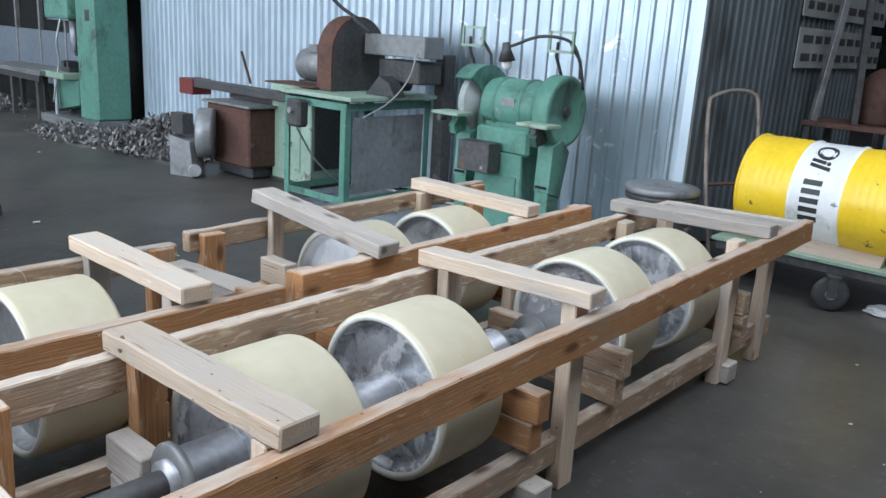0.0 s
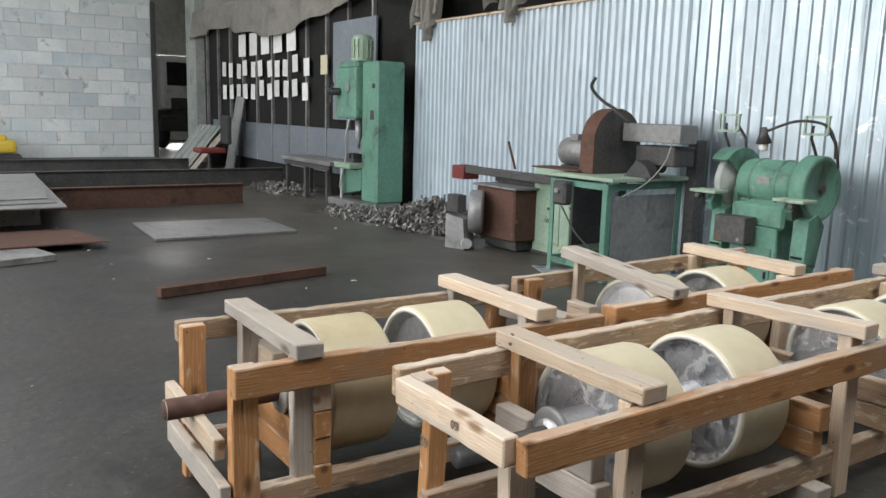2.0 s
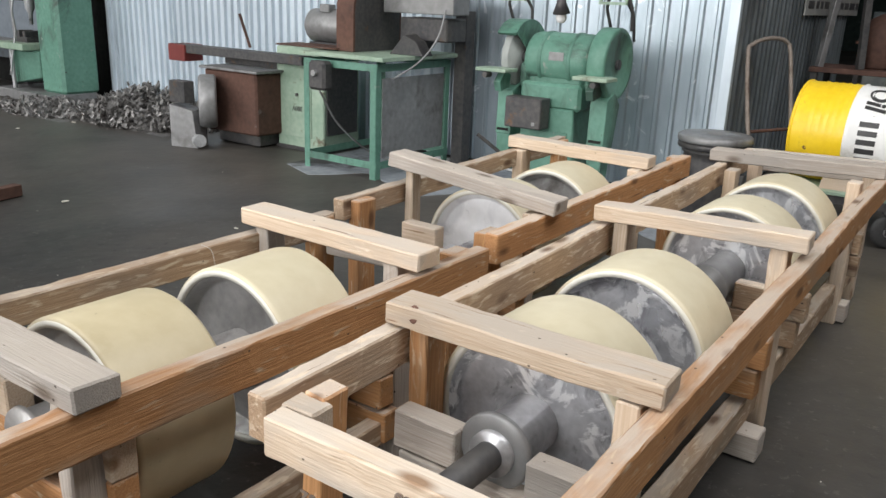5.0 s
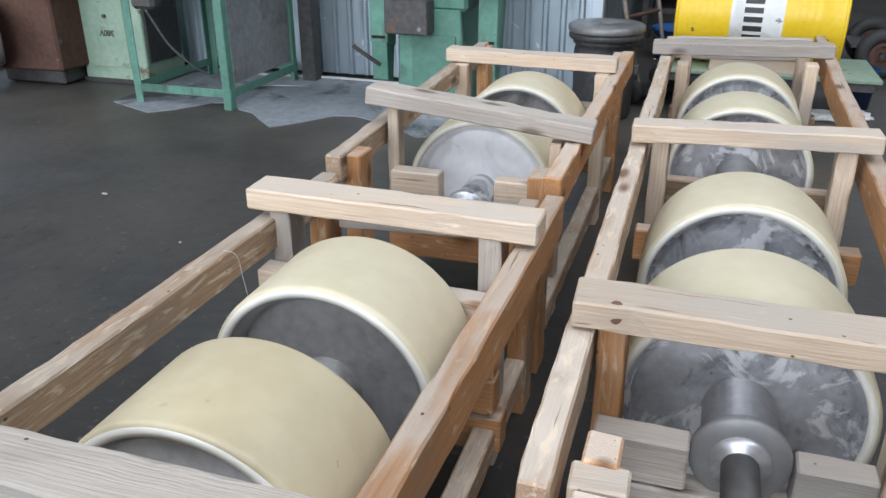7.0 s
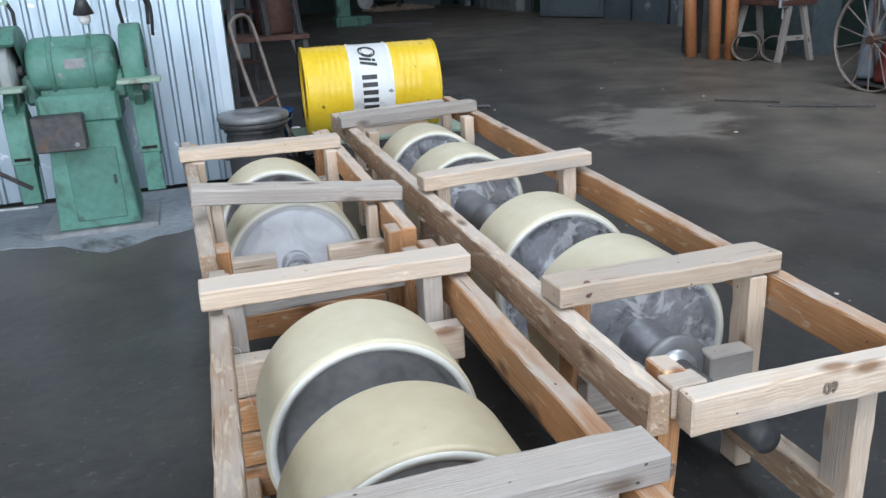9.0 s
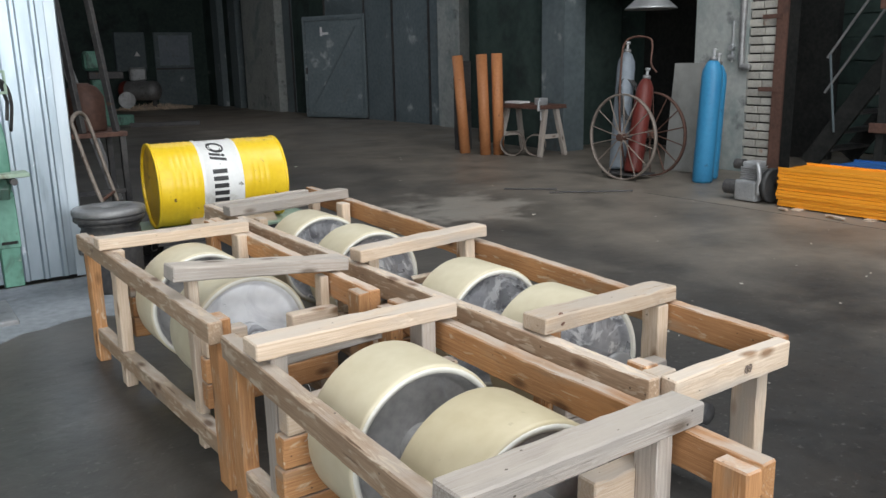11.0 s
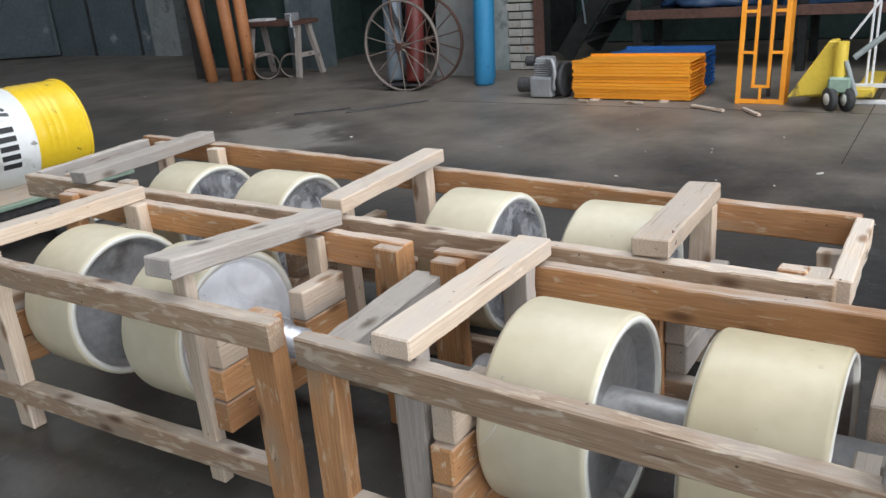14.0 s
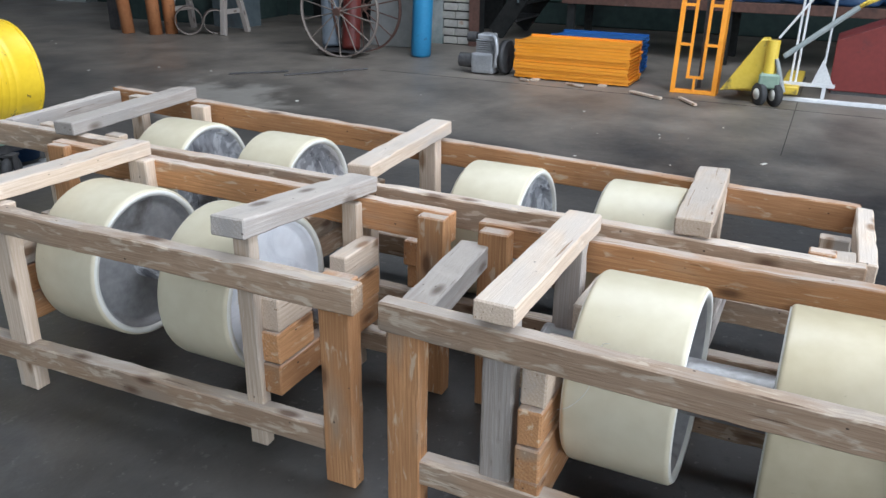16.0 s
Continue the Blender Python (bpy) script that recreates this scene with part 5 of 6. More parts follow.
flat_plate([(-7.68, 1.42), (-7.68, 2.9), (-8.78, 2.94), (-8.9, 1.47)], 0.004, 0.02, PLATE, "dull grey steel plate flat on the floor")
flat_plate([(-6.75, -0.5), (-7.0, 0.45), (-7.75, 0.25), (-7.5, -0.7)], 0.004, 0.05, PLATE, "grey steel plate on the floor, slightly raised")
flat_plate([(-7.35, -0.9), (-7.45, 0.95), (-8.35, 0.75), (-8.3, -0.9)], 0.06, 0.012, RUST, "rusty steel plate with cut-outs on the floor")
for k in range(3):
    flat_plate([(-8.3 - 0.15 * k, -2.2), (-8.4 - 0.3 * k, 0.75 - 0.05 * k), (-12.0 - 0.1 * k, 0.9), (-12.0, -2.2)], 0.275 + 0.014 * k, 0.012, PLATE, "large steel sheet stacked across the beams")
tagged(slab("timber_bearer", (-9.4, -2.1, 0.0), (-9.25, 0.6, 0.273), GREY_PINE), "grey timber bearer under the steel sheets", "timber")
tagged(beam("box_section", (-5.28, 0.86, 0.04), (-5.53, 2.22, 0.04), 0.07, 0.07, RUST, None, "", 0.003, 0), "rusty square steel tube on the floor", "steel bar")


# ---- west end: block wall courses, opening, glazed office front ----
by, bz = 0.62, 0.30
blocks = 0
for row in range(12):
    y = 4.48 - (0.31 if row % 2 else 0)
    if row % 2:
        part("block", box(0.03, 0.297, bz - 0.008, 0.004), BLOCK, block_wall, "", pose(WB, 4.48 - 0.148, (row + 0.5) * bz))
    while y > -4.2:
        me = bpy.data.meshes.get("block_mesh")
        if me is None:
            b = box(0.03, by - 0.008, bz - 0.008, 0.004)
            me = bpy.data.meshes.new("block_mesh")
            b.to_mesh(me)
            b.free()
            me.materials.append(BLOCK)
        place("block", me, block_wall, "", pose(WB + random.uniform(-0.004, 0.004), y - by / 2, (row + 0.5) * bz))
        y -= by
slab("edge_angle", (WB - 0.1, 4.50, 0), (WB + 0.05, 4.60, 3.7), DARK, block_wall, "dark steel door jamb")

gate = structure(new("wall_office_front"), "dark glazed office front with thin mullions and papers", "wall")
WORLD_OF[gate] = Matrix()
slab("infill", (-18.3, 5.16, 0.0), (-9.0, 5.20, 3.1), NEAR_BLACK, gate, "near-black panels")
slab("dado_panel", (-17.6, 5.11, 0.30), (-10.1, 5.15, 1.0), PANEL_GREY, gate, "blue-grey lower panel")
x = -18.0
while x < -9.6:
    slab("mullion", (x, 5.10, 0.3), (x + 0.05, 5.155, 2.9), PLATE, gate)
    x += 0.78
slab("column", (-19.2, 5.0, 0), (-18.45, 5.45, ROOF), PALE_WALL, gate, "patchy white column")
slab("yellow_notice", (-11.9, 5.085, 1.85), (-11.65, 5.098, 2.15), CREAM, gate, "small yellow notice")
slab("notice_board", (-11.4, 5.07, 1.15), (-10.0, 5.099, 2.62), PANEL_GREY, gate, "pale grey notice board")
for k in range(22):
    row, col = divmod(k, 11)
    px = -16.7 + col * 0.42 + random.uniform(-0.05, 0.05)
    pz = (2.02, 1.62)[row] + random.uniform(-0.04, 0.04)
    part("paper", box(0.23, 0.004, 0.29), PAPER, gate, "white paper sheet", pose(px, 5.088, pz, 0, random.uniform(-5, 5), 0))
for k in range(5):
    part("paper", box(0.4, 0.004, 0.42), PAPER, gate, "white paper sheet", pose(-15.6 + k * 0.62, 5.088, 2.48, 0, random.uniform(-3, 3), 0))


def drape(x0, x1, y, ztop, zlow, name="canvas"):
    bm = bmesh.new()
    nx, nz = 60, 10
    grid = []
    for i in range(nx + 1):
        u = i / nx
        row = []
        low = zlow + 0.16 * math.sin(u * 9) + 0.10 * noise.noise(Vector((u * 14, 0, 3)))
        for j in range(nz + 1):
            v = j / nz
            xx = x0 + (x1 - x0) * u
            yy = y - 0.06 - 0.07 * math.sin(u * 37 + v * 2) * v - 0.05 * noise.noise(Vector((u * 20, v * 3, 1)))
            row.append(bm.verts.new((xx, yy, ztop + (low - ztop) * v)))
        grid.append(row)
    for i in range(nx):
        for j in range(nz):
            bm.faces.new((grid[i][j], grid[i + 1][j], grid[i + 1][j + 1], grid[i][j + 1]))
    bmesh.ops.solidify(bm, geom=bm.faces[:], thickness=0.006)
    return part(name, bm, CLOTH, None, "", None, True)


tagged(drape(-18.6, -9.2, 5.05, 3.35, 2.72), "grey canvas sheet draped above the office front", "canvas")
tagged(drape(-8.9, -8.3, 5.1, 3.3, 2.35), "torn grey canvas hanging over the partition", "canvas")
tagged(drape(-7.3, -6.5, 5.1, 3.3, 2.45), "torn grey canvas hanging over the partition", "canvas")
lintel = structure(slab("beam_lintel", (-18.4, 5.2, 3.3), (WX1, 5.5, 3.6), CONCRETE), "concrete beam above the partition", "beam")
# this wall's near-black colour stands in for the unlit space behind
structure(slab("wall_behind", (-18.4, 5.75, 0), (WX1 - 0.1, 5.95, 3.6), NEAR_BLACK), "near-black wall painted as the darkness behind the partition", "wall")
structure(slab("wall_upper", (-18.4, 5.3, 3.6), (WX1 - 0.1, 5.5, ROOF), PALE_WALL), "pale upper wall above the beam", "wall")


# ---- truck cab and bright yard beyond the opening ----
area_lamp("gate_light", (-27.5, 7.5, 2.6), (-20, 5.0, 1.5), 3.5, 4.5, 500, DAY)
def truck():
    ob = thing("truck_cab", (-24.5, 6.4, 0), "white truck cab parked beyond the opening", "truck")
    part("cab", box(1.8, 2.2, 1.55, 0.12, (-24.6, 6.6, 1.9), 0, 2), WHITE, ob)
    part("windscreen", box(0.03, 1.8, 0.65, 0.02, (-23.69, 6.6, 2.15)), NEAR_BLACK, ob)
    part("side_window", box(0.8, 0.03, 0.55, 0.02, (-24.4, 5.49, 2.15)), NEAR_BLACK, ob)
    part("bumper", box(0.25, 2.3, 0.45, 0.04, (-23.6, 6.6, 0.75)), DARK, ob)
    part("grille", box(0.05, 1.6, 0.35, 0.01, (-23.68, 6.6, 1.3)), DARK, ob)
    for y in (5.75, 7.5):
        part("wheel", lathe([(0.2, -0.12), (0.46, -0.12), (0.5, -0.06), (0.5, 0.06), (0.46, 0.12), (0.2, 0.12)], 32), RUBBER, ob, "", pose(-24.6, y, 0.5, 90), True)
    part("chassis", box(2.0, 1.6, 0.3, 0.02, (-24.7, 6.6, 1.0)), DARK, ob)


truck()


# ---- boards, chair and machine by the office front ----
for k, (px, lean) in enumerate(((-17.2, 40), (-16.9, 42))):
    b = part("leaning_board", join(box(1.5, 0.02, 1.15, 0.003), *[box(0.04, 0.02, 1.1, 0.002, (-0.6 + 0.4 * i, -0.02, 0)) for i in range(4)]), GREY_PINE if k else PALE_WALL, None, "", pose(px, 4.55 + 0.09 * k, 0.44, -lean, 0, 0))
    tagged(b, "pale ribbed panel leaning back against the office front", "panel", "leaning panels")
tagged(part("leaning_plank", box(0.45, 0.03, 1.5, 0.003), PLATE, None, "", pose(-15.7, 4.95, 0.75, -8, 6, 0)), "grey board leaning against the office front", "board")


def old_chair():
    ob = thing("swivel_chair", (-15.2, 4.35, 0), "worn red and black swivel chair on the floor", "chair")
    part("seat", box(0.5, 0.5, 0.10, 0.03, (-15.3, 4.3, 0.45), 0, 2), BOX_RED, ob)
    part("backrest", box(0.45, 0.09, 0.55, 0.03, (-15.2, 4.6, 0.85), 0, 2), RUBBER, ob)
    part("post", rod((-15.3, 4.3, 0.08), (-15.3, 4.3, 0.4), 0.035), DARK, ob)
    for k in range(5):
        a = radians(72 * k)
        part("foot", rod((-15.3, 4.3, 0.1), (-15.3 + 0.3 * math.cos(a), 4.3 + 0.3 * math.sin(a), 0.02), 0.02, 8), DARK, ob)


old_chair()


def floor_saw():
    ob = thing("cut_off_saw", (-19.9, 1.1, 0), "small yellow power machine by the block wall", "machine")
    part("body", box(0.5, 0.8, 0.28, 0.08, (-19.8, 1.0, 0.30), 0, 2), JACK_YELLOW, ob)
    part("base", box(0.55, 0.95, 0.10, 0.02, (-19.8, 1.0, 0.07)), DARK, ob)
    part("top_box", box(0.3, 0.45, 0.14, 0.04, (-19.8, 1.0, 0.48)), JACK_YELLOW, ob)


floor_saw()


# ---- east side: piers, openings, doors ----
def wall_piece(name, lo, hi, material, label):
    return structure(slab(name, lo, hi, material), label, "wall")


PX = 5.3
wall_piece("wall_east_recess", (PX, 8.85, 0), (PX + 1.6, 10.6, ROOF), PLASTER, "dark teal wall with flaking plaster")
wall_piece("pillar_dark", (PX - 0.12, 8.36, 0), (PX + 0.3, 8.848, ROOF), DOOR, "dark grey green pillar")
# near-black colour paints in the darkness of the room
wall_piece("wall_dark_room", (PX + 1.6, 5.2, 0), (PX + 1.698, 8.36, ROOF), NEAR_BLACK, "back wall coloured near-black for the darkness of its room")
# lintel, out of view, set low to keep light out of the room
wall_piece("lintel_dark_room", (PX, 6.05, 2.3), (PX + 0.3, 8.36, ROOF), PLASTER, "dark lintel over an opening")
pier = wall_piece("pier_plaster", (PX - 0.1, 5.30, 0), (PX + 0.3, 6.05, ROOF), PALE_WALL, "grey pier with patchy paint")
brick_pier = structure(slab("pier_brick", (PX - 0.06, 4.92, 0), (PX + 0.3, 5.298, ROOF), NEAR_BLACK), "pale brick pier with dark joints", "wall")
WORLD_OF[brick_pier] = Matrix.Translation((PX + 0.12, 5.109, ROOF / 2))
bme = bpy.data.meshes.new("brick_mesh")
_b = box(0.06, 0.178, 0.082, 0.005, rough=0.002)
_b.to_mesh(bme)
_b.free()
bme.materials.append(BRICK)
for row in range(24):
    for k in range(2):
        y = 5.01 + k * 0.19 + (0.03 if row % 2 else -0.005)
        place("brick", bme, brick_pier, "", pose(PX - 0.065 + random.uniform(-0.006, 0.006), y, 0.05 + row * 0.098, 0, 0, random.uniform(-1.5, 1.5)))
steel_col = structure(new("column_steel"), "rusty red-brown steel column", "column")
WORLD_OF[steel_col] = Matrix()
slab("web", (PX - 0.12, 4.83, 0), (PX - 0.06, 4.90, ROOF), RUST, steel_col)
slab("flange", (PX - 0.14, 4.80, 0), (PX - 0.125, 4.93, ROOF), RUST, steel_col)
for z in (0.95, 1.75, 2.3):
    slab("tie_plate", (PX - 0.15, 4.86, z), (PX - 0.141, 5.1, z + 0.05), RUST, steel_col)
drain = part("wall_pipe", tube(curve_points([(PX - 0.16, 5.34, 2.6), (PX - 0.16, 5.34, 1.35), (PX - 0.16, 5.30, 1.24), (PX - 0.16, 5.22, 1.22)], 30), 0.035, 14), PLATE, None, "", None, True)
tagged(drain, "grey bent pipe running down the pier", "pipe")

gatew = structure(slab("gate_panel", (EX - 0.09, 13.9, 0), (EX - 0.004, 22.0, 3.6), DOOR), "dark grey green sheet-steel hall gates", "gate")
WORLD_OF[gatew] = Matrix.Translation((EX - 0.047, 17.95, 1.8))
for y in (14.4, 15.9, 17.2, 19.3, 21.4):
    slab("stiffener", (EX - 0.12, y, 0), (EX - 0.092, y + 0.06, 3.6), DARK, gatew)
slab("kick_shadow", (EX - 0.11, 19.4, 0.02), (EX - 0.093, 21.3, 3.5), PLASTER, gatew, "darker green leaf")


def open_door():
    ob = structure(new("door_1"), "grey steel wicket door standing ajar with a white painted mark", "door")
    m = pose(EX - 0.12, 17.15, 0, 0, 0, 24)
    WORLD_OF[ob] = Matrix()
    leaf = part("leaf", box(0.05, 1.95, 2.5, 0.006, (-0.03, 0.98, 1.28)), DOOR, ob, "", m)
    for z in (0.12, 2.45):
        part("frame_rail", box(0.02, 1.8, 0.07, 0.002, (-0.066, 0.98, z)), DOOR, leaf, "", m)
    for y in (0.08, 1.88):
        part("frame_rail", box(0.02, 0.07, 2.35, 0.002, (-0.066, y, 1.28)), DOOR, leaf, "", m)
    part("brace", box(0.015, 0.05, 2.35, 0.002), DOOR, leaf, "", m @ pose(-0.064, 0.98, 1.28, 36))
    part("handle", box(0.05, 0.03, 0.16, 0.004, (-0.09, 1.84, 1.2)), DARK, leaf, "", m)
    part("paint_mark", box(0.004, 0.22, 0.06, 0, (-0.078, 1.2, 2.1)), PAPER, leaf, "white paint daub", m)
    part("paint_mark", box(0.004, 0.07, 0.22, 0, (-0.078, 1.32, 2.15)), PAPER, leaf, "white paint daub", m)


open_door()
white_pier = wall_piece("pier_white", (EX - 0.25, 13.1, 0), (EX - 0.005, 13.88, ROOF), PALE_WALL, "whitewashed flaking pier")
wall_piece("pier_tiled", (EX - 0.3, 22.1, 0), (EX - 0.005, 24.6, ROOF), PALE_WALL, "whitewashed brick pier")
for k in range(2):
    wall_piece("pier_green", (EX - 0.22, 25.4 + 1.6 * k, 0), (EX - 0.005, 26.0 + 1.6 * k, ROOF), DOOR, "narrow grey green pier")
door2 = structure(slab("door_2", (5.15, NORTH - 0.08, 0.02), (6.5, NORTH - 0.004, 2.55), DOOR), "grey steel door with a fogged upper pane", "door")
WORLD_OF[door2] = Matrix.Translation((5.825, NORTH - 0.042, 1.285))
slab("rail", (5.15, NORTH - 0.1, 1.28), (6.5, NORTH - 0.085, 1.34), DARK, door2)
slab("upper_panel", (5.3, NORTH - 0.1, 1.42), (6.35, NORTH - 0.085, 2.45), PANEL_GREY, door2)
elbox = thing("fuse_box", (4.2, NORTH - 0.15, 1.3), "dark wall fuse box with a warning triangle", "fuse box")
part("body", box(1.0, 0.25, 1.3, 0.02, (4.3, NORTH - 0.13, 1.9)), DOOR, elbox)
part("warning_sign", prism([(-0.1, 0), (0.1, 0), (0, 0.17)], 0.004, "y"), PAPER, elbox, "white warning triangle", pose(4.5, NORTH - 0.262, 1.75))


def air_tank():
    ob = thing("air_receiver", (4.35, 27.6, 0), "dusty air receiver tank with a red end", "tank")
    part("tank", lathe([(0, -0.75), (0.18, -0.72), (0.30, -0.62), (0.32, -0.5), (0.32, 0.5), (0.30, 0.62), (0.18, 0.72), (0, 0.75)], 32), PLATE, ob, "", pose(4.2, 27.7, 0.62, 90, 0, 40), True)
    part("end_cap", lathe([(0, -0.76), (0.18, -0.73), (0.30, -0.63), (0.33, -0.5), (0.33, -0.4)], 32), RED, ob, "red painted end", pose(4.2, 27.7, 0.62, 90, 0, 40), True)
    part("pump", box(0.5, 0.35, 0.45, 0.06, (4.2, 27.8, 1.15)), ALU, ob)
    for dx, dy in ((-0.4, 0.3), (0.35, -0.35)):
        part("foot", box(0.12, 0.12, 0.4, 0.01, (4.2 + dx, 27.7 + dy, 0.2)), DARK, ob)


air_tank()
tagged(part("sawdust", scrap(4.6, 27.6, 1.3, 0.9, 0.22, 300), PINE), "pale sawdust heap by the end wall", "sawdust", kind="stuff")


def green_machine():
    ob = thing("green_machine", (1.8, 20.5, 0), "small bright green workshop machine", "machine")
    part("base", box(0.9, 0.6, 0.25, 0.02, (1.6, 20.6, 0.12)), GREEN, ob)
    part("stand", box(0.35, 0.3, 0.9, 0.02, (1.4, 20.7, 0.68)), GREEN, ob)
    part("arm", box(0.8, 0.2, 0.18, 0.02, (1.55, 20.6, 1.2)), DARK, ob)
    part("head", box(0.45, 0.35, 0.45, 0.06, (1.3, 20.6, 1.55)), GREEN, ob)
    part("wheel", rod((1.9, 20.25, 0.6), (1.9, 20.2, 0.6), 0.2, 24), PLATE, ob)


green_machine()
tagged(beam("steel_channel", (1.7, 19.4, 0.05), (3.2, 18.9, 0.05), 0.14, 0.1, DARK), "dark steel channel on the floor", "steel bar")


# ---- leaning ladder, bench and maroon tank behind the partition ----
def ladder():
    ob = thing("ladder", (-1.5, 8.6, 0), "grey steel ladder leaning by the partition", "ladder")
    a, b = Vector((-1.22, 8.35, 0.0)), Vector((-1.95, 8.6, 3.1))
    for k in range(2):
        off = Vector((0.05, 0.42, 0)) * k
        beam("rail", a + off, b + off, 0.035, 0.07, PLATE, ob, "", 0.003, 0)
    for k in range(1, 11):
        p = a + (b - a) * (k / 11)
        part("rung", rod(p, p + Vector((0.05, 0.42, 0)), 0.014, 10), PLATE, ob)


ladder()


def step_stand():
    ob = thing("work_stand", (-1.95, 7.1, 0), "rusty angle-iron work stand with a platform", "stand")
    part("platform", box(0.72, 0.6, 0.04, 0.004, (-1.78, 7.2, 0.80)), RUST, ob)
    for x in (-2.1, -1.46):
        for y in (6.94, 7.46):
            part("leg", box(0.05, 0.05, 0.78, 0.003, (x, y, 0.39)), DARK, ob)
    part("lower_tie", box(0.66, 0.04, 0.04, 0, (-1.78, 6.94, 0.3)), DARK, ob)
    beam("upright", (-2.08, 6.96, 0.82), (-1.97, 7.1, 2.3), 0.05, 0.05, PLATE, ob, "", 0.003, 0)
    beam("upright", (-1.78, 6.96, 0.82), (-1.88, 7.1, 2.3), 0.05, 0.05, DARK, ob, "", 0.003, 0)
    beam("upright", (-1.5, 6.96, 0.82), (-1.62, 7.1, 2.3), 0.05, 0.05, DARK, ob, "", 0.003, 0)


step_stand()
tank = part("maroon_tank", lathe([(0, 0), (0.16, 0), (0.17, 0.02), (0.17, 0.30), (0.12, 0.38), (0.05, 0.42), (0, 0.42)], 32), RUST, None, "", pose(-1.68, 7.25, 0.822), True)
tagged(tank, "maroon rusty tank standing on the work stand", "tank")


def shelving():
    ob = thing("tool_shelf", (-1.75, 10.2, 0), "dark cluttered tool shelving behind the ladder", "shelf")
    for y in (9.2, 10.9):
        for x in (-2.15, -1.75):
            part("post", box(0.05, 0.05, 2.3, 0.003, (x, y, 1.15)), DARK, ob)
    for z in (0.4, 0.95, 1.5, 2.05):
        part("shelf", box(0.5, 1.8, 0.03, 0.002, (-1.95, 10.05, z)), RUST, ob)


shelving()
for k in range(12):
    z = (0.415, 0.965, 1.515, 2.065)[k % 4]
    y = 9.4 + (k // 4) * 0.5 + random.uniform(-0.05, 0.05)
    s = random.uniform(0.22, 0.38)
    tagged(slab("tool_box", (-2.12, y, z), (-1.78, y + s, z + random.uniform(0.15, 0.36)), random.choice((RUST, DARK, PLATE, DOOR, PALE_WALL)), None, "", 0.012, 0.004), "dusty steel box on the dark shelving", "box", "shelf boxes")


def sign_board(y, z, w, h, rows):
    ob = thing("sign_board", (WX1 + 0.03, y, z), "dusty pale grey sign board with grey lines of writing", "sign", "sign boards")
    part("board", box(0.012, w, h, 0.002, (WX1 + 0.03, y, z)), CONCRETE, ob)
    for r in range(rows):
        zz = z + h / 2 - (r + 0.6) * h / (rows + 0.2)
        yy = y - w / 2 + 0.08
        while yy < y + w / 2 - 0.15:
            L = random.uniform(0.08, 0.24)
            part("line", box(0.003, L, h / rows * 0.38, 0, (WX1 + 0.0375, yy + L / 2, zz)), DARK, ob, "grey bar of writing")
            yy += L + 0.06


sign_board(7.8, 1.36, 2.2, 0.30, 2)
sign_board(7.8, 1.90, 2.2, 0.62, 4)


# ---- pipes, saw bench, spoked wheels, cylinders ----
def pipe(p, q, r, label, paint=None):
    p, q = Vector(p), Vector(q)
    d = q - p
    m = Matrix.Translation(p) @ d.to_track_quat("Z", "Y").to_matrix().to_4x4()
    ob = part("steel_pipe", lathe([(r - 0.008, 0), (r, 0), (r, d.length), (r - 0.008, d.length)], 28, None, True), paint or PIPE_ORANGE, None, "", m, True)
    return tagged(ob, label, "pipe", "orange pipes")


for (fx, fy), (hx, hy), h_ in (((4.05, 9.30), (4.0, 9.40), 1.44), ((4.13, 8.90), (4.10, 8.94), 1.45), ((4.30, 8.80), (4.27, 8.80), 1.46)):
    pipe((fx, fy, 0), (hx, hy, h_), 0.08, "orange primed steel pipe standing on end")
pipe((4.27, 8.46, 0.175), (4.44, 8.62, 0.175), 0.172, "short wide rusty pipe ring standing on the floor", IRON)
pipe((4.50, 8.22, 0.155), (4.66, 8.38, 0.155), 0.152, "short wide rusty pipe ring standing behind another", IRON)
tagged(slab("steel_case", (4.22, 9.62, 0), (4.42, 9.82, 1.36), DARK, None, "", 0.01), "tall dark steel case beside the pipes", "case")


def saw_bench():
    ob = thing("wood_bench", (4.7, 8.5, 0), "old wooden bench with splayed legs and a vice", "bench")
    # rust brown stands in for grey wood lying in shade
    part("top", box(0.5, 1.0, 0.06, 0.005, (4.7, 8.55, 0.70), 0.004), RUST, ob, "bench top coloured dark for the shade it stands in")
    for y in (8.12, 8.95):
        for s in (-1, 1):
            post("leg", 4.7 + s * 0.1, y, 0, 0.67, 0.06, 0.07, GREY_PINE, ob, "", (s * 0.14, 0.05 * (1 if y > 8.5 else -1)))
        part("brace", box(0.42, 0.03, 0.06, 0.002, (4.7, y, 0.28)), GREY_PINE, ob)
    part("vice", join(box(0.16, 0.12, 0.10, 0.01, (4.55, 8.15, 0.78)), box(0.12, 0.04, 0.14, 0.01, (4.48, 8.08, 0.72)), rod((4.5, 8.1, 0.70), (4.5, 8.1, 0.52), 0.012)), ALU, ob, "small steel vice")
    part("pad", box(0.2, 0.35, 0.03, 0.004, (4.7, 8.85, 0.745)), PAPER, ob, "white pad")


saw_bench()


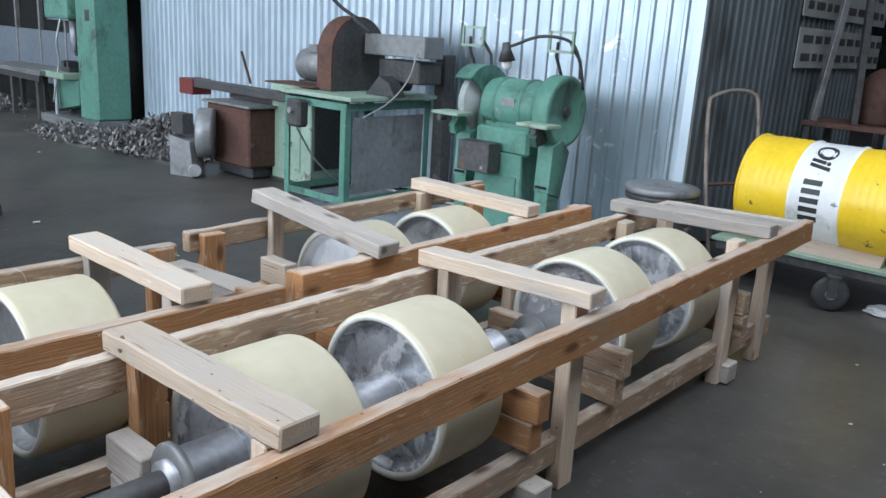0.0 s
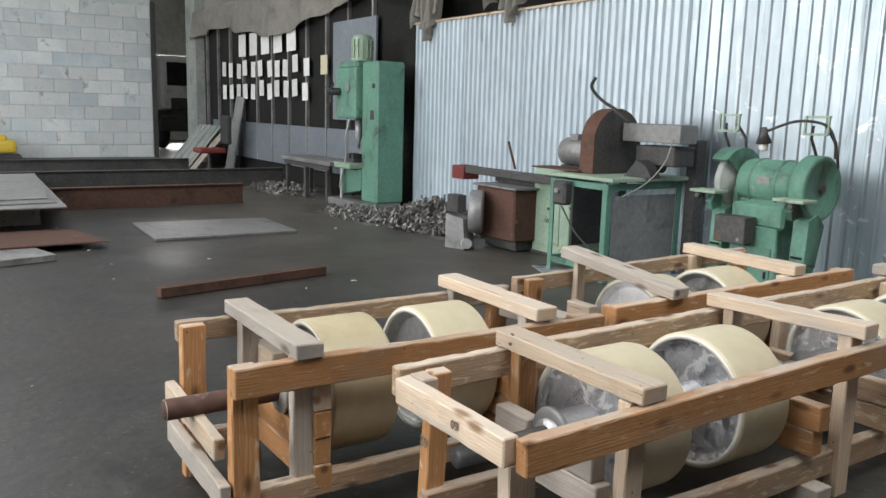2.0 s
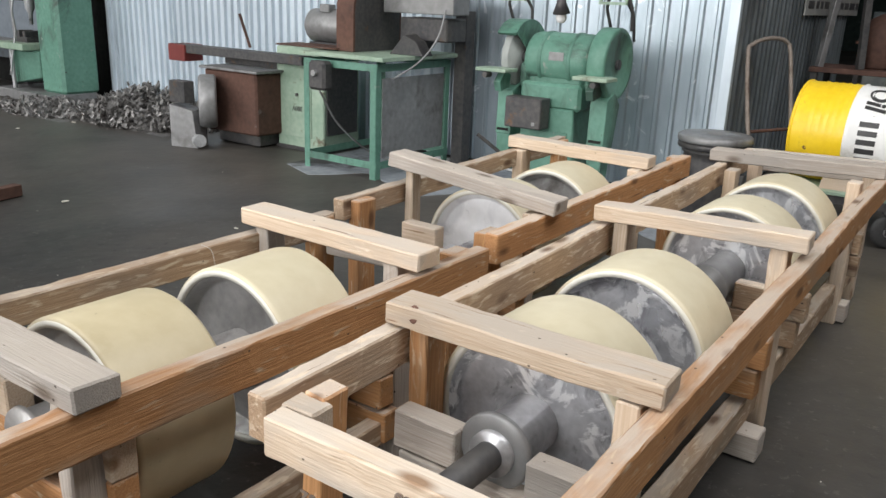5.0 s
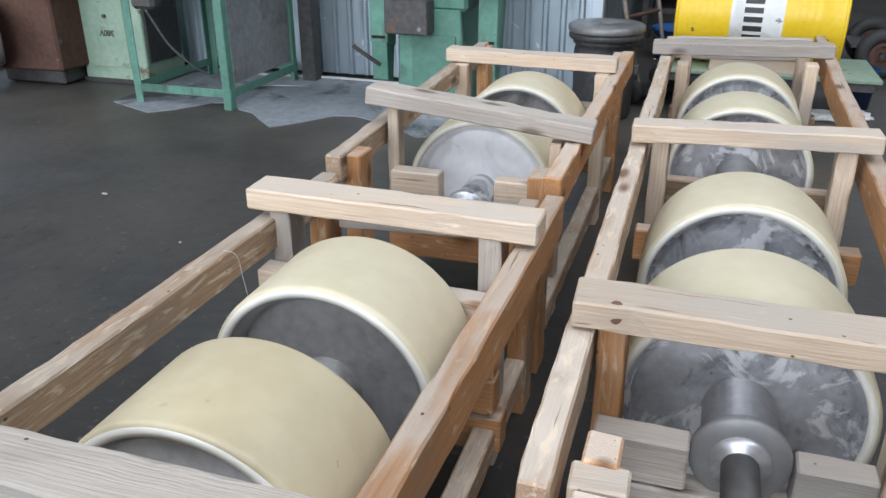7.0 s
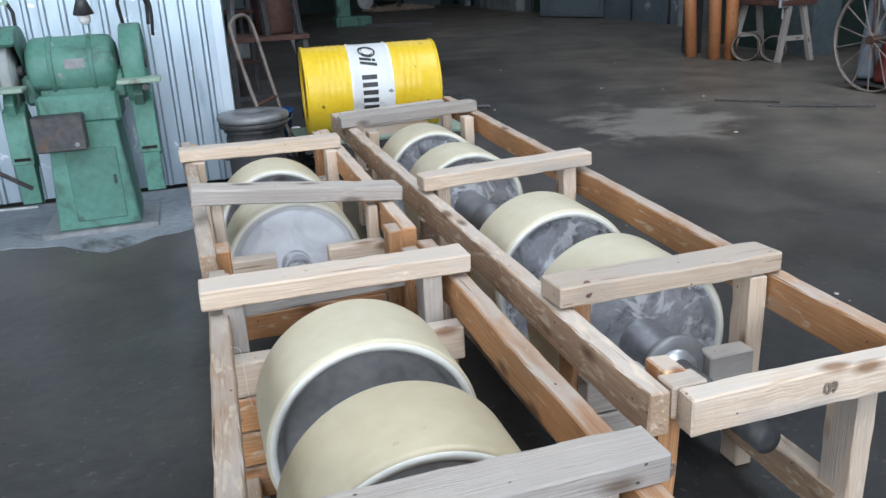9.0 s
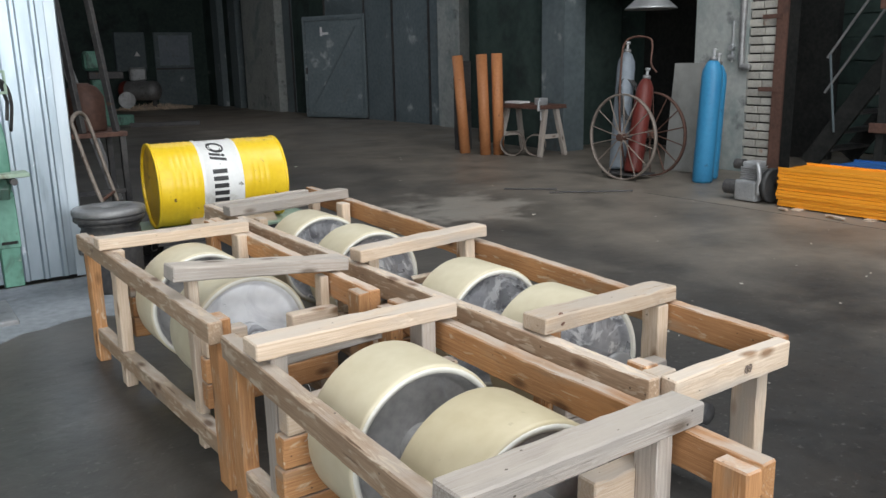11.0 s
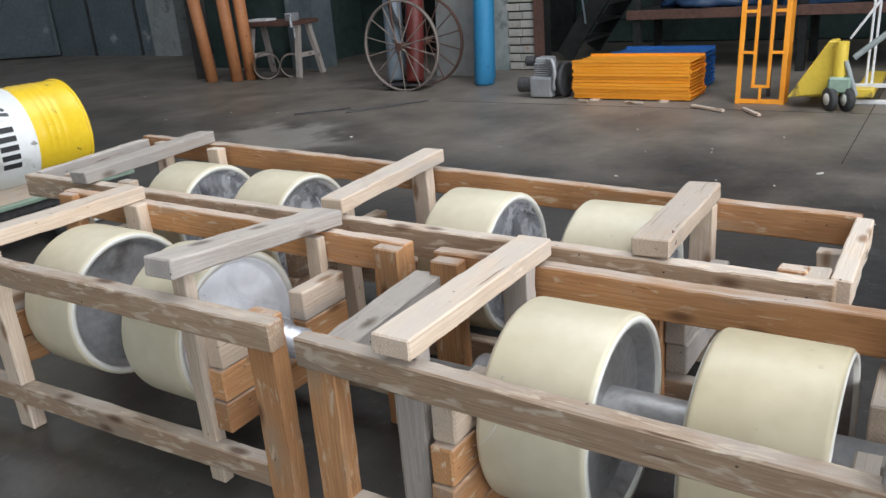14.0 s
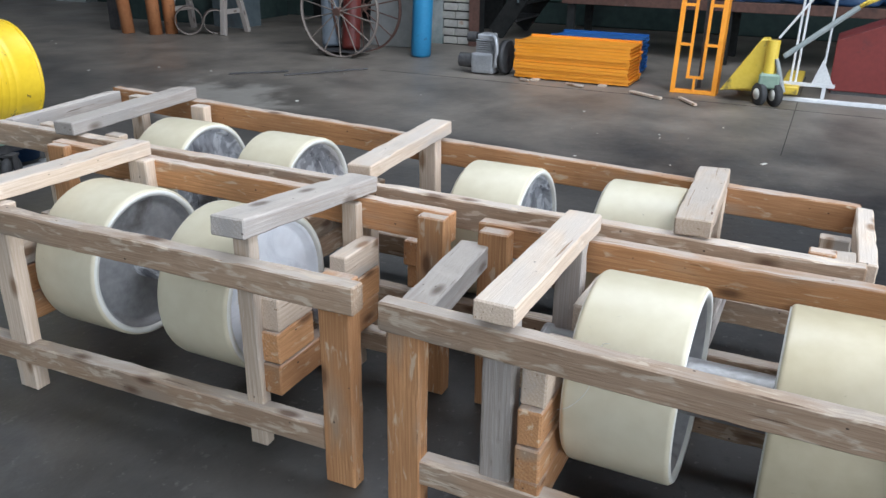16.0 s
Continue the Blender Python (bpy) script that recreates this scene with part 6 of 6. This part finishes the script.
def welding_trolley():
    ob = thing("cylinder_trolley", (3.9, 5.9, 0), "gas cylinder trolley with two large spoked wheels", "trolley")
    R = 0.485
    for k, (x, y, yaw) in enumerate(((3.66, 5.78, 1), (4.16, 5.79, 1))):
        m = pose(x, y, R, 0, 90, 0)
        m = pose(x, y, R, 0, 0, yaw) @ pose(0, 0, 0, 0, 90, 0)
        n = 64
        w = part("wheel_rim", lathe([(R - 0.018, -0.02), (R, -0.02), (R, 0.02), (R - 0.018, 0.02)], n, None, True), RUST if k else IRON, ob, "flat steel wheel rim", m, True)
        part("hub", rod((0, 0, -0.06), (0, 0, 0.06), 0.04, 18), RUST, w, "", m)
        for s in range(14):
            a = 2 * math.pi * s / 14
            zoff = 0.03 if s % 2 else -0.03
            part("spoke", rod((0.035 * math.cos(a), 0.035 * math.sin(a), zoff), ((R - 0.01) * math.cos(a), (R - 0.01) * math.sin(a), 0), 0.007, 8), RUST if k else IRON, w, "", m)
    part("axle", rod((3.66, 5.78, R), (4.16, 5.79, R), 0.02), DARK, ob)
    part("frame", tube(curve_points([(3.85, 5.9, 0.1), (3.85, 6.0, 0.6), (3.95, 6.1, 1.2), (4.05, 6.12, 1.55), (4.1, 5.8, 1.56), (3.98, 5.68, 1.3), (3.92, 5.55, 1.2)], 40), 0.012), RUST, ob, "bent trolley handle", None, True)
    part("foot_plate", box(0.35, 0.5, 0.02, 0.002, (3.85, 5.85, 0.06)), DARK, ob)


welding_trolley()


def gas_cylinder(p, q, r, body, label, cap=None):
    p, q = Vector(p), Vector(q)
    d = q - p
    L = d.length
    m = Matrix.Translation(p) @ d.to_track_quat("Z", "Y").to_matrix().to_4x4()
    ob = thing("gas_cylinder", p, label, "gas cylinder", "gas cylinders")
    part("body", lathe([(0, 0.0), (r * 0.9, 0.0), (r, 0.03), (r, L - 0.18), (r * 0.93, L - 0.11), (r * 0.6, L - 0.03), (0.035, L), (0, L)], 32), body, ob, "", m, True)
    part("neck_ring", lathe([(0.03, L - 0.01), (0.045, L - 0.01), (0.045, L + 0.03), (0.03, L + 0.03)], 20, None, True), cap or PLATE, ob, "", m, True)
    v = part("valve", rod((0, 0, L), (0, 0, L + 0.10), 0.016, 12), ALU, ob, "brass valve", m)
    part("hand_wheel", rod((0, 0, L + 0.10), (0, 0, L + 0.12), 0.03, 14), cap or ALU, v, "", m)
    return ob


gas_cylinder((4.17, 5.06, 0), (4.21, 5.02, 1.32), 0.11, CYAN, "scuffed blue gas cylinder standing by the pier")
gas_cylinder((4.46, 5.20, 0), (4.49, 5.17, 1.27), 0.105, CYAN, "light blue gas cylinder standing behind another")
gas_cylinder((3.78, 5.72, 0.08), (4.12, 5.86, 1.12), 0.10, RED, "short red gas cylinder tilted on the trolley")
gas_cylinder((3.86, 6.02, 0.08), (4.18, 6.22, 1.42), 0.105, PANEL_GREY, "dull grey-blue gas cylinder tilted on the trolley")
hose = join(*[tube([(3.98 + 0.10 * math.cos(a) + 0.02 * k, 6.0 + 0.13 * math.sin(a), 0.88 + 0.24 * math.sin(a + 0.6)) for a in [2 * math.pi * i / 28 for i in range(29)]], 0.008, 6) for k in range(4)])
tagged(part("gas_hose", hose, RUBBER, None, "", None, True), "coiled black gas hose hung on the trolley", "hose")
tagged(part("sheet_board", box(0.02, 0.56, 1.28, 0.002), CONCRETE, None, "", pose(4.72, 5.72, 0.645, 0, 6, 0)), "pale grey sheet leaning behind the blue cylinders", "sheet")
reducer = part("regulator", join(rod((5.185, 5.5, 1.28), (5.185, 5.5, 1.75), 0.012), rod((5.185, 5.46, 1.34), (5.185, 5.54, 1.34), 0.03), rod((5.2, 5.5, 1.45), (5.14, 5.5, 1.45), 0.035)), ALU)
tagged(reducer, "gas regulator on a thin pipe at the pier", "regulator")
lampsh = part("ceiling_lamp", lathe([(0.0, 0.3), (0.05, 0.3), (0.10, 0.2), (0.30, 0.03), (0.33, 0), (0.31, 0), (0.09, 0.18), (0, 0.2)], 36), ALU, None, "", pose(5.0, 6.6, 1.95), True)
lamp_rod = part("stem", rod((5.0, 6.6, 2.2), (5.0, 6.6, ROOF), 0.01), DARK, lampsh)
tagged(lampsh, "grey metal pendant lamp shade hanging from the roof", "lamp")


# ---- pump, stacked frames ----
def pump():
    ob = thing("compressor_pump", (3.52, 4.02, 0), "cast aluminium compressor pump with a black flywheel", "pump")
    part("crankcase", box(0.26, 0.24, 0.20, 0.03, (3.55, 4.0, 0.11), 0, 2), ALU, ob)
    for k in range(6):
        part("fin", box(0.2 - 0.008 * (k % 2), 0.16, 0.010, 0.002, (3.55, 4.0, 0.225 + k * 0.02)), ALU, ob)
    part("head", box(0.16, 0.15, 0.05, 0.01, (3.55, 4.0, 0.355)), ALU, ob)
    part("filter", rod((3.55, 4.1, 0.34), (3.55, 4.2, 0.34), 0.05, 20), DARK, ob)
    part("manifold", tube(curve_points([(3.44, 3.92, 0.35), (3.40, 3.86, 0.36), (3.40, 3.84, 0.25), (3.42, 3.86, 0.08)], 16), 0.022, 10), ALU, ob, "", None, True)
    part("flywheel", lathe([(0.02, -0.03), (0.06, -0.03), (0.14, -0.02), (0.16, -0.03), (0.16, 0.03), (0.14, 0.02), (0.06, 0.03), (0.02, 0.03)], 36), RUBBER, ob, "black flywheel", pose(3.55, 3.80, 0.17, 90), True)
    part("motor_end", rod((3.5, 4.12, 0.12), (3.5, 4.26, 0.12), 0.07, 24), DARK, ob)


pump()


def channel_stack(x0, x1, y0, y1, n, material, name, label, group):
    for k in range(n):
        dx, dy = random.uniform(-0.012, 0.012), random.uniform(-0.012, 0.012)
        z, t = k * 0.0295, 0.027
        sec = [(0, 0), (x1 - x0, 0), (x1 - x0, t), (x1 - x0 - 0.008, t), (x1 - x0 - 0.008, 0.006), (0.008, 0.006), (0.008, t), (0, t)]
        ob = part(name, prism(sec, y1 - y0, "y", 0.0), material, None, "", pose(x0 + dx, y0 + dy, z + 0.014))
        tagged(ob, label, "steel tray", group)


for y in (2.75, 3.4):
    tagged(slab("timber_bearer", (3.36, y, 0), (3.9, y + 0.07, 0.013), PINE), "thin pale timber bearer under the orange stack", "timber", "stack bearers")
channel_stack(3.42, 3.88, 2.56, 3.66, 12, ORANGE, "steel_tray", "orange painted folded steel panel in a stack", "orange panel stack")
channel_stack(3.98, 4.4, 2.62, 3.50, 12, BLUE, "steel_tray", "blue painted folded steel panel in a stack", "blue panel stack")


def orange_frame():
    ob = thing("shelf_frame", (3.5, 1.98, 0), "tall orange welded steel frame leaning back upright", "frame")
    m = pose(3.42, 1.79, 0, 0, 8, 0)
    H, Wd, D = 1.75, 0.39, 0.16
    for y in (0.02, Wd - 0.02):
        part("upright", join(box(0.012, 0.04, H, 0.001, (0, y, H / 2)), box(D, 0.006, H, 0.001, (D / 2, y + (0.018 if y > 0.1 else -0.018), H / 2))), ORANGE, ob, "", m)
    for y in (0.135, 0.255):
        part("inner_bar", box(0.02, 0.025, H - 0.17, 0.001, (0.0, y, (H - 0.17) / 2 + 0.14)), ORANGE, ob, "", m)
    part("foot_bar", box(D, Wd, 0.035, 0.002, (D / 2, Wd / 2, 0.02)), ORANGE, ob, "", m)
    part("bottom_bar", box(0.02, 0.15, 0.025, 0.001, (0, 0.195, 0.145)), ORANGE, ob, "", m)
    part("stub", box(0.02, 0.02, 0.12, 0.001, (0, 0.195, 0.08)), ORANGE, ob, "", m)
    for z in (0.42, 0.75, 1.08, 1.41):
        for y in (0.077, 0.313):
            part("tie", box(0.02, 0.10, 0.025, 0.001, (0, y, z)), ORANGE, ob, "", m)
    part("top_bar", box(0.03, Wd, 0.035, 0.002, (0, Wd / 2, H)), ORANGE, ob, "", m)
    part("back_prop", box(0.03, 0.03, 1.72, 0, (0.36, 0.2, 0.86)), DARK, ob, "", pose(3.42, 1.79, 0))


orange_frame()


def pallet_jack():
    ob = thing("pallet_jack", (3.35, 1.35, 0), "worn yellow hand pallet truck with a long pale handle", "pallet truck")
    for y in (1.30, 1.42):
        w = part("wheel", lathe([(0.03, -0.025), (0.085, -0.025), (0.092, -0.015), (0.092, 0.015), (0.085, 0.025), (0.03, 0.025)], 32), RUBBER, ob, "", pose(3.22, y, 0.092, 90, 0, 35), True)
        part("hub", lathe([(0, -0.03), (0.045, -0.03), (0.05, 0.0), (0.045, 0.03), (0, 0.03)], 24), RIM, w, "pale wheel hub", pose(3.22, y, 0.092, 90, 0, 35), True)
    part("steer_block", box(0.14, 0.16, 0.12, 0.015, (3.26, 1.36, 0.20)), PALE_GREEN, ob)
    part("ram", rod((3.27, 1.37, 0.24), (3.27, 1.37, 0.52), 0.05, 20), JACK_YELLOW, ob)
    part("body", prism([(0.0, 0.12), (0.34, 0.08), (0.30, 0.14), (0.06, 0.52), (0.0, 0.52)], 0.18, "x", 0.008), JACK_YELLOW, ob, "worn yellow body plate", pose(3.30, 1.41, 0))
    for y in (1.22, 1.58):
        part("fork", box(1.0, 0.15, 0.05, 0.01, (4.0, y, 0.09)), JACK_YELLOW, ob)
    part("fork_bridge", box(0.12, 0.52, 0.07, 0.01, (3.5, 1.4, 0.10)), JACK_YELLOW, ob)
    h = part("handle", rod((3.26, 1.28, 0.40), (3.36, 0.80, 0.80), 0.022, 14), PALE_WALL, ob, "long pale handle")
    part("grip", tube(curve_points([(3.36, 0.80, 0.80), (3.30, 0.74, 0.84), (3.32, 0.66, 0.88), (3.44, 0.66, 0.88), (3.46, 0.74, 0.84), (3.38, 0.80, 0.80)], 24), 0.014), JACK_YELLOW, h, "yellow loop grip", None, True)
    part("linkage", rod((3.24, 1.33, 0.38), (3.22, 1.24, 0.12), 0.018), PALE_WALL, ob)


pallet_jack()


def white_stand():
    ob = thing("white_stand", (3.6, 1.0, 0), "thin white steel stand with triangular feet", "stand")
    for y in (1.22, 1.18, 0.98):
        part("upright", rod((3.62, y, 0.12), (3.66, y - 0.02, 1.5), 0.010, 8), PAPER, ob)
    part("brace", rod((3.62, 1.36, 0.5), (3.64, 1.0, 1.05), 0.010, 8), PAPER, ob)
    part("foot", prism([(-0.10, 0), (0.08, 0), (0.01, 0.22)], 0.012, "x"), PAPER, ob, "white triangular foot plate", pose(3.6, 0.98, 0.13))
    part("foot_bar", box(0.03, 0.46, 0.03, 0.002, (3.61, 1.1, 0.135)), PAPER, ob)
    part("rail", box(0.05, 1.3, 0.03, 0.002, (3.55, 0.75, 0.016)), PAPER, ob, "white bar on the floor")
    for y in (0.95, 1.28):
        part("stub", box(0.03, 0.03, 0.1, 0, (3.61, y, 0.07)), PAPER, ob)


white_stand()


def red_chest():
    ob = thing("red_chest", (4.3, 0.5, 0), "dark red steel chest with a sloping grey lid", "chest")
    part("body", prism([(-0.2, 0.03), (0.92, 0.03), (0.92, 0.46), (0.55, 0.62), (-0.2, 0.36)], 0.6, "x", 0.004), BOX_RED, ob, "", pose(4.05, 0, 0))
    part("lid", box(0.68, 0.85, 0.02, 0.002), PANEL_GREY, ob, "sloping grey lid", pose(4.34, 0.16, 0.51, 19.5))
    part("handle", rod((4.035, 0.18, 0.30), (4.035, 0.42, 0.31), 0.012, 8), PALE_WALL, ob)
    part("plinth", box(0.58, 1.08, 0.03, 0, (4.35, 0.36, 0.015)), DARK, ob)


red_chest()


# ---- staircase and rack in the dark bay ----
def staircase():
    ob = thing("staircase", (6.3, 4.4, 0), "dark green steel staircase with an open handrail, steps darkened for the unlit bay", "stairs")
    y0, y1, z1 = 4.95, 2.6, 3.4
    # stringers and treads coloured near-black to hold the bay's shade
    for x in (6.05, 6.95):
        beam("stringer", (x, y0, 0.05), (x, y1, z1), 0.05, 0.22, NEAR_BLACK, ob, "", 0.003, 0)
    n = 15
    for k in range(1, n):
        t = k / n
        part("tread", box(0.86, 0.24, 0.03, 0.002, (6.5, y0 + (y1 - y0) * t, z1 * t)), DARK, ob)
    for k in (2, 6, 10, 14):
        t = k / n
        yy, zz = y0 + (y1 - y0) * t, z1 * t
        part("baluster", rod((6.0, yy, zz), (6.0, yy + 0.12, zz + 0.9), 0.014, 8), DOOR, ob)
    for dz in (0.9, 0.5):
        part("handrail", rod((6.0, y0 + (y1 - y0) * 0.12 + 0.12, z1 * 0.12 + dz), (6.0, y1 + 0.15, z1 + dz), 0.016, 8), PLATE, ob)


staircase()
boards = structure(new("wall_boarding"), "dark green boarded wall", "wall")
WORLD_OF[boards] = Matrix()
for k in range(20):
    slab("board", (EX + 0.84, SOUTH + 0.05, 0.02 + k * 0.31), (EX + 0.88, 6.2, 0.315 + k * 0.31), PLASTER, boards)


def rack():
    ob = thing("pallet_rack", (5.6, 1.6, 0), "dark steel rack with a deep shelf", "rack")
    for y in (-1.4, 0.3, 2.0, 3.7):
        for x in (5.25, 5.95):
            part("post", box(0.08, 0.08, 2.2, 0.004, (x, y, 1.1)), NEAR_BLACK, ob)
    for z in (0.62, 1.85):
        part("shelf", box(0.8, 5.3, 0.06, 0.004, (5.6, 1.15, z)), NEAR_BLACK, ob)
        part("edge_beam", box(0.05, 5.3, 0.10, 0.004, (5.2, 1.15, z - 0.02)), RUST, ob)


rack()


def tarp(cx_, cy_, cz, sx, sy, sz, seed):
    bm = bmesh.new()
    bmesh.ops.create_icosphere(bm, subdivisions=4, radius=1)
    for v in bm.verts:
        n = noise.noise(v.co * 2.2 + Vector((seed, 0, 0))) * 0.35 + noise.noise(v.co * 6 + Vector((seed, 4, 0))) * 0.14
        c = v.co * (1 + n)
        v.co = Vector((cx_ + c.x * sx, cy_ + c.y * sy, cz + max(-0.45, c.z) * sz))
    return bm


for k in range(4):
    tagged(part("blue_sack", tarp(5.55, 2.9 - k * 0.95, 0.74, 0.34, 0.52, 0.20, k * 3.7), PLASTIC_BLUE, None, "", None, True), "crumpled dark blue plastic sack on the rack", "sack", "blue sacks")

# unseen slab and edge channel added overhead to keep the stair bay dark
structure(slab("mezzanine", (5.0, SOUTH, 3.42), (EX + 0.82, 2.55, 3.62), CONCRETE), "added grey concrete slab, out of view, that shades the stair bay", "gallery")
structure(slab("trim_channel", (4.94, SOUTH, 3.36), (4.998, 2.56, 3.66), RUST), "rusty steel channel edging the added shading slab", "trim")

# ---- floor: pale slabs, litter ----
APRON = surf("pale_apron", (0.19, 0.21, 0.23), (0.31, 0.335, 0.36), (0.6, 0.85), 0, 1.6, (1, 1, 1), 0.3, [((0.06, 0.06, 0.06), (1.5, (1, 1, 1), 0.8), 0.55, 0.08), ((0.32, 0.345, 0.37), 2.5, 0.62, 0.10)], 0, 14.0)
edge = [(-5.1, 5.1)] + [(-5.1 + 2.95 * k / 24, 4.03 - 0.12 * math.sin(k * 0.8) - 0.25 * noise.noise(Vector((k * 0.45, 2, 0)))) for k in range(25)] + [(-2.15, 5.1)]
structure(part("floor_apron", prism(edge, 0.006, "z"), APRON), "paler blue-grey concrete strip along the partition", "floor")

for k, (a_, b_) in enumerate((((3.1, -6), (3.16, 5)), ((1.6, 1.1), (4.9, 1.15)))):
    structure(beam("floor_joint", (*a_, 0.0), (*b_, 0.0), 0.004, 0.004, NEAR_BLACK, None, "", 0, 0), "thin dark joint between floor slabs", "floor")

DUST = surf("pale_litter", (0.45, 0.43, 0.38), (0.62, 0.59, 0.52), (0.8, 0.9), 0, 9, (1, 1, 1), 0.1)
crumbs = bmesh.new()
for _ in range(300):
    x, y = random.uniform(-11, 3.2), random.uniform(-3, 11)
    if -2.6 < x < -1.0 and 0.2 < y < 4.2:
        continue
    if y > 4.9 and x < -2.3:
        continue
    s = random.choice((0.003, 0.004, 0.005, 0.007, 0.010, 0.015))
    bmesh.ops.create_cube(crumbs, size=1, matrix=pose(x, y, 0.006 + s * 0.25, 0, 0, random.uniform(0, 360)) @ Matrix.Diagonal((s * random.uniform(0.8, 3), s, s * 0.5, 1)))
tagged(part("floor_litter", crumbs, DUST), "scattered pale chips and crumbs on the floor", "litter", kind="stuff")
for (x, y, L, a) in ((3.1, 2.32, 0.35, 60), (3.0, 1.95, 0.30, 35), (3.25, 3.0, 0.18, 80), (3.28, 3.5, 0.10, 70)):
    tagged(part("wood_offcut", box(L, 0.03, 0.02, 0.002, (0, 0, 0.018), 0.002), PINE, None, "", pose(x, y, 0, 0, 0, a)), "pale wood offcut lying on the floor", "offcut", "wood offcuts")
for (xa, ya, xb, yb) in ((2.4, 5.6, 3.1, 5.1), (2.2, 6.1, 2.6, 5.7)):
    tagged(part("steel_rod", rod((xa, ya, 0.016), (xb, yb, 0.016), 0.008, 8), DARK), "thin dark steel rod on the floor", "rod", "floor rods")
tagged(part("twine", tube(curve_points([(-2.452, 1.17, 0.579), (-2.435, 1.19, 0.56), (-2.432, 1.20, 0.50), (-2.43, 1.215, 0.44), (-2.425, 1.25, 0.39), (-2.42, 1.28, 0.37)], 30), 0.0006, 5), PAPER, None, "", None, True), "thin white twine hanging from the crate rail", "twine")
for path_ in ([(-5.0, 5.02, 0.014), (-4.6, 4.99, 0.014), (-4.0, 5.03, 0.014), (-3.5, 5.0, 0.014)],):
    tagged(part("floor_cable", tube(curve_points(path_, 30), 0.009, 6), PAPER, None, "", None, True), "pale cable lying along the foot of the partition", "cable")
for px_, py_, sx_, sy_, seed_ in ((-0.88, 4.96, 0.13, 0.08, 2.0), (-0.70, 5.02, 0.09, 0.06, 6.0)):
    tagged(part("crumpled_sheet", tarp(px_, py_, 0.016, sx_, sy_, 0.03, seed_), PAPER, None, "", None, True), "crumpled white plastic sheet on the floor", "litter", "crumpled sheets")
